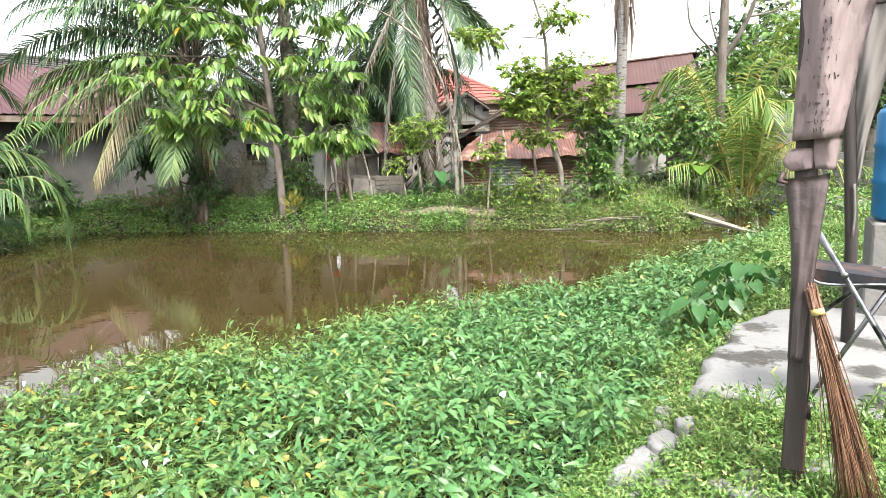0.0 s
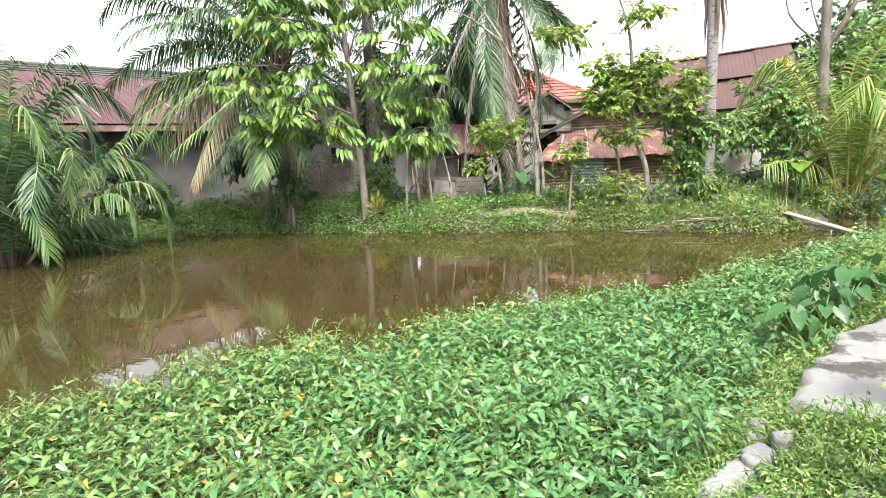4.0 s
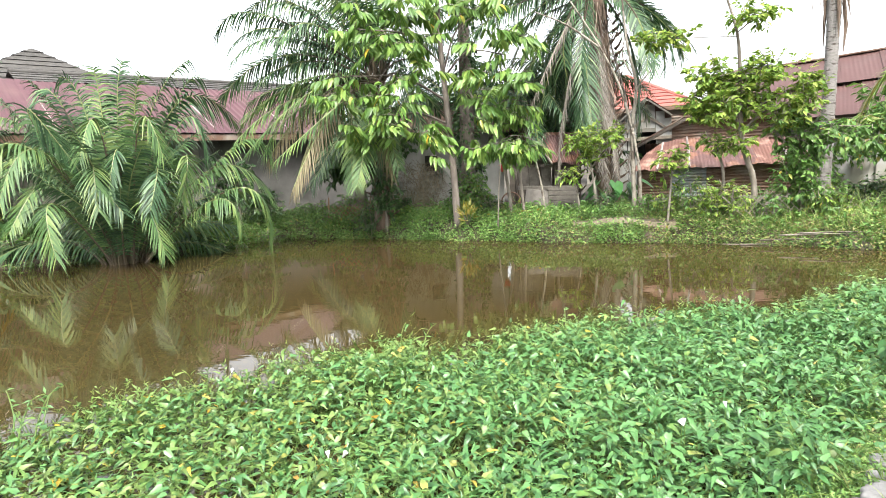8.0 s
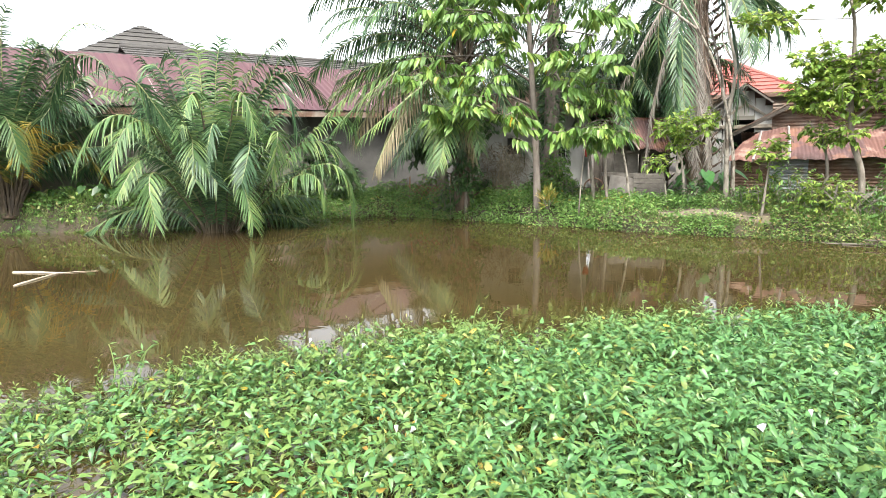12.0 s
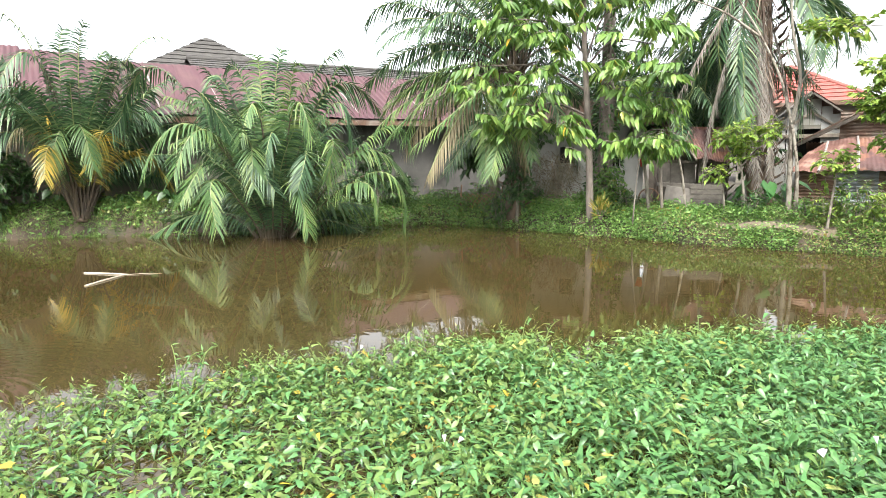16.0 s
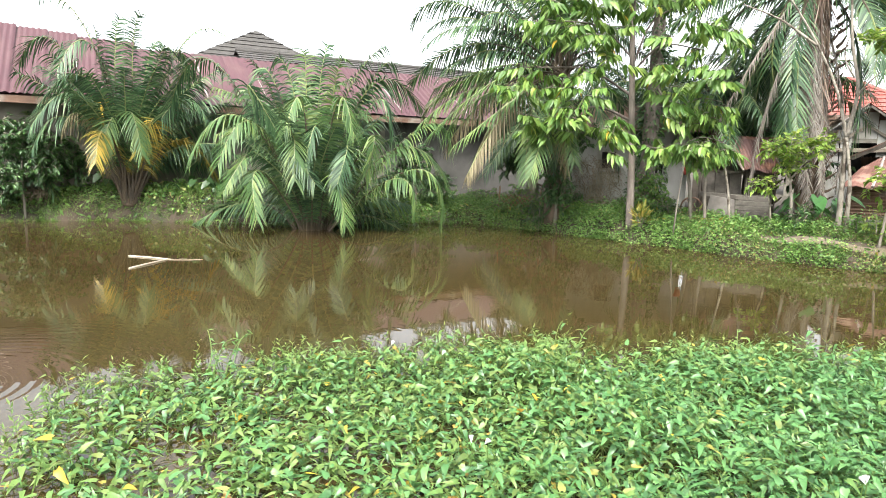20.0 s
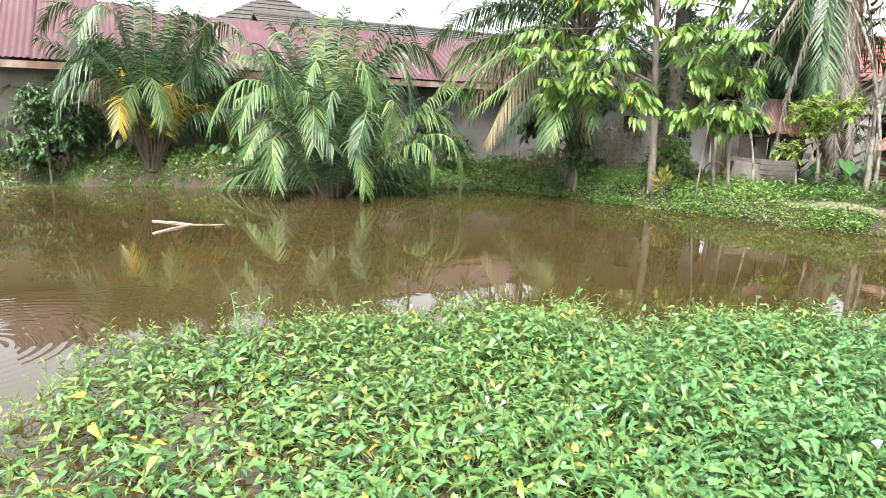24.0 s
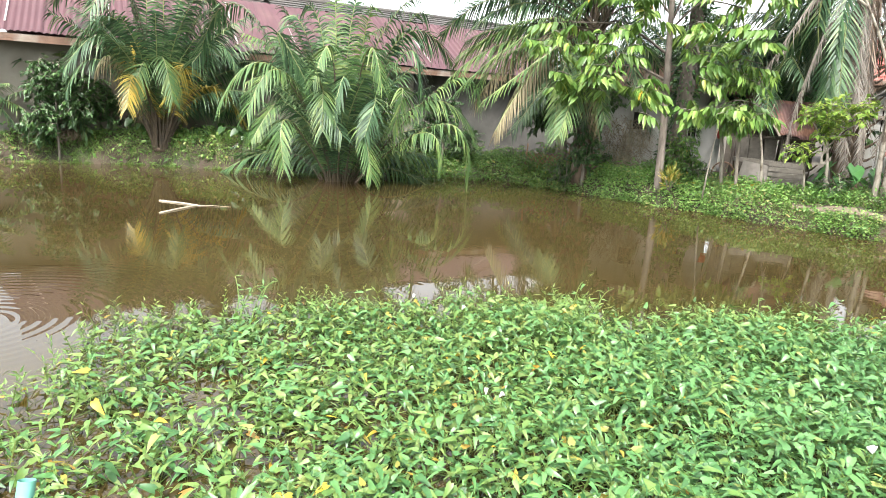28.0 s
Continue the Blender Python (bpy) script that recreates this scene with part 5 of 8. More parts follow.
def tall_trunk_palm():
    """Fern-grown palm trunk behind the slender tree; its head is above the view."""
    p = thing("feather_palm", (-4.22, 17.6, on_land(-4.22, 17.6) - 0.05), "slim palm trunk overgrown with vines and ferns", "palm")
    line = smooth_line([(0, 0, -0.1), (0.05, 0, 3), (0.1, 0, 7.2)], 16)
    part("trunk", tube(line, np.linspace(0.21, 0.15, 16), 10, 0.1), MAT["slim_bark"], p, smooth=True)
    n = 1500
    z = rng.uniform(0.2, 6.6, n)
    az = rng.uniform(0, 2 * np.pi, n)
    rr = 0.2 + 0.12 * rng.random(n) + 0.18 * (z < 1.6)
    P = np.stack([0.1 * z / 7 + rr * np.cos(az), rr * np.sin(az), z], -1)
    D = np.stack([np.cos(az), np.sin(az), rng.normal(-0.4, 0.5, n)], -1)
    part("vine_leaves", leaves(P, D, random_dirs(n, 1.5), rng.uniform(0.08, 0.2, n), rng.uniform(0.04, 0.09, n), 0.3), MAT["deep"], p)
    crown_of(p, (0.1, 0, 7.2), 14, 3.4, 31, 0.9, 0.0)


tall_trunk_palm()


def coconut_palm():
    p = thing("coconut_palm", (4.66, 17.1, on_land(4.66, 17.1) - 0.05), "coconut palm with a ringed pale grey trunk", "palm")
    line = smooth_line([(0, 0, -0.1), (0.06, 0, 0.8), (0.15, 0, 3.2), (0.24, 0, 7.4)], 90)
    rad = np.interp(np.linspace(0, 1, 90), [0, 0.08, 0.3, 0.55, 0.62, 1], [0.25, 0.165, 0.142, 0.135, 0.155, 0.15]) * (1 + 0.05 * (np.arange(90) % 3 == 0))
    part("trunk", tube(line, rad, 14, 0.015), MAT["coco_bark"], p, smooth=True)
    crown_of(p, (0.24, 0, 7.3), 16, 4.2, 33, 0.9, 0.0, states=("light", "green"))
    for i in range(16):
        z, a = 3.55 + 0.16 * i, i * 2.4
        c = np.array([0.2 + 0.17 * math.cos(a), 0.17 * math.sin(a), 0.0])
        o = np.array([math.cos(a), math.sin(a), 0.0])
        part("husk_strip", tube([c + [0, 0, z + 1.3], c + o * 0.06 + [0, 0, z + 0.6], c + o * rng.uniform(0.02, 0.16) + [0, 0, z]], [0.05, 0.04, 0.008], 5, 0.12), MAT["husk"], p, "reddish-brown dry husk strip")
    for i, (x, ln) in enumerate(((-0.35, 1.5), (-0.5, 1.9), (0.3, 1.0))):
        part("dry_stalk", tube(smooth_line([(0.2, -0.1, 6.4), (0.2 + x * 0.8, -0.2, 6.2), (0.2 + x, -0.2, 6.1 - ln)], 9), np.linspace(0.02, 0.006, 9), 5, 0.1), MAT["husk"], p)


coconut_palm()


def young_coconut():
    p = thing("coconut_palm", (7.2, 15.2, on_land(7.2, 15.2) - 0.05), "young coconut palm with bright yellow-green fronds", "palm")
    part("trunk", tube([(0, 0, -0.1), (0, 0, 0.3), (0, 0, 0.6)], [0.14, 0.11, 0.08], 10, 0.06), MAT["rachis_lime"], p, smooth=True)
    aimed(p, (0, 0, 0.4), COCONUT, 250, leaflet=0.21, width=0.04)
    crown_of(p, (0, 0, 0.4), 9, 3.6, 35, 0.7, 0.0, states=("lime",), leaflet=0.2, width=0.04)


COCONUT = [
    ("lime", (7.36, 15.29, 2.46), (7.91, 15.16, 3.79)),
    ("lime", (7.26, 15.51, 2.48), (7.62, 15.64, 3.7)),
    ("lime", (7.62, 14.79, 3.06), (8.08, 14.39, 3.01)),
    ("lime", (7.66, 14.58, 2.54), (8.04, 14.06, 1.88)),
    ("yellow", (7.57, 14.69, 1.52), (7.81, 14.31, 1.59)),
    ("lime", (7.29, 14.4, 2.85), (6.6, 14.14, 2.23)),
    ("lime", (5.94, 15.36, 3.42), (4.82, 15.47, 2.22)),
    ("lime", (6.35, 15.85, 3.35), (5.56, 16.38, 3.13)),
    ("lime", (7.01, 15.57, 2.63), (6.54, 16.01, 3.63)),
    ("lime", (7.5, 14.54, 1.27), (7.78, 13.98, 1.14)),
    ("lime", (7.94, 15.06, 3.33), (8.66, 14.86, 2.52)),
    ("lime", (7.2, 14.57, 2.56), (7.31, 14.01, 2.21)),
    ("lime", (6.47, 14.91, 1.83), (5.8, 14.7, 1.4)),
]
young_coconut()


# ---- broad-leaved trees ----
def sprays(centres, n_leaf, length, leaf, width, droop=0.6, spread=1.0, fine=False, hang=0.0, flat=False):
    """Leafy twigs: from each centre a short shoot with leaves on both sides and at its end."""
    P, D, N, stems = [], [], [], []
    for c in centres:
        c = np.array(c, float)
        d = unit(rng.standard_normal(3) * spread + np.array([0, 0, 0.15 - hang]))
        if flat:
            d = unit(d * [1, 1, 0.25] + 1e-6)
        tip = c + d * length * rng.uniform(0.6, 1.2) + np.array([0, 0, -droop * 0.25 * length])
        stems.append(tube([c, (c + tip) / 2 + [0, 0, 0.04], tip], [0.008, 0.006, 0.003], 3, cap=False))
        for k in range(n_leaf):
            u = 0.15 + 0.85 * k / max(n_leaf - 1, 1)
            side = unit(np.cross(d, [0, 0, 1.0]) + 1e-6) * (1 if k % 2 else -1)
            P.append(c + (tip - c) * u)
            D.append(side * rng.uniform(0.6, 1.0) + d * (0.4 + 0.5 * u) + np.array([0, 0, -droop]) + rng.normal(0, 0.12 if flat else 0.2, 3))
            N.append(np.array([0, 0, 1.0]) + rng.normal(0, 0.35, 3) + (1.0 if flat else 0.4) * side)
    n = len(P)
    return leaves(np.array(P), np.array(D), np.array(N), leaf * rng.uniform(0.7, 1.2, n), width * rng.uniform(0.75, 1.15, n), 0.25, fine), join(*stems)


def clump(centre, radii, n):
    """Points in an uneven ellipsoid, more of them near its skin."""
    v = random_dirs(n) * (rng.random((n, 1)) ** 0.45)
    return np.asarray(centre, float) + v * np.asarray(radii, float)


def tree(name, place, label, trunk, limbs, clumps, mat, leaf=0.16, width=0.06, twig=0.35, n_leaf=8, droop=0.5, bark="bark", category="tree", fine=False, group="", sink=0.08, flat=False):
    """trunk and limbs: (points, first radius, last radius), clumps: (centre, radii, twigs), all in world metres."""
    base = Vector((place[0], place[1], on_land(place[0], place[1]) - 0.02))
    p = thing(name, base, label, category, group)
    off = np.array(base)
    for i, (pts, r0, r1) in enumerate([trunk] + list(limbs)):
        pts = np.array(pts, float)
        if i == 0:
            pts[0, 2] = min(pts[0, 2], base.z - sink)
        line = smooth_line(pts - off, 6 * len(pts))
        part("trunk" if i == 0 else "limb", tube(line, np.linspace(r0, r1, len(line)), 9 if r0 > 0.05 else 6, 0.05), MAT[bark], p, smooth=True)
    for c, rad, n in clumps:
        (LV, LF), stems = sprays(clump(np.array(c) - off, rad, n), n_leaf, twig, leaf, width, droop, fine=fine, flat=flat)
        V, F = join((LV, LF), stems)
        part("crown", (V, F), [MAT[mat], MAT["bark"]], p, slots=np.concatenate([np.zeros(len(LF), int), np.ones(len(stems[1]), int)]))
    return p


# slender tree at the water's edge, with long drooping leaves
tree("slender_tree", (-4.16, 15.95), "slender grey-trunked tree with long drooping green leaves",
     ([(-4.16, 15.95, 0.5), (-4.19, 15.92, 1.84), (-4.26, 15.88, 3.28), (-4.33, 15.83, 4.69), (-4.4, 15.8, 7.0)], 0.098, 0.05),
     [([(-4.25, 15.9, 3.0), (-4.9, 15.6, 3.3), (-5.9, 14.5, 3.0)], 0.035, 0.012), ([(-4.28, 15.9, 3.6), (-5.2, 15.5, 4.2), (-6.2, 14.4, 4.2)], 0.035, 0.012), ([(-4.3, 15.9, 4.2), (-3.6, 15.6, 4.7), (-2.6, 15.3, 4.5)], 0.03, 0.01),
      ([(-4.2, 15.9, 2.2), (-3.7, 15.6, 2.35), (-3.1, 15.4, 2.2)], 0.02, 0.008), ([(-4.32, 15.9, 4.5), (-5.0, 15.5, 5.2), (-6.0, 14.5, 5.3)], 0.03, 0.01), ([(-4.3, 15.9, 4.4), (-3.8, 15.6, 5.3), (-3.0, 15.4, 5.6)], 0.03, 0.01), ([(-4.2, 15.9, 2.6), (-4.4, 15.5, 2.9), (-4.6, 15.2, 2.9)], 0.02, 0.008)],
     [((-6.0, 14.4, 5.15), (0.69, 0.56, 0.50), 16), ((-6.35, 14.3, 3.95), (0.62, 0.50, 0.50), 15), ((-5.85, 14.4, 2.85), (0.62, 0.50, 0.44), 14), ((-5.2, 14.7, 3.7), (0.69, 0.50, 0.50), 16), ((-5.0, 14.8, 4.9), (0.75, 0.56, 0.50), 16), ((-5.3, 14.6, 2.85), (0.50, 0.44, 0.38), 10), ((-4.55, 15.0, 2.75), (0.40, 0.38, 0.62), 14), ((-4.7, 15.0, 4.2), (0.50, 0.44, 0.44), 8),
      ((-3.25, 15.3, 3.45), (0.62, 0.50, 0.50), 10), ((-2.35, 15.4, 4.05), (0.50, 0.50, 0.38), 9), ((-2.8, 15.4, 4.9), (0.75, 0.56, 0.44), 15), ((-2.1, 15.5, 4.8), (0.50, 0.44, 0.38), 6), ((-3.4, 15.3, 4.2), (0.50, 0.44, 0.44), 9), ((-3.1, 15.3, 2.4), (0.62, 0.44, 0.31), 9), ((-5.4, 15.0, 5.8), (1.25, 0.88, 0.50), 25), ((-3.2, 15.4, 5.8), (1.25, 0.88, 0.50), 23), ((-4.4, 15.6, 6.6), (1.75, 1.25, 0.75), 25)],
     "slender_leaf", 0.32, 0.135, 0.55, 9, 0.95, "slim_bark", fine=True, flat=True)
# companion stem leaning behind it
tree("slender_tree", (-2.75, 16.35), "thin pale leaning stem with drooping leaf sprays",
     ([(-2.75, 16.35, 0.5), (-2.9, 16.2, 1.8), (-3.3, 16.1, 3.0), (-3.75, 16.0, 3.9)], 0.05, 0.03), [([(-3.1, 16.1, 2.4), (-2.6, 15.9, 2.6), (-2.1, 15.8, 2.5)], 0.02, 0.008), ([(-3.4, 16.1, 3.2), (-2.7, 15.9, 3.5), (-2.2, 15.8, 3.4)], 0.02, 0.008)],
     [((-2.6, 15.9, 2.35), (0.75, 0.4, 0.25), 46), ((-2.7, 15.9, 3.3), (0.7, 0.4, 0.4), 41)], "slender_leaf", 0.28, 0.105, 0.5, 7, 1.1, "pale_bark", fine=True, flat=True)
# bare pale forked tree
tree("bare_tree", (0.32, 15.75), "bare pale forked tree with lichen patches",
     ([(0.32, 15.75, 0.5), (0.3, 15.72, 1.62), (0.28, 15.65, 2.68)], 0.062, 0.046),
     [([(0.28, 15.65, 2.6), (0.0, 15.63, 3.61), (-0.44, 15.62, 4.55), (-1.06, 15.6, 5.6)], 0.036, 0.018), ([(0.28, 15.65, 2.6), (0.38, 15.62, 3.58), (0.2, 15.63, 4.49), (0.09, 15.63, 5.6)], 0.05, 0.02), ([(0.46, 15.75, 0.5), (0.42, 15.62, 1.74), (0.3, 15.63, 2.5)], 0.048, 0.034),
      ([(0.37, 15.62, 3.4), (0.5, 15.6, 3.62), (0.75, 15.6, 3.9)], 0.025, 0.01), ([(-0.44, 15.62, 4.5), (-1.2, 15.58, 5.1), (-1.9, 15.54, 5.45)], 0.03, 0.012), ([(0.3, 15.62, 3.8), (0.1, 15.6, 4.2), (0.25, 15.6, 5.0)], 0.02, 0.006)], [], "lime", bark="pale_bark")
# small saplings along the bank
tree("sapling", (-1.87, 16.25), "thin leaning sapling with a bare fork", ([(-1.87, 16.25, 0.5), (-1.95, 16.2, 1.29), (-2.09, 16.1, 2.08)], 0.04, 0.024), [([(-2.09, 16.1, 2.05), (-2.2, 16.07, 2.3), (-2.3, 16.07, 2.6)], 0.025, 0.012), ([(-2.05, 16.1, 1.95), (-1.95, 16.1, 2.2), (-1.85, 16.1, 2.55)], 0.02, 0.01)], [((-2.25, 16.0, 2.6), (0.3, 0.2, 0.2), 5)], "broad", 0.2, 0.07, 0.3, 7, 0.6, "pale_bark", group="saplings")
tree("sapling", (-2.37, 16.0), "straight thin grey sapling stem", ([(-2.37, 16.0, 0.5), (-2.43, 15.95, 1.32), (-2.46, 15.9, 2.1)], 0.042, 0.032), [], [((-2.5, 15.85, 2.2), (0.35, 0.25, 0.2), 6)], "broad", 0.24, 0.08, 0.3, 7, 0.8, "bark", group="saplings")
tree("sapling", (-0.6, 16.0), "small tree with a flat lime-green crown", ([(-0.6, 16.0, 0.5), (-0.62, 15.9, 1.25), (-0.7, 15.85, 1.8)], 0.046, 0.026), [([(-0.68, 15.85, 1.6), (-0.9, 15.8, 2.0), (-1.1, 15.8, 2.3)], 0.02, 0.01), ([(-0.68, 15.85, 1.7), (-0.35, 15.8, 2.1), (0.0, 15.8, 2.35)], 0.02, 0.01)],
     [((-0.95, 15.8, 2.35), (0.42, 0.3, 0.22), 46), ((-0.35, 15.8, 2.45), (0.5, 0.35, 0.2), 54), ((-0.65, 15.8, 2.05), (0.4, 0.3, 0.2), 25)], "lime", 0.14, 0.075, 0.22, 8, 0.15, "pale_bark", group="saplings")
tree("sapling", (-0.98, 15.95), "low sapling with a few lime-green leaves", ([(-0.98, 15.95, 0.5), (-1.03, 15.9, 1.1), (-1.13, 15.85, 1.5)], 0.03, 0.015), [], [((-1.15, 15.8, 1.55), (0.35, 0.25, 0.15), 25)], "lime", 0.14, 0.06, 0.2, 7, 0.3, "pale_bark", group="saplings")
tree("sapling", (1.02, 15.1), "slim sapling with a loose lime-green crown", ([(1.02, 15.1, 0.5), (1.1, 15.05, 1.3), (1.13, 15.0, 1.7)], 0.035, 0.018), [([(1.1, 15.0, 1.5), (1.3, 14.98, 1.75), (1.5, 14.95, 1.9)], 0.012, 0.006)], [((1.0, 15.0, 1.7), (0.4, 0.3, 0.3), 24), ((1.35, 15.0, 1.85), (0.35, 0.25, 0.12), 10)], "lime", 0.15, 0.08, 0.24, 8, 0.2, "bark", group="saplings")
# crooked tree before the shed
tree("crooked_tree", (2.78, 14.95), "crooked small tree with a bright spreading crown",
     ([(2.78, 14.95, 0.5), (2.74, 14.85, 1.39), (2.57, 14.81, 1.88), (2.5, 14.82, 2.36), (2.47, 14.82, 3.31), (2.41, 14.83, 4.36), (2.15, 14.87, 5.3)], 0.07, 0.022),
     [([(2.5, 14.82, 2.3), (2.9, 14.75, 2.7), (3.5, 14.65, 2.9)], 0.03, 0.012), ([(2.5, 14.82, 2.5), (2.0, 14.85, 2.9), (1.6, 14.9, 3.2)], 0.03, 0.012), ([(2.47, 14.82, 3.0), (2.8, 14.8, 3.5), (3.0, 14.8, 3.8)], 0.025, 0.01), ([(2.42, 14.83, 4.3), (1.9, 14.85, 4.35), (1.2, 14.9, 4.4)], 0.012, 0.006), ([(2.42, 14.83, 4.4), (2.7, 14.8, 4.6), (2.95, 14.8, 4.7)], 0.015, 0.006)],
     [((2.4, 14.75, 3.0), (0.7, 0.45, 0.5), 132), ((1.75, 14.85, 2.95), (0.45, 0.35, 0.45), 74), ((1.9, 14.85, 3.55), (0.4, 0.35, 0.35), 57), ((2.9, 14.75, 3.55), (0.45, 0.35, 0.4), 66), ((3.35, 14.7, 2.75), (0.6, 0.4, 0.4), 79), ((3.7, 14.6, 3.2), (0.4, 0.3, 0.5), 48), ((2.5, 14.8, 2.2), (0.35, 0.3, 0.25), 26), ((0.85, 14.9, 4.45), (0.7, 0.3, 0.22), 44), ((2.75, 14.8, 4.75), (0.5, 0.3, 0.25), 39)],
     "lime", 0.15, 0.095, 0.26, 7, 0.25)
tree("sapling", (2.2, 15.2), "short sapling beside the shed", ([(2.2, 15.2, 0.5), (2.16, 15.1, 1.66), (2.01, 15.05, 2.16)], 0.045, 0.025), [], [((2.1, 15.0, 2.0), (0.35, 0.25, 0.3), 16), ((1.9, 15.0, 2.25), (0.3, 0.25, 0.2), 10)], "lime", 0.14, 0.06, 0.22, 8, 0.4, group="saplings")
# vine-hung thicket
tree("vine_thicket", (3.75, 15.1), "tall thicket smothered in green vines", ([(3.75, 15.1, 0.5), (3.7, 15.0, 1.5), (3.7, 14.95, 2.4)], 0.07, 0.04), [([(3.7, 15.0, 2.0), (4.1, 14.85, 2.3), (4.6, 14.7, 2.3)], 0.03, 0.01), ([(3.7, 15.0, 1.6), (3.4, 14.9, 2.0), (3.2, 14.9, 2.3)], 0.03, 0.01)],
     [((3.7, 14.85, 1.5), (0.45, 0.35, 0.75), 154), ((3.6, 14.85, 2.35), (0.6, 0.35, 0.35), 84), ((4.4, 14.75, 2.15), (0.7, 0.35, 0.3), 70), ((3.75, 14.8, 0.85), (0.5, 0.35, 0.35), 70)], "broad", 0.15, 0.075, 0.25, 8, 0.6, category="shrub")
# leafy growth between the palm and the white wall
tree("wall_vine", (-6.35, 16.45), "dark leafy vine climbing below the palm", ([(-6.35, 16.45, 0.5), (-6.3, 16.4, 1.6), (-6.2, 16.4, 2.9)], 0.05, 0.02), [([(-6.3, 16.4, 1.8), (-5.9, 16.5, 2.4), (-5.7, 16.5, 3.2)], 0.025, 0.01)],
     [((-6.38, 16.35, 1.9), (0.4, 0.3, 0.75), 120), ((-5.95, 16.5, 2.9), (0.5, 0.35, 0.8), 110), ((-6.3, 16.35, 1.1), (0.35, 0.3, 0.4), 50)], "deep", 0.15, 0.075, 0.25, 8, 0.7, category="vine")
tree("wall_vine", (-4.0, 17.1), "leafy vine over the foot of the palm trunk", ([(-4.0, 17.1, 0.5), (-4.0, 17.1, 1.2), (-3.95, 17.1, 2.0)], 0.03, 0.012), [], [((-4.0, 17.05, 1.25), (0.38, 0.3, 0.7), 120), ((-3.6, 17.0, 0.9), (0.4, 0.3, 0.35), 60), ((-4.5, 17.0, 0.85), (0.35, 0.3, 0.35), 60)], "broad", 0.13, 0.065, 0.22, 8, 0.6, category="vine")
tree("wall_shrub", (-11.0, 16.4), "tall dark shrub behind the palm", ([(-11.0, 16.4, 0.5), (-11.0, 16.4, 1.4), (-11.0, 16.4, 2.2)], 0.04, 0.02), [([(-11.0, 16.4, 1.0), (-11.4, 16.5, 1.6), (-11.6, 16.5, 2.0)], 0.02, 0.01)],
     [((-11.1, 16.35, 1.9), (0.7, 0.4, 0.7), 150), ((-11.6, 16.3, 1.2), (0.55, 0.4, 0.5), 100), ((-10.4, 16.5, 1.2), (0.5, 0.4, 0.4), 80)], "deep", 0.15, 0.075, 0.25, 8, 0.6, category="shrub")
tree("wall_shrub", (-19.3, 9.75), "dark bush before the end of the long house", ([(-19.3, 9.75, 0.8), (-19.3, 9.75, 1.6), (-19.2, 9.8, 2.4)], 0.04, 0.02), [([(-19.3, 9.75, 1.2), (-19.0, 9.9, 1.8), (-18.8, 10.0, 2.2)], 0.02, 0.01), ([(-19.3, 9.75, 1.2), (-19.6, 9.5, 1.8), (-19.8, 9.4, 2.2)], 0.02, 0.01)],
     [((-19.3, 9.7, 2.1), (0.8, 0.6, 0.7), 190), ((-18.8, 9.95, 1.6), (0.5, 0.5, 0.6), 110), ((-19.8, 9.2, 1.6), (0.6, 0.6, 0.8), 150)], "deep", 0.16, 0.08, 0.25, 8, 0.6, category="shrub")
tree("wall_vine", (5.5, 19.35), "leafy vine trailing over the white yard wall", ([(5.5, 19.35, 0.4), (5.5, 19.35, 1.1), (5.6, 19.4, 1.8)], 0.03, 0.012), [], [((5.3, 19.35, 1.45), (0.35, 0.2, 0.45), 70), ((6.05, 19.25, 1.75), (0.5, 0.2, 0.3), 60), ((5.6, 19.3, 0.9), (0.3, 0.2, 0.3), 40)], "broad", 0.13, 0.065, 0.22, 8, 0.7, category="vine")
tree("wall_shrub", (-18.75, 8.65), "tall dark bush beside the yellowing palm", ([(-18.75, 8.65, 0.6), (-18.75, 8.65, 1.4), (-18.7, 8.7, 2.3)], 0.04, 0.02), [([(-18.75, 8.65, 1.2), (-18.5, 9.0, 1.7), (-18.3, 9.2, 2.1)], 0.02, 0.01)],
     [((-18.85, 8.55, 2.2), (0.5, 0.5, 0.7), 190), ((-18.4, 9.1, 1.7), (0.45, 0.5, 0.7), 150), ((-18.9, 8.3, 1.1), (0.6, 0.5, 0.5), 130)], "deep", 0.15, 0.075, 0.25, 8, 0.6, category="shrub")
# round-leaved tree between the coconut palms
tree("bank_tree", (5.88, 15.1), "small tree with round mid-green leaves", ([(5.88, 15.1, 0.4), (5.85, 15.08, 1.4), (5.75, 15.08, 2.4)], 0.05, 0.025), [([(5.85, 15.08, 1.3), (6.05, 14.95, 1.9), (6.1, 14.9, 2.3)], 0.025, 0.01), ([(5.83, 15.08, 1.5), (5.6, 15.1, 2.0), (5.4, 15.1, 2.3)], 0.025, 0.01)],
     [((5.6, 15.05, 2.65), (0.5, 0.35, 0.35), 80), ((6.06, 14.9, 2.15), (0.45, 0.35, 0.45), 90), ((5.45, 15.1, 1.9), (0.45, 0.35, 0.4), 80), ((5.9, 15.0, 1.4), (0.5, 0.35, 0.35), 60)], "broad", 0.13, 0.08, 0.22, 8, 0.6)
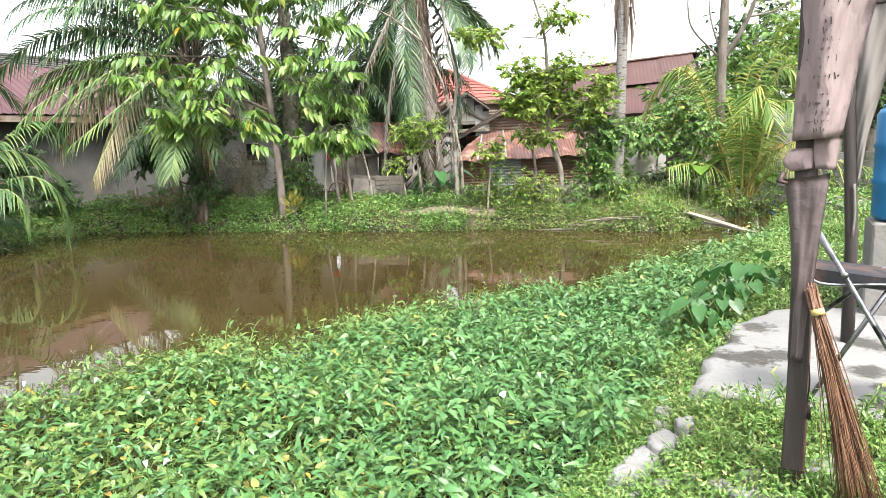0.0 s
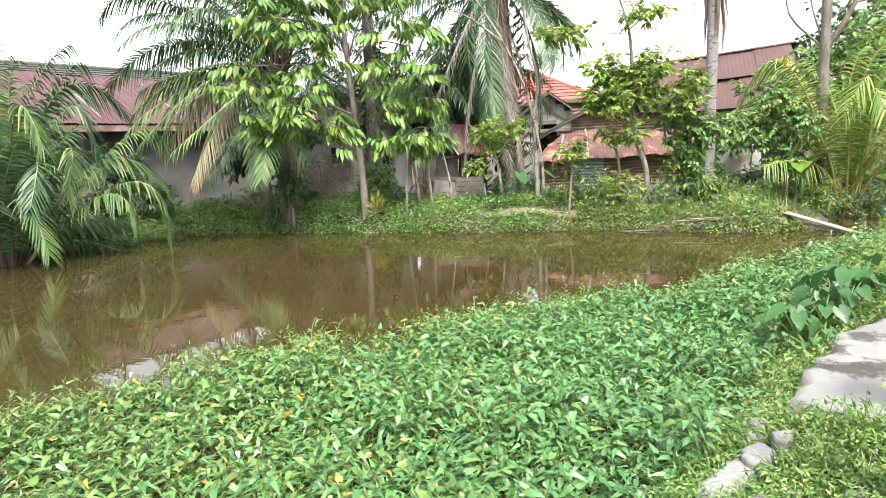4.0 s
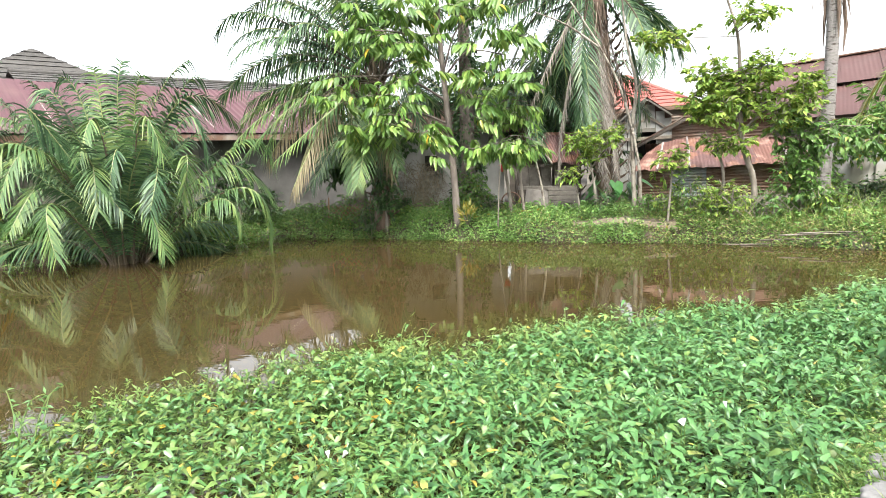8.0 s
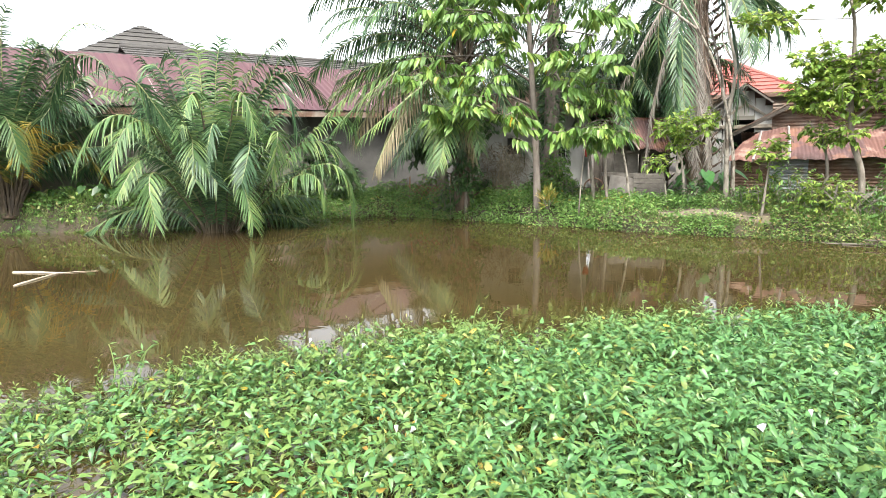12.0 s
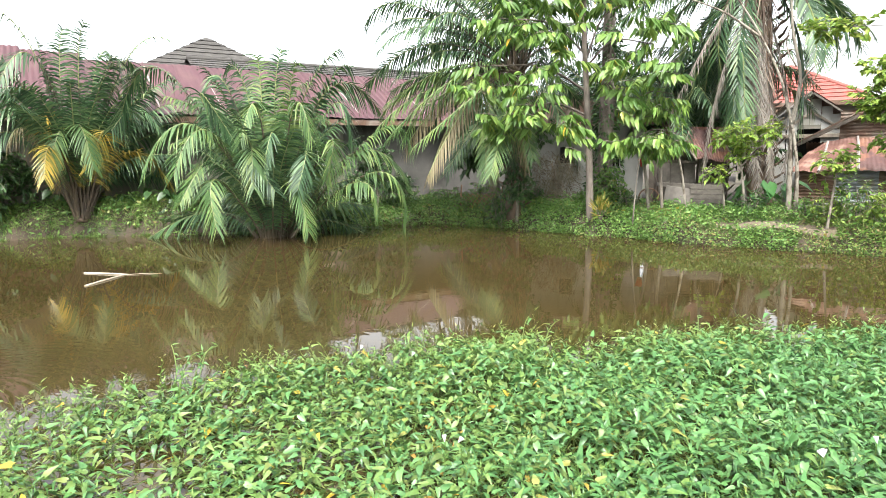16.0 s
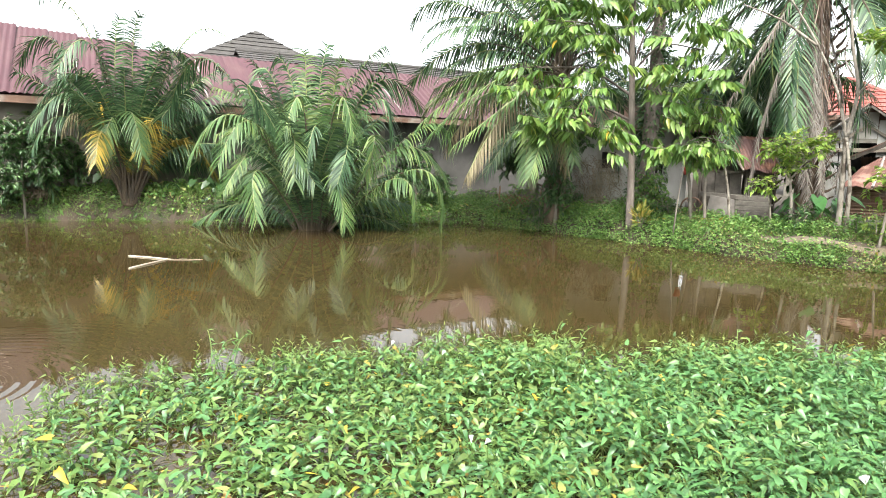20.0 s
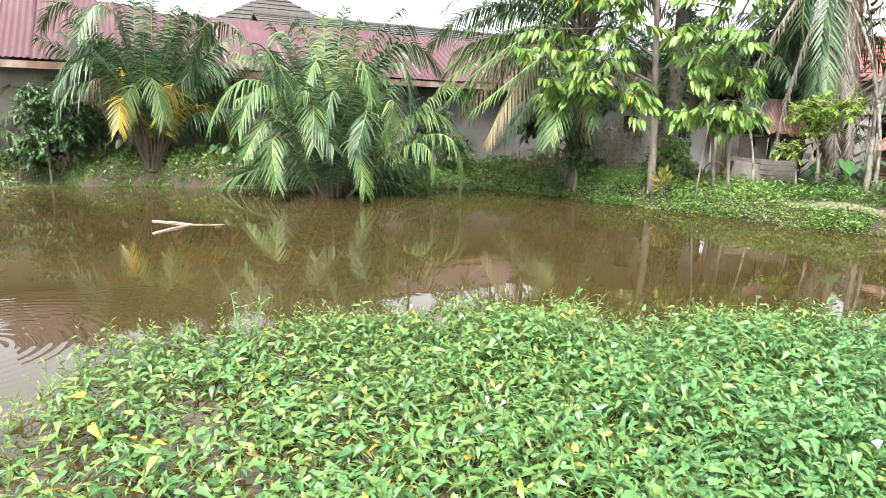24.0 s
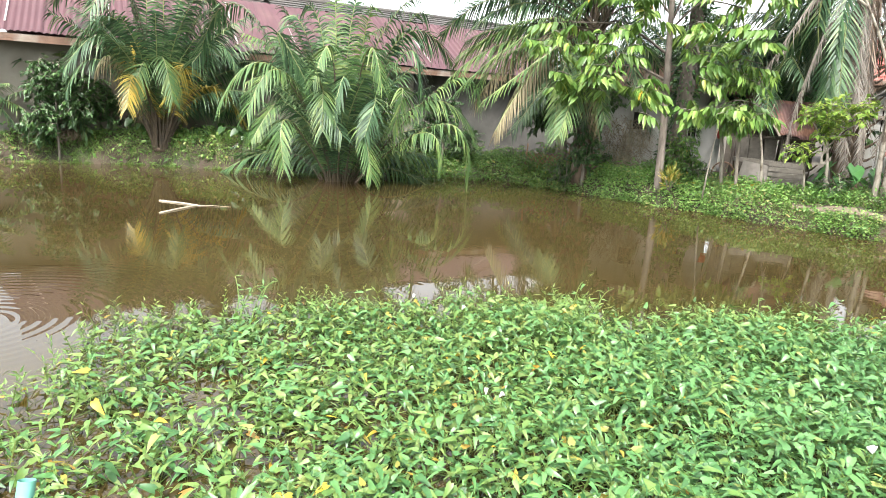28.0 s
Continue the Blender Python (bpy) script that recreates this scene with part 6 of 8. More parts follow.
# tree by the creek
tree("creek_tree", (6.9, 15.9), "tall grey tree with bare crooked limbs", ([(6.9, 15.9, 0.5), (6.83, 15.7, 1.82), (6.81, 15.58, 3.83), (6.86, 15.56, 6.5)], 0.135, 0.095),
     [([(6.85, 15.56, 3.8), (7.05, 15.47, 4.13), (7.3, 15.35, 4.68), (7.5, 15.2, 5.4)], 0.07, 0.035), ([(6.77, 15.59, 3.8), (6.54, 15.69, 4.06), (6.17, 15.84, 4.56), (6.05, 15.88, 5.6)], 0.03, 0.012), ([(7.3, 15.35, 4.68), (7.8, 15.2, 4.75), (8.4, 15.0, 5.1)], 0.03, 0.015), ([(6.75, 15.6, 4.0), (6.5, 15.6, 4.8), (6.45, 15.6, 5.6)], 0.025, 0.01)],
     [((7.9, 15.5, 5.6), (1.2, 0.9, 0.6), 70), ((6.7, 15.6, 6.3), (1.0, 0.8, 0.5), 50), ((8.4, 15.6, 4.3), (0.8, 0.7, 0.8), 70)], "lime", 0.16, 0.07, 0.3, 8, 0.5, "slim_bark")


def far_tree(place, h, rad, n, mat, label):
    x, y = place
    z = on_land(x, y)
    tree("far_tree", place, label, ([(x, y, z), (x, y, h * 0.5), (x + 0.3, y, h)], 0.25, 0.08), [([(x, y, h * 0.5), (x - rad * 0.5, y, h * 0.75)], 0.1, 0.04), ([(x, y, h * 0.55), (x + rad * 0.6, y, h * 0.8)], 0.1, 0.04)],
         [((x, y, h), (rad * 0.7, rad * 0.7, rad * 0.5), n), ((x - rad * 0.5, y, h * 0.78), (rad * 0.6, rad * 0.5, rad * 0.45), n), ((x + rad * 0.55, y, h * 0.8), (rad * 0.6, rad * 0.5, rad * 0.45), n)], mat, 0.3, 0.14, 0.5, 8, 0.5, group="far trees")


for spot, ht, rd in (((-8.8, 20.5), 3.0, 1.7), ((-6.4, 21.2), 3.6, 1.8), ((-3.0, 20.8), 3.6, 1.7), ((-1.6, 20.2), 3.0, 1.5), ((-5.0, 22.0), 4.2, 1.9)):
    far_tree(spot, ht, rd, 80, "deep", "dark leafy tree behind the yard")
far_tree((8.2, 19.8), 3.4, 1.8, 90, "broad", "bushy green tree by the creek")
far_tree((12.2, 18.0), 3.6, 2.2, 110, "deep", "dense green tree across the creek")
far_tree((13.2, 27.5), 6.4, 2.6, 90, "deep", "dark green tree beyond the creek")
far_tree((10.6, 20.5), 4.6, 2.2, 110, "broad", "leafy green tree beside the creek")
far_tree((16.0, 25.0), 6.0, 2.6, 90, "broad", "tall leafy tree in the distance")


def shrub(place, label, r, h, n, mat, leaf=0.12, width=0.05, droop=0.4, name="shrub"):
    x, y = place
    z = on_land(x, y)
    c = [((x, y, z + h * 0.55), (r, r * 0.8, h * 0.5), n)]
    tree(name, place, label, ([(x, y, z), (x + 0.03, y, z + h * 0.5), (x, y, z + h * 0.8)], 0.02, 0.008), [([(x, y, z), (x - r * 0.5, y, z + h * 0.6), (x - r * 0.6, y, z + h * 0.8)], 0.012, 0.005), ([(x, y, z), (x + r * 0.5, y, z + h * 0.6), (x + r * 0.6, y, z + h * 0.8)], 0.012, 0.005)], c, mat, leaf, width, 0.22, 8, droop, category="shrub", group="bank shrubs")


def shrubs():
    rows = [((-7.4, 16.9), 0.45, 0.5, 40, "broad"), ((-8.4, 17.2), 0.45, 0.45, 40, "broad"), ((-6.6, 16.9), 0.4, 0.7, 40, "deep"), ((-11.6, 16.6), 0.8, 1.3, 90, "deep"), ((-12.8, 15.0), 0.8, 1.2, 90, "deep"), ((1.5, 15.2), 0.4, 0.95, 40, "broad"), ((1.9, 14.95), 0.4, 0.9, 50, "lime"), ((2.35, 14.85), 0.4, 0.75, 46, "lime"), ((3.1, 14.8), 0.4, 0.9, 56, "broad"), ((1.1, 15.3), 0.3, 0.7, 30, "lime"), ((4.0, 14.6), 0.4, 0.8, 50, "broad"), ((0.6, 15.6), 0.35, 0.5, 24, "broad"), ((-0.3, 15.9), 0.35, 0.5, 26, "deep"), ((-3.4, 16.6), 0.4, 0.45, 30, "deep"), 
            ((-6.2, 17.3), 0.4, 0.7, 40, "deep"), ((-7.9, 17.5), 0.5, 0.8, 50, "broad"), ((-9.3, 17.9), 0.7, 0.5, 50, "broad"), ((-10.6, 17.4), 0.7, 0.6, 50, "broad"), ((-4.6, 17.0), 0.4, 0.45, 30, "broad"), ((4.3, 14.6), 0.5, 0.7, 44, "lime"), ((5.4, 14.9), 0.5, 0.5, 50, "broad"), ((6.0, 15.5), 0.5, 0.6, 60, "broad"),
            ((5.6, 16.4), 0.5, 0.7, 70, "deep"), ((8.8, 16.6), 0.7, 1.2, 60, "broad"), ((9.9, 15.0), 0.8, 0.9, 60, "broad"), ((-13.9, 12.8), 0.6, 0.7, 50, "deep"), ((-14.7, 11.9), 0.5, 0.6, 40, "deep"), ((-10.4, 14.6), 0.7, 0.8, 60, "deep"), ((-18.7, 10.3), 0.7, 1.1, 150, "deep"), ((-19.4, 9.2), 0.8, 1.1, 170, "deep"), ((-20.6, 8.6), 0.9, 1.5, 190, "deep"), ((-6.85, 16.45), 0.4, 1.2, 45, "deep"), ((-9.9, 16.0), 0.6, 0.7, 40, "broad"), ((7.9, 17.9), 0.7, 1.2, 50, "lime"), ((7.0, 14.9), 0.6, 0.9, 60, "broad"), ((6.6, 15.0), 0.5, 0.8, 50, "lime"), ((7.9, 15.6), 0.7, 1.1, 60, "lime"), ((9.6, 13.2), 0.7, 0.9, 60, "broad"), ((8.6, 14.3), 0.6, 0.7, 50, "lime"), ((10.8, 13.6), 0.9, 1.4, 80, "broad")]
    for place, r, h, n, mat in rows:
        shrub(place, dict(deep="dark green leafy shrub on the bank", broad="green leafy shrub on the bank", lime="yellow-green weedy shrub on the bank")[mat], r, h, n, mat)


shrubs()


def dry_twigs():
    """Tangle of dry stems hanging against the far wall."""
    p = thing("dry_brush", (-6.4, 18.05, on_land(-6.4, 18.05)), "tangle of dry grey twigs against the wall", "brush", kind="stuff")
    n = 800
    A = np.stack([rng.uniform(-0.2, 1.3, n), rng.uniform(-0.3, 0.15, n), rng.uniform(0.0, 1.5, n)], -1)
    part("twigs", strips(A, random_dirs(n, 0.6), random_dirs(n), rng.uniform(0.3, 0.8, n), 0.016, rng.uniform(0.4, 1.3, n), 3), MAT["twig_leaf"], p)


dry_twigs()


# ---- low growth ----
def inside(poly, x, y):
    r = np.zeros(x.shape, bool)
    for (ax, ay), (bx, by) in zip(poly, poly[1:] + poly[:1]):
        r ^= ((ay > y) != (by > y)) & (x < (bx - ax) * (y - ay) / (by - ay + 1e-12) + ax)
    return r


SPINACH = [(-4.1, 1.0), (-4.45, 1.75), (-4.85, 2.15), (-5.0, 2.6), (-5.0, 3.0), (-4.55, 3.75), (-3.95, 4.45), (-3.2, 4.85), (-2.75, 5.55), (-2.25, 5.95), (-1.75, 5.5), (-1.2, 6.2), (-0.72, 6.75), (0.0, 7.05), (0.7, 7.4), (1.5, 7.6), (2.25, 8.15), (3.3, 9.25), (4.2, 9.8), (5.4, 11.0), (5.3, 9.8), (4.2, 8.4), (3.2, 6.9), (2.5, 5.7), (1.75, 4.75), (1.1, 3.75), (0.55, 2.9), (0.1, 2.1), (-0.6, 1.35), (-2.0, 0.6), (-3.6, 0.1)]


ARROW = np.array([[0, 0, 0], [-0.10, -0.30, 0.02], [0.16, -0.48, 0.09], [0.22, 0, 0], [0.16, 0.48, 0.09], [-0.10, 0.30, 0.02], [0.6, -0.27, 0.05], [0.6, 0, 0], [0.6, 0.27, 0.05], [1, 0, 0]])
ARROW_FACES = np.array([[0, 1, 2], [0, 2, 3], [0, 3, 4], [0, 4, 5], [2, 6, 7], [2, 7, 3], [3, 7, 8], [3, 8, 4], [6, 9, 7], [7, 9, 8]])


def edge_gap(poly, x, y):
    """Distance to a polygon's outline."""
    p, best = np.stack([x, y], -1), np.full(x.shape, 1e9)
    for (ax, ay), (bx, by) in zip(poly, poly[1:] + poly[:1]):
        a, d = np.array([ax, ay]), np.array([bx - ax, by - ay])
        k = np.clip(((p - a) @ d) / (d @ d), 0, 1)
        best = np.minimum(best, np.linalg.norm(p - a - k[..., None] * d, axis=-1))
    return best


def spinach_bed():
    """Floating water spinach: leaning hollow stems with arrow-shaped leaves, thinner towards the open water."""
    step = 0.072
    X, Y = np.meshgrid(np.arange(-5.6, 5.6, step), np.arange(0.0, 11.2, step), indexing="ij")
    X, Y = X.ravel() + rng.uniform(-step, step, X.size) * 0.6, Y.ravel() + rng.uniform(-step, step, Y.size) * 0.6
    wob = 0.12 * np.sin(3.7 * X + 1) + 0.1 * np.sin(5.1 * Y)
    ok = inside(SPINACH, X + wob, Y + wob)
    thin = np.clip((-0.7 - X) / 2.0, 0, 1) * np.clip((5.0 - Y) / 1.6, 0, 1)
    holes = 0.5 + 0.5 * np.sin(4.9 * X + 2.3 * Y) * np.sin(4.1 * Y - 3.1 * X + 0.7)
    bare = np.clip((-1.7 - X) / 1.4, 0, 1) * np.clip((3.2 - Y) / 1.0, 0, 1)
    ok &= rng.random(X.size) > thin * (0.16 + 0.34 * holes) + 0.26 * bare
    X, Y, thin = X[ok], Y[ok], thin[ok]
    n = len(X)
    edge = np.clip(1 - edge_gap(SPINACH, X, Y) / 0.5, 0, 1) * (Y > 0.45 * X + 4.2 - 2.0 * (X < -3))
    base = np.maximum(land(X, Y), -0.02)
    mound = 0.72 + 0.28 * np.sin(3.3 * X + 1.1 * Y) * np.sin(2.7 * Y - 1.9 * X + 0.4) + 0.14 * np.sin(7.1 * X) * np.sin(6.3 * Y)
    H = rng.uniform(0.2, 0.38, n) * mound * (1 - 0.5 * thin)
    H *= np.where(rng.random(n) < 0.05 + 0.12 * edge, 1.55, 1.0)
    az = rng.uniform(0, 2 * np.pi, n)
    lean = rng.uniform(0.1, 0.8, n)
    tip = np.stack([X + lean * H * np.cos(az), Y + lean * H * np.sin(az), base + H], -1)
    root = np.stack([X, Y, base - 0.03], -1)
    P, D, N, L, Q, K = [], [], [], [], [], []
    for k in range(11):
        u = np.minimum(0.42 + 0.58 * k / 8, 1.0) + rng.normal(0, 0.05, n)
        a = az + k * 2.4 + rng.normal(0, 0.5, n)
        stalk = (rng.uniform(0.03, 0.085, n) if k < 8 else rng.uniform(0.005, 0.02, n))[:, None]
        out = np.stack([np.cos(a), np.sin(a), rng.uniform(0.3, 1.1, n)], -1)
        Q.append(root + (tip - root) * u[:, None])
        P.append(Q[-1] + out * stalk)
        D.append(out * [1, 1, 0] + np.stack([np.zeros(n), np.zeros(n), rng.normal(-0.1 if k < 8 else 1.0, 0.4, n)], -1))
        N.append(np.stack([rng.normal(0, 0.4, n), rng.normal(0, 0.4, n), np.ones(n)], -1))
        L.append(rng.uniform(0.055, 0.105, n) if k < 8 else rng.uniform(0.03, 0.055, n))
        K.append(np.full(n, k))
    P, D, N, L, Q, K = (np.concatenate(k) for k in (P, D, N, L, Q, K))
    thin, edge = np.tile(thin, 11), np.tile(edge, 11)
    live = rng.random(len(L)) > np.where(K < 8, 0.28 + 0.15 * thin + 0.4 * edge, 0.15)
    P, D, N, L, Q, K, thin, edge = (k[live] for k in (P, D, N, L, Q, K, thin, edge))
    m = len(L)
    young = K >= 8
    pale = np.clip((0.1 - P[:, 0]) / 2.4, 0, 1)
    wide = np.where(young, rng.uniform(0.2, 0.3, m), rng.uniform(0.32, 0.54, m))
    old = np.where(rng.random(m) < 0.010 + 0.13 * pale + 0.05 * edge, 2, 0)
    old[(old == 0) & (rng.random(m) < np.where(young, 0.26 + 0.45 * edge + 0.3 * pale, 0.04 + 0.35 * edge + 0.42 * pale))] = 3
    ripe = rng.random(m) < 0.0005 + 0.008 * pale + 0.007 * edge
    old[ripe & ~young] = 4
    L = np.where(ripe, L * 1.15, L)
    S = unit(np.cross(unit(D), N))
    U = np.cross(S, unit(D))
    bend = rng.uniform(0.05, 0.5, m)
    ta, tb, tz = ARROW.T
    drop = tz[None] * (L * wide)[:, None] * 1.5 - bend[:, None] * L[:, None] * np.clip(ta, 0, 1)[None] ** 2
    V = P[:, None] + (ta[None] * L[:, None])[..., None] * unit(D)[:, None] + (tb[None] * (L * wide)[:, None])[..., None] * S[:, None] + drop[..., None] * U[:, None]
    blades = V.reshape(-1, 3), (ARROW_FACES[None] + (np.arange(m) * 10)[:, None, None]).reshape(-1, 3)
    stems = strips(root, tip - root, np.stack([np.cos(az + 1.6), np.sin(az + 1.6), 0 * az], -1), np.linalg.norm(tip - root, axis=1), 0.013, 0.0, 2)
    go = P - Q
    stalks = strips(Q, go, np.cross(go, [0.3, 0.2, 1.0]), np.linalg.norm(go, axis=1) * 1.1, 0.0075, 0.0, 1)
    # long runners that creep between the shoots
    r = rng.random(n) < 0.12 + 0.35 * thin[:1].mean()
    k = int(r.sum())
    run = strips(root[r] + [0, 0, 0.05], np.stack([np.cos(az[r]), np.sin(az[r]), rng.uniform(0.05, 0.5, k)], -1), np.stack([-np.sin(az[r]), np.cos(az[r]), 0.4 + 0 * az[r]], -1), rng.uniform(0.25, 0.55, k), 0.010, 0.3, 4)
    stems = join(stems, stalks, run)
    V, F = join(blades, stems)
    ob = part("water_spinach", (V, F), [MAT["spinach"], MAT["stem"], MAT["spinach_old"], MAT["spinach_tip"], MAT["spinach_ripe"]], slots=np.concatenate([np.repeat(old, 10), np.ones(len(stems[1]), int)]), smooth=True)
    tagged(ob, "dense bed of green water spinach floating on the pond", "water plant", kind="stuff")


MAT["spinach_ripe"] = foliage("yellow_spinach_leaf", [(0.0, (0.50, 0.42, 0.06)), (0.6, (0.85, 0.62, 0.06)), (1.0, (0.62, 0.36, 0.05))], 0.5, 0.3, 0.1)
MAT["stem"] = foliage("spinach_stem", [(0.0, (0.11, 0.22, 0.05)), (0.7, (0.20, 0.33, 0.08)), (1.0, (0.30, 0.34, 0.10))], 0.4, 0.2)
spinach_bed()


def spinach_sprigs():
    """Pale upright shoots with small paired leaves along the outer edge of the bed."""
    n = 5200
    x, y = rng.uniform(-5.6, 5.4, n), rng.uniform(1.0, 11.0, n)
    ok = inside(SPINACH, x, y) & (y > 0.45 * x + 3.9 - 2.2 * (x < -3))
    g = edge_gap(SPINACH, x, y)
    ok &= (g < 0.7) & (rng.random(n) < np.clip(1 - g / 0.7, 0.12, 1)) & (0.5 + 0.5 * np.sin(5.3 * x) * np.sin(4.1 * y + x) > 0.3 * rng.random(n))
    x, y = x[ok], y[ok]
    n = len(x)
    az, h = rng.uniform(0, 2 * np.pi, n), rng.uniform(0.16, 0.34, n)
    root = np.stack([x, y, np.zeros(n)], -1)
    top = root + np.stack([0.3 * h * np.cos(az), 0.3 * h * np.sin(az), h], -1)
    stems = strips(root, top - root, np.stack([np.cos(az + 1.6), np.sin(az + 1.6), 0 * az], -1), np.linalg.norm(top - root, axis=1) * 1.04, 0.011, 0.0, 3)
    P, D = [], []
    for k in range(9):
        u = (0.45 + 0.55 * k / 8)
        a = az + k * 2.3 + rng.normal(0, 0.4, n)
        P.append(root + (top - root) * u)
        D.append(np.stack([np.cos(a), np.sin(a), rng.uniform(0.2, 0.9, n) + 0.1 * k], -1))
    m = 9 * n
    blade = leaves(np.concatenate(P), np.concatenate(D), random_dirs(m, 2.0), rng.uniform(0.03, 0.075, m), rng.uniform(0.012, 0.024, m), 0.3)
    V, F = join(blade, stems)
    tagged(part("spinach_sprigs", (V, F), [MAT["spinach_tip"], MAT["stem"]], slots=np.concatenate([np.zeros(len(blade[1]), int), np.ones(len(stems[1]), int)])), "pale upright spinach shoots at the edge of the bed", "water plant", kind="stuff")


spinach_sprigs()


def off_slab(x, y):
    main = [(1.40, 3.5), (2.44, 4.89), (2.87, 5.09), (3.7, 4.98), (4.6, 4.4), (4.0, 3.0), (3.0, 2.75), (2.18, 2.97), (1.78, 3.08)]
    strip = [(0.74, 2.77), (0.94, 3.02), (1.14, 3.17), (1.22, 3.22), (1.28, 3.2), (1.16, 3.02), (1.0, 2.9), (0.88, 2.78)]
    return ~(inside(main, x, y) | inside(strip, x, y))


def off_path(x, y):
    return np.abs(y - (15.12 - 0.22 * (x - 0.2))) > np.where((x > -1.2) & (x < 1.2), 0.17, 0.0)


def ground_cover(name, label, box4, per_m2, mat, leaf, width, gap, height, category="ground cover", up=1.2, keep=None):
    """Creeping leaves over the bank within a stretch of the plan."""
    x0, x1, y0, y1 = box4
    n = int((x1 - x0) * (y1 - y0) * per_m2)
    x, y = rng.uniform(x0, x1, n), rng.uniform(y0, y1, n)
    g = pond_gap(x, y)
    patch = 0.5 + 0.5 * np.sin(1.9 * x + 0.7) * np.sin(2.3 * y + 1.1 * x)
    ok = (g > gap[0]) & (g < gap[1]) & (rng.random(n) < 0.45 + 0.55 * patch)
    if keep is not None:
        ok &= keep(x, y)
    x, y = x[ok], y[ok]
    n = len(x)
    z = np.maximum(land(x, y), 0.0) + rng.random(n) ** 1.5 * height
    P = np.stack([x, y, z], -1)
    D = random_dirs(n) * [1, 1, 0.6]
    ob = part(name, leaves(P, D, random_dirs(n, up * 2), leaf * rng.uniform(0.6, 1.3, n), width * rng.uniform(0.7, 1.3, n), 0.2), MAT[mat])
    return tagged(ob, label, category, kind="stuff")


def grass_patch(name, label, box4, per_m2, h, gap=(-0.05, 9), mat="grass", keep=None, width=0.009):
    x0, x1, y0, y1 = box4
    n = int((x1 - x0) * (y1 - y0) * per_m2)
    x, y = rng.uniform(x0, x1, n), rng.uniform(y0, y1, n)
    g = pond_gap(x, y)
    patch = 0.5 + 0.5 * np.sin(2.7 * x + 0.9) * np.sin(2.9 * y + 1.7 * x)
    ok = (g > gap[0]) & (g < gap[1]) & (rng.random(n) < 0.35 + 0.65 * patch)
    if keep is not None:
        ok &= keep(x, y)
    x, y = x[ok], y[ok]
    n = len(x)
    A = np.stack([x, y, np.maximum(land(x, y), 0) - 0.01], -1)
    ob = part(name, strips(A, random_dirs(n, 1.5) * [1, 1, 1.0], random_dirs(n), h * rng.uniform(0.4, 1.3, n), width, rng.uniform(0.1, 0.8, n), 3), MAT[mat])
    return tagged(ob, label, "grass", kind="stuff")


def tufted(x, y):
    m = 0.5 + 0.3 * np.sin(6.1 * x + 2.2 * y) * np.sin(5.3 * y - 1.7 * x + 0.6) + 0.3 * np.sin(11.3 * x + 0.5) * np.sin(10.1 * y + 3.0 * x)
    return off_path(x, y) & (rng.random(len(x)) < 0.12 + 1.1 * m)


ground_cover("bank_creeper", "bright green creeper covering the far bank", (-11.5, 0.5, 12.5, 18.5), 4000, "cover", 0.062, 0.047, (-0.2, 1.3), 0.24, keep=tufted)
ground_cover("bank_creeper", "patchy low creeper on the far bank", (0.5, 5.5, 12.5, 16.0), 2800, "cover_dry", 0.065, 0.04, (-0.2, 1.2), 0.19, keep=tufted)
ground_cover("bank_herbs", "broad-leaved herbs standing among the creeper", (-9.5, 5.0, 13.0, 17.8), 210, "broad", 0.15, 0.055, (0.15, 1.7), 0.34, keep=tufted, up=0.5)
ground_cover("bank_creeper", "dark green creeper under the palms", (-24.0, -8.5, 6.5, 18.0), 260, "cover", 0.09, 0.055, (0.2, 2.6), 0.18)
ground_cover("yard_weeds", "low weeds before the houses", (-10.0, 8.0, 14.5, 19.5), 260, "cover", 0.10, 0.055, (1.2, 5.0), 0.12)
ground_cover("bank_weeds", "weeds along the near bank", (2.2, 6.5, 5.2, 12.0), 600, "cover", 0.06, 0.024, (-0.1, 1.0), 0.16, keep=off_slab)
grass_patch("bank_grass", "rough yellow-green grass on the far bank", (-1.5, 6.0, 12.5, 16.0), 900, 0.26, (-0.1, 1.3), width=0.011, keep=off_path)
grass_patch("bank_grass", "rough grass along the left bank", (-24.0, -9.5, 6.0, 16.5), 1700, 0.24, (-0.15, 1.3), "grass", width=0.016)
ground_cover("bank_herbs", "low broad-leaved herbs along the left bank", (-24.0, -9.5, 6.0, 17.0), 150, "cover", 0.16, 0.085, (-0.1, 1.5), 0.3, keep=tufted, up=0.5)
ground_cover("creekside_weeds", "rank weeds beside the creek mouth", (6.0, 16.5, 8.0, 20.0), 300, "cover", 0.10, 0.05, (0.0, 7.0), 0.35, keep=off_slab)
grass_patch("creekside_grass", "tall rough grass beside the creek mouth", (4.5, 14.0, 7.0, 16.0), 420, 0.34, (0.0, 6.0), width=0.011, keep=off_slab)
grass_patch("dry_grass", "dry tan grass among the weeds of the far bank", (-3.0, 6.0, 13.0, 17.0), 420, 0.34, (0.0, 2.2), "twig_leaf", keep=off_path, width=0.010)
grass_patch("tall_grass", "yellow-green grass tufts before the shed", (0.8, 5.5, 13.2, 16.6), 480, 0.75, (0.3, 2.6), "bank_grass", keep=off_path, width=0.012)


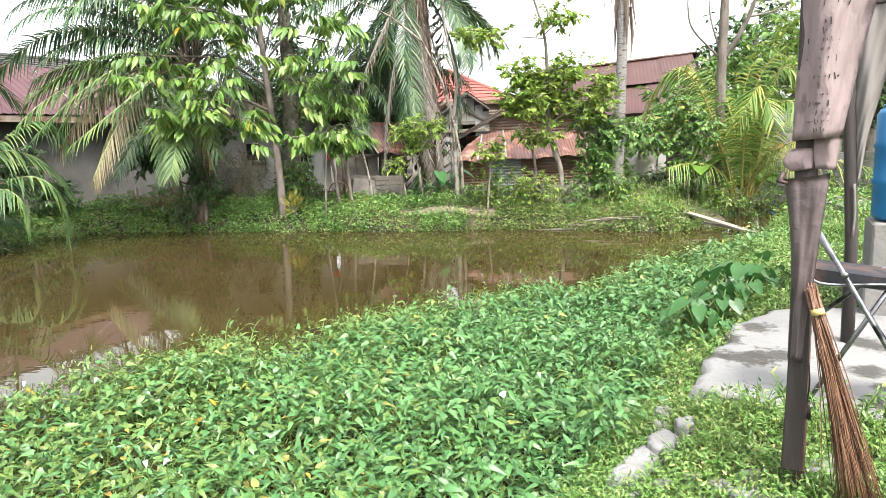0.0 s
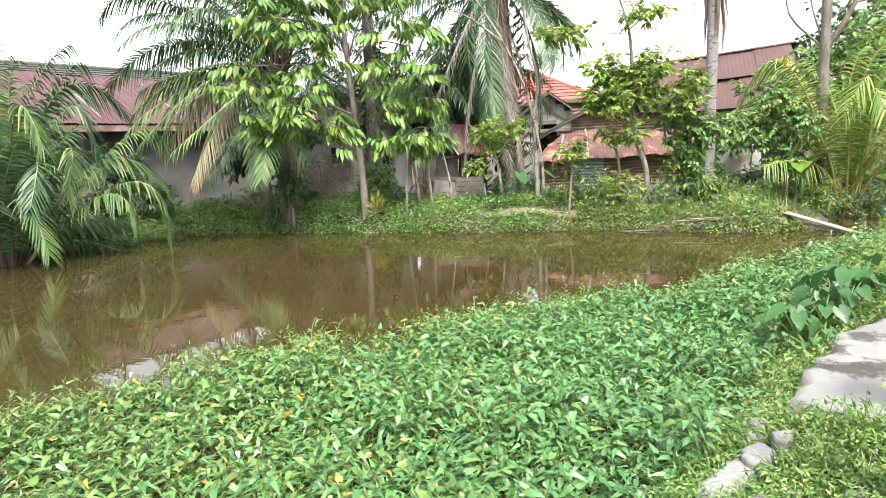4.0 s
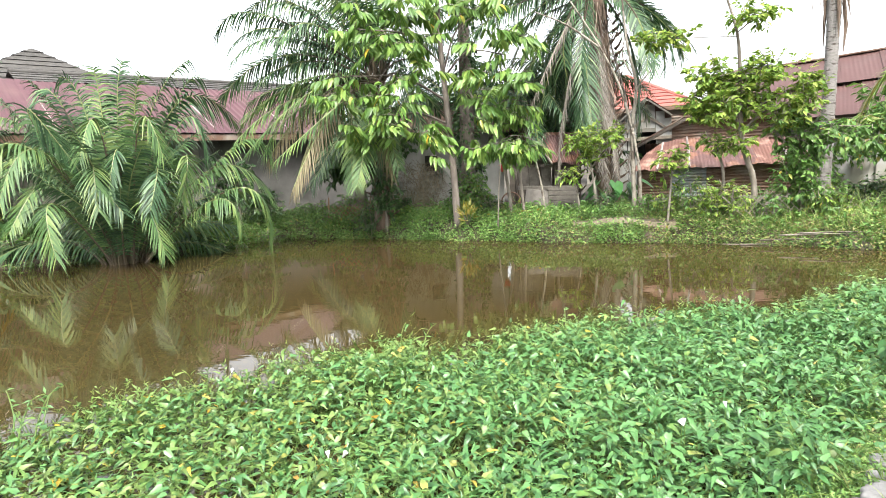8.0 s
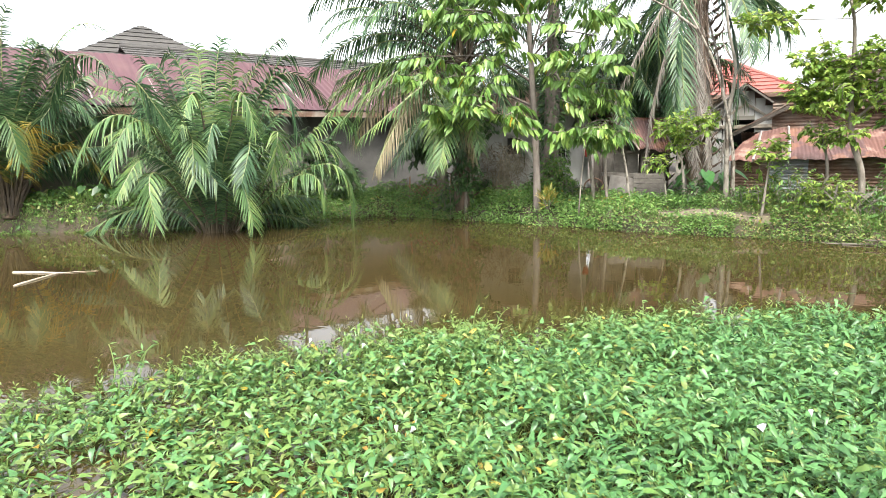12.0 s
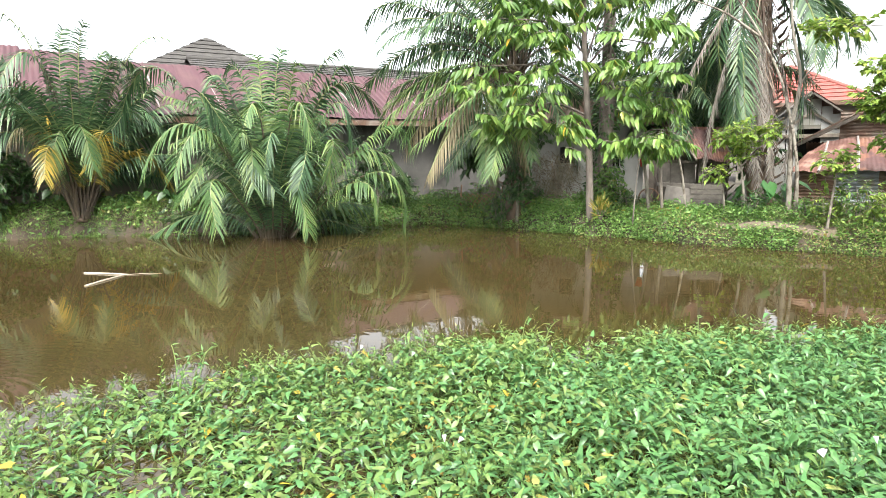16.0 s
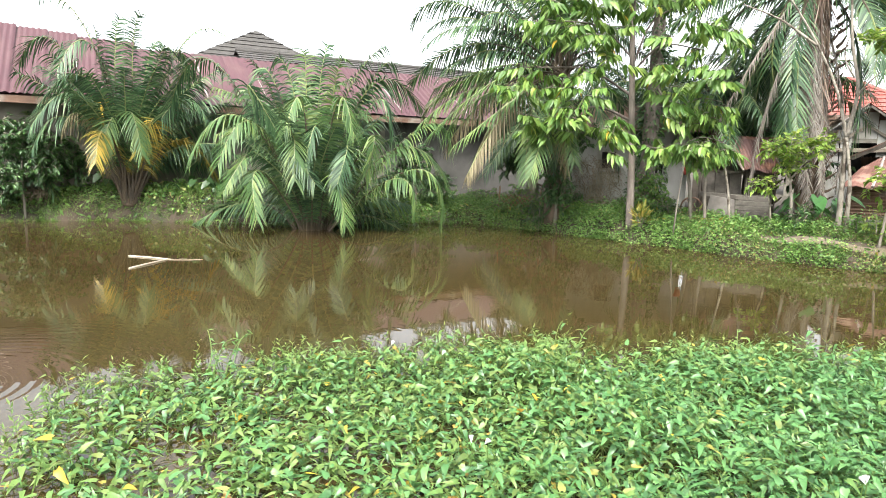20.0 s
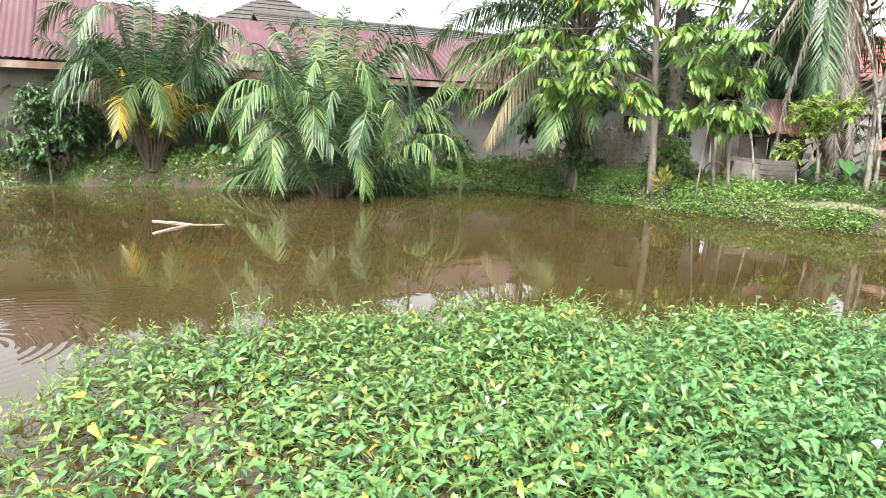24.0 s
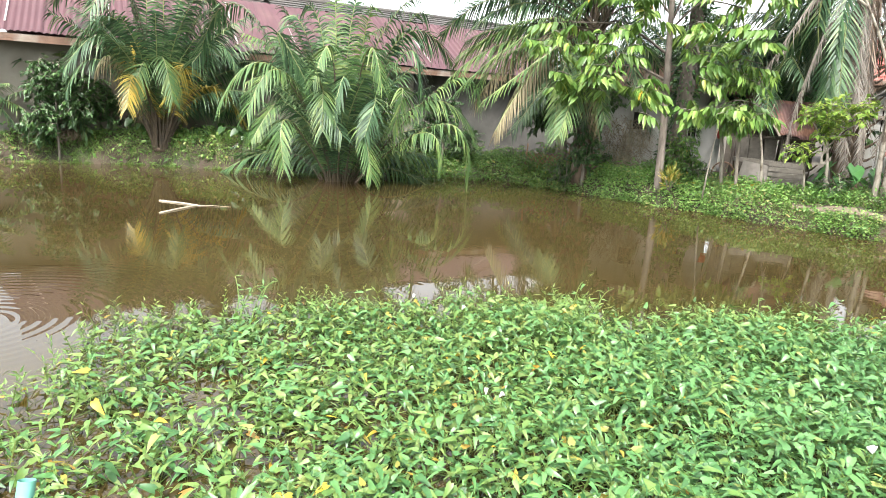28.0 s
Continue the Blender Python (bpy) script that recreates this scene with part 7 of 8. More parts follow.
# ---- near bank: slab, shelter post, broom and clutter ----
def mouldy(mat, spots, tint):
    """Dark mould and dirt with ragged edges at given places of a surface."""
    nt = mat.node_tree
    nodes, links = nt.nodes, nt.links
    hv = [k for k in nodes if k.type == "HUE_SAT"][0]
    last = hv.inputs["Color"].links[0].from_socket
    tc = nodes.new("ShaderNodeTexCoord")
    grain = nodes.new("ShaderNodeTexNoise")
    grain.inputs["Scale"].default_value, grain.inputs["Detail"].default_value, grain.inputs["Roughness"].default_value = 7.0, 8.0, 0.7
    links.new(tc.outputs["Object"], grain.inputs["Vector"])
    for x, y, r in spots:
        far = nodes.new("ShaderNodeVectorMath")
        far.operation = "DISTANCE"
        far.inputs[1].default_value = (x, y, 0.5)
        links.new(tc.outputs["Object"], far.inputs[0])
        near = nodes.new("ShaderNodeMapRange")
        near.inputs["From Min"].default_value, near.inputs["From Max"].default_value = 0.0, r
        near.inputs["To Min"].default_value, near.inputs["To Max"].default_value = 0.34, -0.08
        links.new(far.outputs["Value"], near.inputs["Value"])
        add = nodes.new("ShaderNodeMath")
        links.new(near.outputs[0], add.inputs[0])
        links.new(grain.outputs["Fac"], add.inputs[1])
        edge = nodes.new("ShaderNodeMapRange")
        edge.inputs["From Min"].default_value, edge.inputs["From Max"].default_value, edge.inputs["To Max"].default_value = 0.58, 0.72, 0.92
        links.new(add.outputs[0], edge.inputs["Value"])
        mx = nodes.new("ShaderNodeMix")
        mx.data_type = "RGBA"
        links.new(edge.outputs[0], mx.inputs["Factor"])
        links.new(last, mx.inputs[6])
        mx.inputs[7].default_value = (*tint, 1)
        last = mx.outputs[2]
    links.new(last, hv.inputs["Color"])
    return mat


MAT["slab"] = mouldy(surface("white_cement_slab", (0.21, 0.207, 0.2), (0.285, 0.282, 0.274), 2.5, 0.9, 0.35, bump_scale=26), [(1.92, 3.92, 0.3), (2.15, 3.95, 0.34), (2.35, 4.58, 0.26), (2.0, 4.36, 0.24), (2.52, 3.62, 0.24), (2.85, 4.1, 0.3), (2.3, 3.16, 0.2), (1.75, 4.02, 0.16), (2.45, 3.35, 0.16)], (0.028, 0.025, 0.020))


def slab(name, label, outline, top, thick=0.16, wobble=0.02, drape=None, rough=0.0006, mat="concrete"):
    """A broken concrete slab with an uneven outline."""
    P = smooth_line([(*p, 0) for p in outline + outline[:1]], 12 * len(outline))[:-1]
    k = np.arange(len(P))[:, None]
    P[:, :2] += wobble * (np.sin(0.55 * k + [0.0, 2.0]) + 0.6 * np.sin(1.3 * k + [1.0, 4.0]))
    n = len(P)
    c = P.mean(0)
    rings = []
    for s, dz in ((1.02, -thick), (1.0, -0.012), (0.96, 0.0), (0.7, 0.006), (0.35, 0.0)):
        r = c + (P - c) * s
        r[:, 2] = top + dz + (0 if s == 1.0 else 1) * rng.normal(0, rough, n)
        if drape is not None:
            r[:, 2] += land(r[:, 0], r[:, 1]) + drape - top
        rings.append(r)
    V = np.concatenate(rings + [[[c[0], c[1], top if drape is None else on_land(c[0], c[1]) + drape]]])
    F = []
    for k in range(4):
        for i in range(n):
            a, b = k * n + i, k * n + (i + 1) % n
            F += [(a, b, a + n), (b, b + n, a + n)]
    F += [(4 * n + i, 4 * n + (i + 1) % n, 5 * n) for i in range(n)]
    return tagged(part(name, (V, F), MAT[mat], smooth=True), label, "slab")


slab("concrete_slab", "broken white concrete slab set in the grass", [(1.40, 3.5), (1.69, 3.93), (2.05, 4.45), (2.44, 4.89), (2.87, 5.09), (3.7, 4.98), (4.6, 4.4), (4.0, 3.0), (3.0, 2.75), (2.18, 2.97), (1.78, 3.08)], 0.5, mat="slab")
for outline, rise in (
    ([(0.72, 2.78), (0.80, 2.88), (0.92, 3.02), (1.02, 3.10), (1.06, 3.02), (1.01, 2.89), (0.90, 2.78), (0.79, 2.73)], 0.08),
    ([(1.00, 3.04), (1.06, 3.14), (1.15, 3.19), (1.18, 3.10), (1.12, 3.00), (1.05, 2.95)], 0.08),
    ([(1.19, 3.16), (1.23, 3.23), (1.31, 3.24), (1.29, 3.16), (1.23, 3.10)], 0.075),
    ([(1.17, 3.40), (1.20, 3.48), (1.26, 3.48), (1.26, 3.40), (1.21, 3.36)], 0.075),
    ([(1.11, 3.26), (1.13, 3.32), (1.19, 3.31), (1.18, 3.26)], 0.065),
):
    slab("concrete_fragment", "broken piece of white concrete lying flat in the grass", outline, on_land(*np.mean(outline, axis=0)) + rise, 0.14, 0.006, rough=0.0006, mat="slab")
for cx, cy, r in ((0.66, 2.60, 0.055), (0.53, 2.52, 0.05), (0.95, 2.66, 0.05), (1.08, 2.65, 0.04), (1.15, 2.52, 0.055), (1.30, 2.56, 0.05), (0.80, 2.60, 0.03), (1.20, 2.41, 0.07)):
    slab("concrete_fragment", "small white concrete chunk in the grass", [(cx + r * k * math.cos(a), cy + 0.7 * r * k * math.sin(a)) for a, k in ((0.2, 1.0), (1.1, 0.8), (2.2, 1.15), (3.3, 0.9), (4.3, 1.1), (5.4, 0.75))], 0.49, 0.1, 0.004, drape=0.055, rough=0.001)
slab("concrete_fragment", "half-buried concrete lump beside the post", [(1.1, 2.25), (1.2, 2.42), (1.40, 2.36), (1.36, 2.2)], 0.475, wobble=0.015, drape=0.03)
slab("concrete_fragment", "half-buried concrete lump beside the post", [(1.5, 2.55), (1.58, 2.7), (1.74, 2.66), (1.68, 2.5)], 0.47, wobble=0.015, drape=0.03)


def pebbles():
    n = 260
    x, y = rng.uniform(0.7, 2.6, n), rng.uniform(1.7, 3.3, n)
    V0 = np.array([(1, 0, 0), (-1, 0, 0), (0, 1, 0), (0, -1, 0), (0, 0, 1), (0, 0, -1)], float)
    F0 = np.array([(0, 2, 4), (2, 1, 4), (1, 3, 4), (3, 0, 4), (2, 0, 5), (1, 2, 5), (3, 1, 5), (0, 3, 5)])
    size = rng.uniform(0.006, 0.022, (n, 1, 1)) * rng.uniform(0.6, 1.3, (n, 6, 1))
    V = V0[None] * size * [1, 1, 0.6] + np.stack([x, y, land(x, y) + 0.004], -1)[:, None]
    tagged(part("pebbles", (V.reshape(-1, 3), (F0[None] + np.arange(n)[:, None, None] * 6).reshape(-1, 3)), MAT["concrete"]), "scattered pale pebbles and cement crumbs", "pebbles", kind="stuff")


pebbles()
PR = np.array([0.866, -0.5, 0.0])
PN = np.array([0.5, 0.866, 0.0])


def by_post(u, z, back=0.0, c=(1.40, 2.43)):
    """A point beside the shelter post: u to its right, z up, back away from the path."""
    p = np.array([c[0], c[1], 0]) + PR * u + PN * back
    return np.array([p[0], p[1], z])


def wrap(left, right, rows=26, cols=14, bulge=0.05, thick=0.004, c=(1.40, 2.43), fold=0.006, back=0.0):
    """Cloth drawn round the front of the post between two edges given as (u, z), with folds and thickness."""
    L, R = smooth_line([(u, 0, z) for u, z in left], rows), smooth_line([(u, 0, z) for u, z in right], rows)
    front, rear = [], []
    for i in range(rows):
        for j in range(cols):
            s = j / (cols - 1)
            p = L[i] + (R[i] - L[i]) * s
            w = abs(R[i][0] - L[i][0])
            d = back - bulge * min(w / 0.12, 1.3) * math.sin(math.pi * s) + fold * math.sin(9 * s + 6 * p[2]) + fold * 0.6 * math.sin(23 * s - 11 * p[2])
            front.append(by_post(p[0], p[2], d, c))
            rear.append(by_post(p[0], p[2], d + thick, c))
    n = len(front)
    F = []
    for i in range(rows - 1):
        for j in range(cols - 1):
            a, b, e, f = i * cols + j, i * cols + j + 1, (i + 1) * cols + j, (i + 1) * cols + j + 1
            F += [(a, b, e), (b, f, e), (n + a, n + e, n + b), (n + b, n + e, n + f)]
    edge = [i * cols for i in range(rows)], [i * cols + cols - 1 for i in range(rows)], list(range(cols)), list(range(n - cols, n))
    for line in edge:
        for a, b in zip(line, line[1:]):
            F += [(a, b, n + a), (b, n + b, n + a)]
    return np.array(front + rear), F


def shelter_post():
    p = thing("shelter_post", (1.40, 2.45, 0.45), "leaning dark timber post wrapped in torn tarpaulin", "post")
    inv = -np.array([1.40, 2.45, 0.45])

    def mesh_at(V):
        return np.asarray(V) + inv

    def timber(name, pts, w, d, mat, label=""):
        bm = bmesh.new()
        rings = []
        for u, z, b in pts:
            q = [by_post(u + du, z, b + db) + inv for du, db in ((-w / 2, -d / 2), (w / 2, -d / 2), (w / 2, d / 2), (-w / 2, d / 2))]
            rings.append([bm.verts.new(v) for v in q])
        for r0, r1 in zip(rings, rings[1:]):
            for i in range(4):
                bm.faces.new((r0[i], r0[(i + 1) % 4], r1[(i + 1) % 4], r1[i]))
        bm.faces.new(rings[0][::-1])
        bm.faces.new(rings[-1])
        bmesh.ops.bevel(bm, geom=[e for e in bm.edges], offset=0.006, segments=1, affect="EDGES")
        part(name, bm, MAT[mat], p, label)

    timber("post", [(0.002, 0.55, 0.03), (0.008, 0.9, 0.03), (0.01, 1.4, 0.03), (-0.005, 2.0, 0.03), (-0.015, 2.9, 0.03)], 0.074, 0.055, "post")
    timber("batten", [(0.032, 0.44, 0.075), (0.03, 0.9, 0.07), (0.025, 1.5, 0.07), (0.02, 2.9, 0.07)], 0.045, 0.035, "plank_brown", "thin brown batten behind the post")
    V, F = wrap([(-0.05, 2.75), (-0.041, 2.438), (-0.047, 2.235), (-0.051, 2.025), (-0.052, 1.918)], [(0.25, 2.70), (0.191, 2.404), (0.169, 2.291), (0.143, 2.135), (0.112, 1.93)], fold=0.012)
    part("upper_wrap", (mesh_at(V), F), MAT["tarp"], p, "stained pink tarpaulin wrap", smooth=True)
    slits = bmesh.new()
    r = random.Random(5)
    for k in range(90):
        row, col = r.choice([r.randint(3, 24), r.randint(14, 24)]), r.choice([4, 5, 5, 6, 6, 7, 8, r.randint(2, 11)])
        q = mesh_at(V)[row * 14 + col] + PR * r.uniform(-0.008, 0.008) - PN * 0.001
        box((r.uniform(0.0015, 0.005), 0.002, r.choice([r.uniform(0.003, 0.008), r.uniform(0.006, 0.026)])), tuple(q), (0, r.uniform(-14, 14), -30), bm=slits)
    part("tear", slits, MAT["post"], p, "small dark tears and stains")["kind"] = "stuff"
    V, F = wrap([(0.021, 1.93), (0.022, 1.87), (0.03, 1.812)], [(0.112, 1.93), (0.106, 1.87), (0.099, 1.803)], 8, 8, 0.035)
    part("torn_flap", (mesh_at(V), F), MAT["tarp"], p, smooth=True)
    V, F = wrap([(-0.05, 1.888), (-0.082, 1.835), (-0.05, 1.80)], [(0.024, 1.89), (0.026, 1.85), (0.025, 1.812)], 8, 8, 0.03)
    part("torn_strip", (mesh_at(V), F), MAT["tarp"], p, smooth=True)
    V, F = wrap([(-0.072, 1.772), (-0.047, 1.586), (-0.032, 1.359), (-0.031, 1.2), (-0.031, 1.04)], [(0.082, 1.792), (0.064, 1.589), (0.046, 1.34), (0.041, 1.2), (0.038, 1.03)], 30, 12, 0.035, fold=0.008, back=0.008)
    part("lower_wrap", (mesh_at(V), F), MAT["tarp_low"], p, "grimy brown tarpaulin wrap", smooth=True)
    part("loose_end", tube(mesh_at([by_post(-0.075, 1.80, -0.01), by_post(-0.09, 1.765, -0.02), by_post(-0.06, 1.755, -0.02)]), [0.01, 0.014, 0.008], 6, 0.1), MAT["board"], p, "black rubber strap end", smooth=True)
    part("cord", tube(mesh_at(smooth_line([by_post(0.045, 1.04, -0.01), by_post(0.052, 0.95, -0.012), by_post(0.048, 0.87, -0.012), by_post(0.054, 0.80, -0.012)], 14)), 0.0035, 5), MAT["board"], p, "black cord", smooth=True)
    part("tassel", tube(mesh_at([by_post(0.053, 0.86, -0.012), by_post(0.055, 0.80, -0.012)]), [0.004, 0.011], 6), MAT["board"], p, smooth=True)


MAT["plank_brown"] = surface("brown_batten", (0.12, 0.065, 0.045), (0.22, 0.125, 0.085), 7, 0.8, 0.3, (1, 1, 0.2))
shelter_post()


def rib_broom():
    p = thing("rib_broom", by_post(0.26, 0.47, -0.12), "palm-rib broom with a yellow binding, leaning on the post", "broom")
    inv = -by_post(0.26, 0.47, -0.12)
    kinds = [mesh_data("bristle", *tube(smooth_line([(0, 0, 0), (0.004 * k, 0.003, 0.5), (0.012 * (k - 2), 0.008 * (k - 2), 1.0)], 6), np.linspace(0.003, 0.0012, 6), 4), MAT["broom"]) for k in range(5)]
    for i in range(130):
        a = by_post(0.04 + rng.normal(0, 0.009), 1.34 + rng.normal(0, 0.015), -0.035 + rng.normal(0, 0.009)) + inv
        b = by_post(0.25 + rng.normal(0, 0.045), 0.475 + abs(rng.normal(0, 0.03)), -0.14 + rng.normal(0, 0.04)) + inv
        d = Vector(b - a)
        m = Matrix.Translation(Vector(a)) @ d.to_track_quat("Z", "Y").to_matrix().to_4x4() @ Matrix.Diagonal((1, 1, d.length, 1))
        part("bristle", kinds[i % 5], None, p, m=m)
    part("binding", tube([by_post(0.062, 1.27, -0.05) + inv, by_post(0.069, 1.247, -0.055) + inv], 0.024, 10), MAT["yellow"], p, "yellow cord binding", smooth=True)


rib_broom()


def far_post():
    c = (2.72, 4.20)
    p = thing("canopy_post", (*c, 0.45), "dark timber canopy post with hanging pale canvas", "post")
    inv = -np.array([*c, 0.45])
    part("post", tube([by_post(0.045, 0.42, 0, c) + inv, by_post(0.03, 1.2, 0, c) + inv, by_post(-0.03, 2.1, 0, c) + inv, by_post(-0.06, 3.0, 0, c) + inv], [0.042, 0.04, 0.038, 0.036], 8, 0.03), MAT["post"], p, smooth=True)
    V, F = wrap([(-0.02, 2.95), (-0.02, 2.418), (-0.01, 2.0), (0.005, 1.58)], [(0.24, 3.0), (0.19, 2.6), (0.165, 2.35), (0.125, 2.12), (0.09, 1.95), (0.05, 1.58)], 24, 14, 0.03, 0.004, c, 0.012)
    part("canvas", (V + inv, F), MAT["canvas"], p, "pale sagging canvas sheet", smooth=True)
    part("cord", tube(smooth_line([by_post(0.02, 1.60, -0.05, c) + inv, by_post(0.035, 1.4, -0.05, c) + inv, by_post(0.03, 1.25, -0.05, c) + inv], 10), 0.008, 6), MAT["canvas"], p, smooth=True)
    part("beam", box((1.7, 0.09, 0.1), (0, 0, 0), bevel=0.008), MAT["post"], p, m=axes(by_post(0.8, 2.78, 0.0, c) + inv, PR, PN))


far_post()


def blue_drum():
    c = (3.66, 4.88)
    p = thing("blue_drum", (*c, 1.24), "blue plastic drum standing on a concrete block", "drum")
    z = [0, 0.02, 0.05, 0.28, 0.30, 0.33, 0.56, 0.58, 0.61, 0.82, 0.86, 0.88]
    r = [0.24, 0.26, 0.27, 0.27, 0.285, 0.27, 0.27, 0.285, 0.27, 0.27, 0.25, 0.22]
    part("body", tube([(0, 0, k) for k in z], r, 26), MAT["blue"], p, smooth=True)
    part("rim", tube([(0, 0, 0.875), (0, 0, 0.9)], [0.235, 0.23], 26), MAT["blue"], p, smooth=True)
    b = thing("concrete_block", (*c, 0.45), "grey concrete block plinth under the drum", "block")
    part("block", box((0.6, 0.5, 0.40), (0, 0, 0.2), (0, 0, -30), 0.015), MAT["block"], b)
    part("block", box((0.56, 0.46, 0.38), (0.01, 0.01, 0.59), (0, 0, -27), 0.015), MAT["block"], b)


blue_drum()


def folding_table():
    c = (1.95, 3.02)
    p = thing("folding_table", (2.2, 2.88, 0.5), "folding table with a dark board and steel tube legs", "table")
    inv = -np.array([2.2, 2.88, 0.5])
    V, F = wrap([(-0.135, 1.272), (-0.14, 1.24), (-0.13, 1.208)], [(0.62, 1.20), (0.62, 1.17), (0.62, 1.14)], 6, 16, 0.0, 0.30, c, 0.0)
    part("board", (V + inv, F), MAT["board"], p, "dark worn board top")
    for k, (a, b) in enumerate((((-0.111, 1.46, -0.04), (0.42, 0.51, -0.04)), ((-0.111, 1.40, 0.34), (0.42, 0.51, 0.34)), ((-0.14, 0.52, 0.02), (0.30, 1.40, 0.02)), ((-0.10, 0.95, 0.28), (0.32, 1.36, 0.28)))):
        part("leg", tube([by_post(a[0], a[1], a[2], c) + inv, by_post(b[0], b[1], b[2], c) + inv], 0.0125, 10), MAT["steel"], p, "tarnished steel tube", smooth=True)
    part("hinge", tube([by_post(0.005, 1.255, -0.06, c) + inv, by_post(0.005, 1.255, -0.045, c) + inv], 0.016, 10), MAT["steel"], p, smooth=True)
    part("trim", tube(smooth_line([by_post(-0.13, 1.265, 0.02, c) + inv, by_post(-0.137, 1.24, -0.006, c) + inv, by_post(0.2, 1.21, -0.006, c) + inv, by_post(0.62, 1.18, -0.006, c) + inv], 20), 0.008, 6), MAT["steel"], p, smooth=True)


folding_table()


# ---- plants of the near bank ----
def taro(place, label, n, size, seed=0, z=None, mat="taro"):
    """A taro clump: long stalks that carry one heart-shaped blade each."""
    x, y = place
    p = thing("taro_plant", (x, y, (on_land(x, y) if z is None else z) - 0.02), label, "plant", "taro plants")
    for i in range(n):
        az = 360 * i / n + rng.normal(0, 15)
        ln, out = size * rng.uniform(0.6, 1.1), rng.uniform(0.35, 0.7)
        a = radians(az)
        tip = np.array([math.cos(a) * out * ln, math.sin(a) * out * ln, ln * 0.85])
        part("stalk", tube(smooth_line([(0, 0, 0), tip * [0.35, 0.35, 0.6], tip], 8), [0.013, 0.012, 0.011, 0.01, 0.009, 0.008, 0.007, 0.006], 6), MAT["stem"], p, smooth=True)
        b = ln * rng.uniform(0.34, 0.5)
        shape = [(-0.42, 0.22), (-0.28, 0.40), (0.0, 0.48), (0.35, 0.38), (0.7, 0.2), (1.0, 0.0)]
        pts = [(-0.16, 0.0)] + shape + [(s, -w) for s, w in shape[-2::-1]]
        bm = bmesh.new()
        mid = [bm.verts.new((b * s, 0, -0.16 * b * max(s, 0) ** 2 - (0.02 * b if s < 0.9 else 0.0))) for s in (0.0, 0.45, 0.8)]
        rim = [bm.verts.new((b * s, b * w * 0.9, -0.16 * b * max(s, 0) ** 2 + 0.05 * b * abs(w) * 2 + rng.normal(0, 0.008) * b)) for s, w in pts]
        k = len(rim)
        for j in range(k):
            q = rim[j], rim[(j + 1) % k]
            s = (q[0].co.x + q[1].co.x) / 2 / b
            bm.faces.new((q[1], q[0], mid[0 if s < 0.25 else 1 if s < 0.62 else 2]))
        bm.faces.new([v for v in (mid[0], mid[1], rim[[i for i, v in enumerate(pts) if v == (0.35, 0.38)][0]])])
        bm.faces.new([v for v in (mid[1], mid[0], rim[[i for i, v in enumerate(pts) if v == (0.35, -0.38)][0]])])
        bm.faces.new([v for v in (mid[1], mid[2], rim[[i for i, v in enumerate(pts) if v == (0.7, 0.2)][0]])])
        bm.faces.new([v for v in (mid[2], mid[1], rim[[i for i, v in enumerate(pts) if v == (0.7, -0.2)][0]])])
        m = Matrix.Translation(Vector(tip)) @ pose(0, 0, 0, 0, 0, az) @ pose(0, 0, 0, rng.normal(0, 15), rng.uniform(15, 60), 0)
        part("leaf", bm, MAT[mat], p, smooth=True, m=m)
    return p


MAT["taro"] = foliage("taro_leaf", [(0.0, (0.05, 0.16, 0.04)), (0.5, (0.10, 0.27, 0.075)), (1.0, (0.19, 0.38, 0.11))], 0.35, 0.3)
for place, n, size in (((2.1, 5.15), 9, 0.38), ((2.35, 5.25), 9, 0.34), ((2.65, 5.5), 9, 0.38), ((2.05, 4.8), 7, 0.24), ((3.05, 5.8), 8, 0.36), ((2.45, 5.65), 8, 0.40), ((2.2, 4.92), 6, 0.24), ((2.8, 6.0), 8, 0.4), ((2.05, 5.45), 5, 0.46), ((2.5, 5.6), 5, 0.5), ((2.85, 5.75), 5, 0.48)):
    taro(place, "broad-leaved taro plant on the near bank", n, size)
for place, n, size in (((-0.25, 16.3), 7, 0.8), ((0.05, 16.5), 6, 0.8), ((-0.55, 16.6), 6, 0.7)):
    taro(place, "large-leaved taro plant on the far bank", n, size)
for place, n, size in (((-15.6, 11.9), 7, 0.6), ((-14.9, 12.6), 7, 0.7), ((-16.4, 11.5), 6, 0.5), ((-15.2, 12.2), 6, 0.5), ((-18.0, 10.6), 7, 0.5)):
    taro(place, "dark large-leaved plant at the foot of the wall", n, size, mat="deep")


def banana(place, h, n, label):
    x, y = place
    p = thing("banana_plant", (x, y, on_land(x, y) - 0.03), label, "plant", "banana plants")
    part("stem", tube([(0, 0, 0), (0.02, 0, h * 0.3), (0.03, 0, h * 0.55)], [0.09, 0.075, 0.05], 9), MAT["stem"], p, smooth=True)
    for i in range(n):
        az = 360 * i / n + rng.normal(0, 20)
        ln, a0 = h * rng.uniform(0.6, 0.85), rng.uniform(0.5, 1.2)
        s = np.linspace(0, 1, 9)
        ang = a0 - 1.7 * s**1.4
        X = np.concatenate([[0], np.cumsum(np.cos(ang[:-1]))]) * ln / 8
        Z = np.concatenate([[0], np.cumsum(np.sin(ang[:-1]))]) * ln / 8
        w = 0.19 * ln * np.sin(np.pi * np.clip(0.04 + 0.96 * s, 0, 1)) ** 0.6
        V = np.concatenate([np.stack([X, k * w, Z + abs(k) * 0.06 * ln], -1) for k in (-1, 0, 1)])
        F = []
        for k in (0, 1):
            for j in range(8):
                a, b = k * 9 + j, (k + 1) * 9 + j
                F += [(a, a + 1, b), (a + 1, b + 1, b)]
        part("leaf", (V, F), MAT["banana"], p, smooth=True, m=pose(0.02, 0, h * 0.5, 0, 0, az))


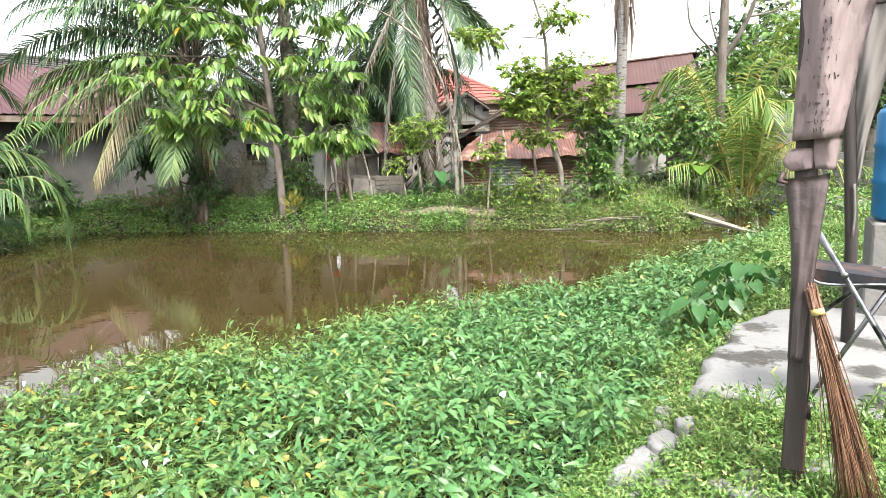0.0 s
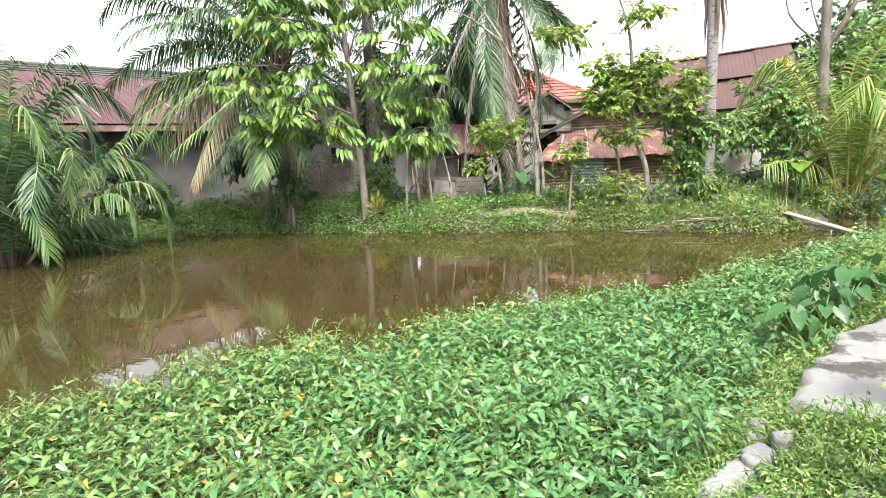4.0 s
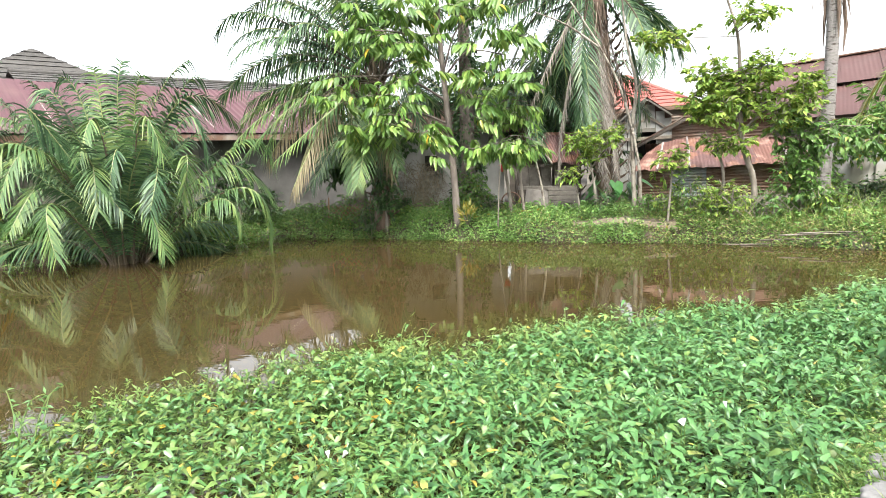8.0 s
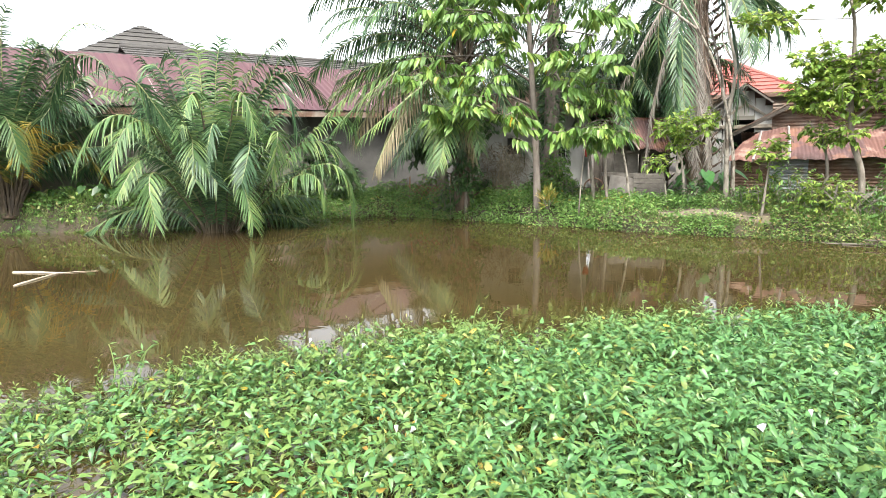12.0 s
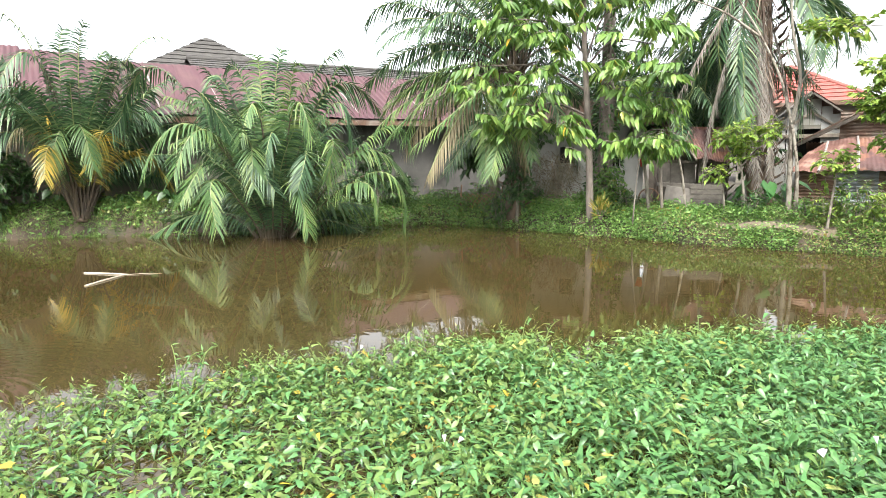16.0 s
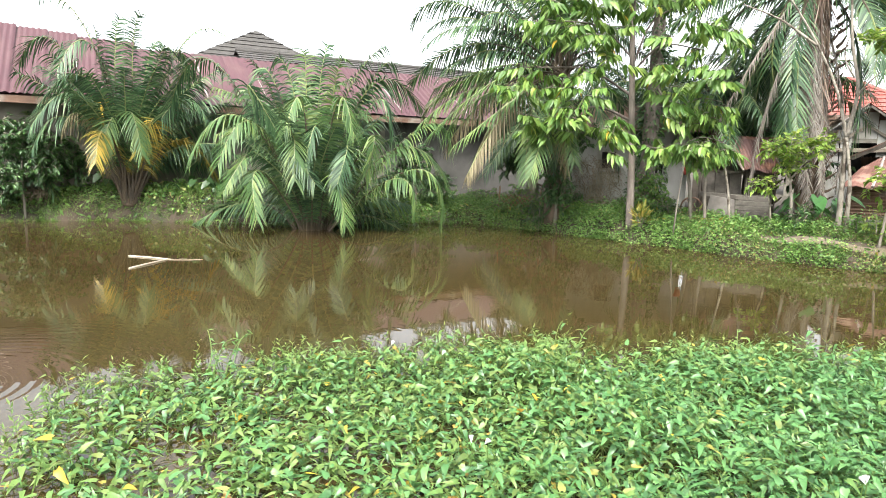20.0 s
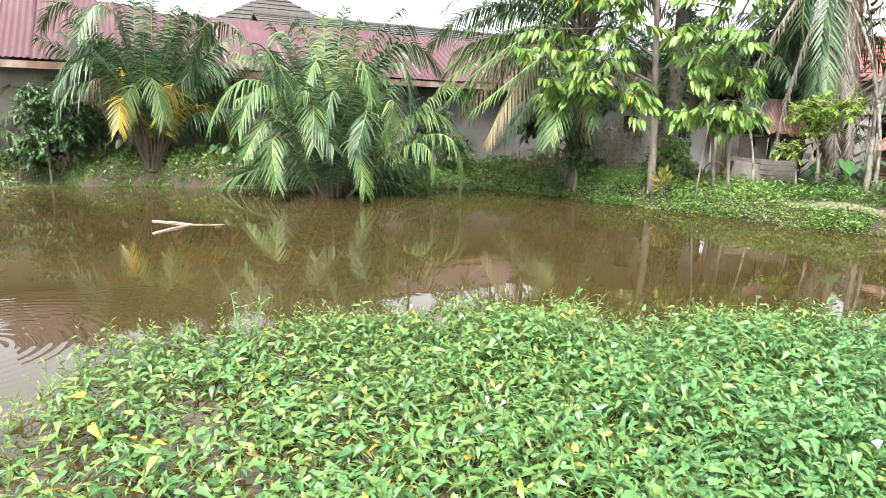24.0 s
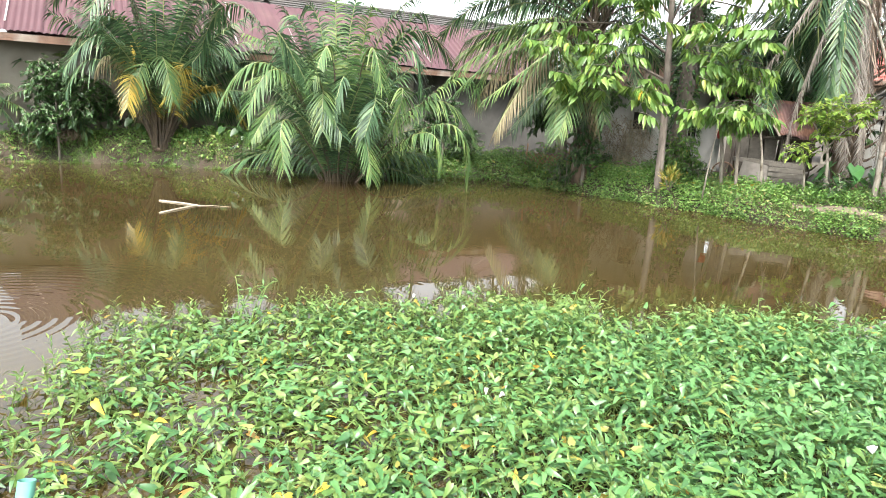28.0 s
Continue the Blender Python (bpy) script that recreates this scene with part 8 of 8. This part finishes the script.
MAT["banana"] = foliage("banana_leaf", [(0.0, (0.09, 0.22, 0.03)), (0.5, (0.17, 0.36, 0.05)), (1.0, (0.30, 0.42, 0.08))], 0.4, 0.4)
banana((6.2, 15.1), 1.5, 6, "young banana plant by the creek")
banana((7.7, 15.9), 1.7, 7, "young banana plant by the creek")


def croton():
    p = thing("croton_bush", (-3.86, 15.85, on_land(-3.86, 15.85) - 0.02), "croton bush with yellow variegated leaves at the trunk", "shrub")
    for k in range(5):
        az = radians(72 * k)
        part("stem", tube([(0, 0, 0), (0.06 * math.cos(az), 0.06 * math.sin(az), 0.2), (0.14 * math.cos(az), 0.14 * math.sin(az), 0.42)], [0.012, 0.01, 0.006], 6), MAT["bark"], p, smooth=True)
    n = 90
    P = clump((0, 0, 0.38), (0.22, 0.2, 0.26), n)
    D = unit(P - np.array([0, 0, 0.2])) + [0, 0, 0.3]
    part("leaves", leaves(P, D, random_dirs(n, 1.5), rng.uniform(0.14, 0.24, n), 0.045, 0.35, True), MAT["croton"], p)


MAT["croton"] = foliage("croton_leaf", [(0.0, (0.16, 0.28, 0.04)), (0.5, (0.50, 0.46, 0.08)), (1.0, (0.70, 0.56, 0.14))], 0.35, 0.25)
croton()


# ---- loose things on the far bank and in the water ----
def floating_sticks():
    p = thing("floating_sticks", (-10.3, 6.9, 0.0), "two bleached split sticks floating in a V", "stick")
    for a, b, r in (((-11.18, 6.91, 0.004), (-10.25, 7.15, 0.002), 0.02), ((-9.97, 6.15, 0.004), (-10.3, 7.12, 0.006), 0.018), ((-10.3, 7.1, 0.006), (-9.8, 7.5, 0.002), 0.006)):
        off = np.array([-10.3, 6.9, 0.0])
        part("stick", tube(smooth_line([np.array(a) - off, (np.array(a) + b) / 2 - off + [0, 0, 0.008], np.array(b) - off], 10), np.linspace(r, r * 0.7, 10), 7, 0.06), MAT["stick"], p, smooth=True)


floating_sticks()


def creek_planks():
    for a, b, w in (((5.25, 13.9, 0.34), (6.0, 12.35, 0.06), 0.16), ((5.55, 13.4, 0.12), (6.15, 12.2, 0.03), 0.1)):
        a, b = Vector(a), Vector(b)
        tagged(part("plank", box(((b - a).length, w, 0.035), ((b - a).length / 2, 0, 0), bevel=0.005), MAT["plank"], m=axes(a, b - a, (0.6, 0.8, 0.1))), "pale sawn plank laid over the creek bank", "plank", "planks")


creek_planks()


def driftwood():
    for k in range(6):
        x = 2.6 + 0.33 * k
        z = on_land(x, 13.95 - 0.1 * k) + 0.06
        tagged(part("driftwood", tube(smooth_line([(x - 0.9, 14.15 - 0.12 * k, z + 0.02), (x, 14.05 - 0.12 * k, z + 0.04), (x + 0.9, 13.75 - 0.12 * k, z)], 10), np.linspace(0.016, 0.009, 10), 6, 0.1), MAT["bark"], smooth=True), "weathered grey stick lying on the bank", "stick", "driftwood")


driftwood()


def small_finds():
    z = on_land(1.38, 14.05)
    bag = bmesh.new()
    bmesh.ops.create_icosphere(bag, subdivisions=2, radius=0.12)
    for v in bag.verts:
        v.co = Vector((v.co.x * 1.3, v.co.y * 0.8, v.co.z * 0.55)) * (1 + 0.25 * noise.noise(v.co * 14))
    tagged(part("plastic_bag", bag, MAT["white"], m=pose(1.38, 14.05, z + 0.04), smooth=False), "crumpled white plastic bag on the bank", "bag")
    # green cane of the bank edge
    tagged(part("bamboo_cane", tube(smooth_line([(-3.05, 15.62, -0.3), (-3.0, 15.6, 0.5), (-2.92, 15.6, 1.6), (-2.85, 15.6, 2.2)], 14), np.linspace(0.022, 0.014, 14), 6, 0.05), MAT["bark"], smooth=True), "thin cane standing in the shallows", "cane")
    p = thing("plastic_pipe", (-2.76, 1.02, 0.25), "pale green plastic pipe end over the water", "pipe")
    part("pipe", tube([(0.10, -0.16, -0.5), (0.02, -0.03, -0.02), (0.0, 0.0, 0.08)], [0.03, 0.03, 0.03], 16, cap=False), MAT["pvc"], p, smooth=True)
    part("collar", tube([(0.012, -0.02, 0.02), (0.0, 0.0, 0.085)], [0.036, 0.036], 16, cap=False), MAT["pvc"], p, smooth=True)
    # boards and drum in the scrap hut
    b = thing("plywood_sheet", (-2.1, 17.05, on_land(-2.1, 17.05)), "pale weathered plywood sheet leaning on the hut", "board")
    part("sheet", box((0.82, 0.02, 0.58), (0, 0, 0.3), (-16, 9, 4), 0.004), MAT["plank_pale"], b)
    b = thing("wooden_crate", (-1.5, 17.3, on_land(-1.5, 17.3)), "grey slatted wooden crate beside the hut", "crate")
    for i in range(5):
        part("slat", box((0.75, 0.025, 0.1), (0, -0.25, 0.06 + 0.125 * i), (0, rng.normal(0, 1.5), 0), 0.004), MAT["plank_grey"], b)
    for x in (-0.33, 0.33):
        part("upright", box((0.06, 0.06, 0.66), (x, -0.21, 0.32), bevel=0.005), MAT["plank_grey"], b)
    part("back", box((0.75, 0.03, 0.62), (0, 0.2, 0.31)), MAT["plank_grey"], b)
    w = thing("bicycle_rim", (-2.95, 17.35, on_land(-2.95, 17.35) + 0.3), "old bare wheel rim against the hut", "wheel")
    ring = [(0.26 * math.cos(t), 0.03 * math.sin(t), 0.26 * math.sin(t)) for t in np.linspace(0, 2 * math.pi, 26)]
    part("rim", tube(ring, 0.022, 7, cap=False), MAT["rust_dark"], w, smooth=True)
    part("hub", tube([(0, -0.04, 0), (0, 0.04, 0)], 0.04, 10), MAT["rust_dark"], w, smooth=True)
    for t in range(6):
        a = t * math.pi / 3
        part("spoke", tube([(0, 0, 0), (0.25 * math.cos(a), 0, 0.25 * math.sin(a))], 0.008, 5), MAT["rust_dark"], w)
    pot = thing("red_pot", (-3.42, 18.95, 1.66), "small red plastic pot hung on the wall", "pot")
    part("pot", tube([(0, 0, 0), (0, 0, 0.1), (0, 0, 0.2), (0, 0, 0.22)], [0.07, 0.09, 0.12, 0.13], 14), MAT["red"], pot, smooth=True)
    part("hook", tube([(0, 0.05, 0.2), (0, 0.2, 0.3)], 0.008, 5), MAT["steel"], pot)
    t = thing("lattice_fence", (2.95, 14.75, on_land(2.95, 14.75)), "low bleached lath fence half lost in the weeds", "fence")
    for k in range(9):
        for s in (1, -1):
            part("lath", box((0.018, 0.01, 0.6 + 0.1 * rng.random()), (-0.6 + 0.15 * k + rng.normal(0, 0.02), 0.012 * s, 0.36), (0, 42 * s + rng.normal(0, 5), 0)), MAT["lath_pale"], t)
    for x in (-0.7, 0.05, 0.75):
        part("stake", tube([(x, 0.02, -0.1), (x + rng.normal(0, 0.04), 0.02, 0.72)], 0.018, 6), MAT["lath_pale"], t)
    # lattice panel by the wall
    t = thing("bamboo_trellis", (-7.85, 17.2, on_land(-7.85, 17.2)), "diamond bamboo lattice panel leaning in the weeds", "trellis")
    for k in range(7):
        for s in (1, -1):
            x = -0.45 + 0.15 * k
            part("lath", box((0.02, 0.012, 0.62), (x, 0.012 * s, 0.27), (0, 45 * s, 0)), MAT["lath"], t)
    for x in (-0.65, 0.7):
        part("stake", tube([(x, 0, -0.1), (x + 0.05, 0, 0.75)], 0.022, 6), MAT["lath"], t)


MAT["plank_pale"] = surface("pale_plywood", (0.15, 0.135, 0.12), (0.23, 0.21, 0.185), 3, 0.9, 0.2, stain=(0.09, 0.08, 0.065), stain_scale=1.8)
MAT["lath_pale"] = surface("bleached_lath", (0.24, 0.21, 0.17), (0.42, 0.38, 0.31), 8, 0.8, 0.2, vary=0.2)
MAT["lath"] = surface("brown_bamboo", (0.22, 0.12, 0.06), (0.34, 0.20, 0.10), 8, 0.7, 0.2, vary=0.2)
small_finds()


def earth_path():
    """Trodden bare earth along the top of the far bank."""
    s = np.linspace(0, 1, 40)
    mid = smooth_line([(-1.3, 15.45, 0), (-0.4, 15.25, 0), (0.5, 15.05, 0), (1.3, 14.88, 0)], 40)
    V = []
    for k, w in enumerate(np.linspace(-0.16, 0.16, 5)):
        x, y = mid[:, 0], mid[:, 1] + w * (0.7 + 0.3 * np.sin(9 * s + k))
        V.append(np.stack([x, y, land(x, y) + 0.008 + 0.012 * np.cos(w / 0.16 * 1.5)], -1))
    V = np.stack(V, 1).reshape(-1, 3)
    F = []
    for i in range(39):
        for j in range(4):
            a = i * 5 + j
            F += [(a, a + 5, a + 1), (a + 1, a + 5, a + 6)]
    tagged(part("earth_path", (V, F), MAT["earth"], smooth=True), "trodden tan earth ledge on the bank", "path", kind="structure")


MAT["earth"] = surface("trodden_earth", (0.10, 0.078, 0.052), (0.17, 0.135, 0.095), 5, 0.95, 0.5, stain=(0.12, 0.10, 0.06), stain_scale=3.0)
earth_path()


def flowers():
    for k, (x, y) in enumerate(((-1.62, 3.04), (-1.52, 3.05), (0.31, 3.76), (0.6, 4.09), (-2.59, 4.32), (0.33, 3.79), (-3.1, 4.3))):
        f = thing("spinach_flower", (x, y, 0.38), "small white trumpet flower above the spinach", "flower", "spinach flowers")
        ring = 10
        V = [(0, 0, -0.03)] + [(0.015 * math.cos(a), 0.015 * math.sin(a), 0.010 + 0.004 * (i % 2)) for i, a in enumerate(np.linspace(0, 2 * math.pi, ring, endpoint=False))]
        part("petals", (V, [(0, 1 + i, 1 + (i + 1) % ring) for i in range(ring)]), MAT["white"], f, m=pose(0, 0, 0, rng.normal(-25, 15), rng.normal(0, 20), 0))
        part("stalk", tube([(0, 0, -0.2), (0.005, 0, -0.03)], 0.003, 5), MAT["stem"], f)


flowers()


def tendrils():
    """Bare runners that rise from the spinach edge over open water."""
    for x, y, az in ((-4.75, 3.7, 150), (-4.6, 3.8, 60), (-4.5, 3.75, 100), (-4.68, 3.72, 20), (-2.25, 6.0, 90), (-2.0, 6.0, 60), (-0.6, 6.75, 100)):
        p = thing("spinach_runner", (x, y, 0.0), "pale spinach runner rising over the water", "plant", "spinach runners")
        a = radians(az)
        line = smooth_line([(0.15, -0.2, -0.02), (0, 0, 0.1), (0.12 * math.cos(a), 0.12 * math.sin(a), 0.28), (0.2 * math.cos(a), 0.2 * math.sin(a), 0.30)], 10)
        part("stem", tube(line, np.linspace(0.008, 0.004, 10), 5), MAT["stem"], p, smooth=True)
        n = 9
        P = line[np.linspace(3, 9, n).astype(int)]
        part("leaves", leaves(P, random_dirs(n, 0.4), random_dirs(n, 2), 0.07, 0.022, 0.2), MAT["spinach"], p)


tendrils()


MAT["weed"] = foliage("pale_weed_leaf", [(0.0, (0.09, 0.20, 0.04)), (0.5, (0.20, 0.39, 0.08)), (0.9, (0.32, 0.50, 0.12)), (1.0, (0.46, 0.46, 0.17))], 0.45, 0.25, 0.5)
grass_patch("near_grass", "short weedy grass round the slab", (0.0, 6.5, 1.2, 11.5), 2200, 0.17, (-0.1, 3.0), keep=off_slab, width=0.0075)
grass_patch("tuft_grass", "long bright grass blades between the concrete pieces", (0.1, 2.6, 1.9, 3.5), 700, 0.24, (0.05, 2.6), "bank_grass", keep=off_slab, width=0.0075)
def scattered(x, y):
    m = 0.5 + 0.3 * np.sin(1.7 * x + 0.6) * np.sin(1.5 * y + 0.9 * x) + 0.25 * np.sin(4.3 * x + 1.1 * y) * np.sin(3.9 * y - 0.8 * x)
    near = np.clip(1.15 - np.hypot(x - 1.3, y - 2.4) / 4.2, 0.04, 1)
    return off_slab(x, y) & (rng.random(len(x)) < near * (0.3 + 1.2 * m))


ground_cover("yard_cover", "patchy small-leaved weeds on the bare earth", (-4.0, 6.5, -3.0, 3.4), 1500, "weed", 0.05, 0.018, (0.02, 8.0), 0.09, keep=scattered)
grass_patch("yard_tufts", "scattered grass tufts on the bare earth", (-4.0, 6.5, -3.0, 3.4), 900, 0.15, (0.02, 8.0), keep=scattered, width=0.0075)
grass_patch("yard_grass", "thin short grass on the near bank", (-7.0, 8.0, -6.0, 3.2), 420, 0.10, (0.0, 9.0), keep=off_slab, width=0.008)
ground_cover("near_weeds", "small-leaved weeds round the slab", (0.2, 3.2, 1.4, 4.3), 9000, "weed", 0.036, 0.012, (0.0, 2.6), 0.12, keep=off_slab)


# ---- creek mouth beyond the shelter ----
for spot, r in (((7.39, 12.1), 0.3), ((8.56, 13.46), 0.4), ((5.55, 9.35), 0.2), ((7.91, 11.5), 0.35), ((6.6, 10.6), 0.18)):
    slab("rubble_lump", "pale lump of concrete rubble in the weeds", [(spot[0] - r, spot[1]), (spot[0] - 0.3 * r, spot[1] + 0.7 * r), (spot[0] + r, spot[1] + 0.4 * r), (spot[0] + 0.6 * r, spot[1] - 0.6 * r)], 0.6, wobble=0.03, drape=0.14)


def creek_wall():
    w = thing("block_wall", (10.2, 14.2, on_land(10.2, 14.2) - 0.1), "low grey block wall beyond the creek mouth", "wall")
    for row in range(6):
        for k in range(11):
            part("block", box((0.395, 0.15, 0.19), (-2.2 + 0.405 * k + 0.2 * (row % 2), 0.005 * (k % 3), 0.1 + 0.2 * row), (0, 0, rng.normal(0, 0.6)), 0.008), MAT["old_block"], w, m=pose(0, 0, 0, 0, 0, -33))


creek_wall()


def creek_bags():
    for spot, mat, label in (((8.9, 16.9), "blue", "blue plastic bag on the creek bank"), ((9.15, 16.7), "yellow", "orange-yellow plastic bag on the creek bank")):
        bag = bmesh.new()
        bmesh.ops.create_icosphere(bag, subdivisions=2, radius=0.2)
        for v in bag.verts:
            v.co = Vector((v.co.x * 0.8, v.co.y * 0.8, v.co.z * 1.3)) * (1 + 0.3 * noise.noise(v.co * 9))
        tagged(part("plastic_bag", bag, MAT[mat], m=pose(spot[0], spot[1], on_land(*spot) + 0.16)), label, "bag")


creek_bags()
ground_cover("near_weeds", "small-leaved weeds along the near bank", (1.2, 5.5, 4.3, 9.0), 2600, "weed", 0.045, 0.016, (0.0, 2.6), 0.14, keep=off_slab)


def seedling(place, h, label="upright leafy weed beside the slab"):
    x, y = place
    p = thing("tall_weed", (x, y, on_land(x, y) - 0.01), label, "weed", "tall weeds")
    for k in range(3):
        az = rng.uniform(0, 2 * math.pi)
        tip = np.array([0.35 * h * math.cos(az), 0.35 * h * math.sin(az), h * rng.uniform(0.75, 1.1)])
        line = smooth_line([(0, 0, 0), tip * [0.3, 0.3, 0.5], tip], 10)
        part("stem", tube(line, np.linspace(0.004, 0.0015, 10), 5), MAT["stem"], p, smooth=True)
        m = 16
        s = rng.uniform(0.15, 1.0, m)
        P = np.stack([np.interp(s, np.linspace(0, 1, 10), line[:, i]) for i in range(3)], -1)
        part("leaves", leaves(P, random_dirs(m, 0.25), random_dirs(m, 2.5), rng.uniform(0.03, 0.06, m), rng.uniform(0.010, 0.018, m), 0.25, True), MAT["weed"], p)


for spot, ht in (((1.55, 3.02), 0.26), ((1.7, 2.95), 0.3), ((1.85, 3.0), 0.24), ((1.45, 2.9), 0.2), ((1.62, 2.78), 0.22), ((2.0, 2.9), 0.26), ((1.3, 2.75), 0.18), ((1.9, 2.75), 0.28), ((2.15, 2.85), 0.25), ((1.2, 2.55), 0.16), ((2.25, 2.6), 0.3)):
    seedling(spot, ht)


def leaf_litter():
    p = thing("dry_leaf_pile", (-19.1, 9.05, on_land(-19.1, 9.05)), "pile of dry brown leaves on the bank", "leaf pile", kind="stuff")
    m = 420
    P = clump((0, 0, 0.1), (0.6, 0.4, 0.22), m)
    part("leaves", leaves(P, random_dirs(m), random_dirs(m, 1.0), rng.uniform(0.08, 0.2, m), rng.uniform(0.03, 0.07, m), 0.4), MAT["twig_leaf"], p)


leaf_litter()
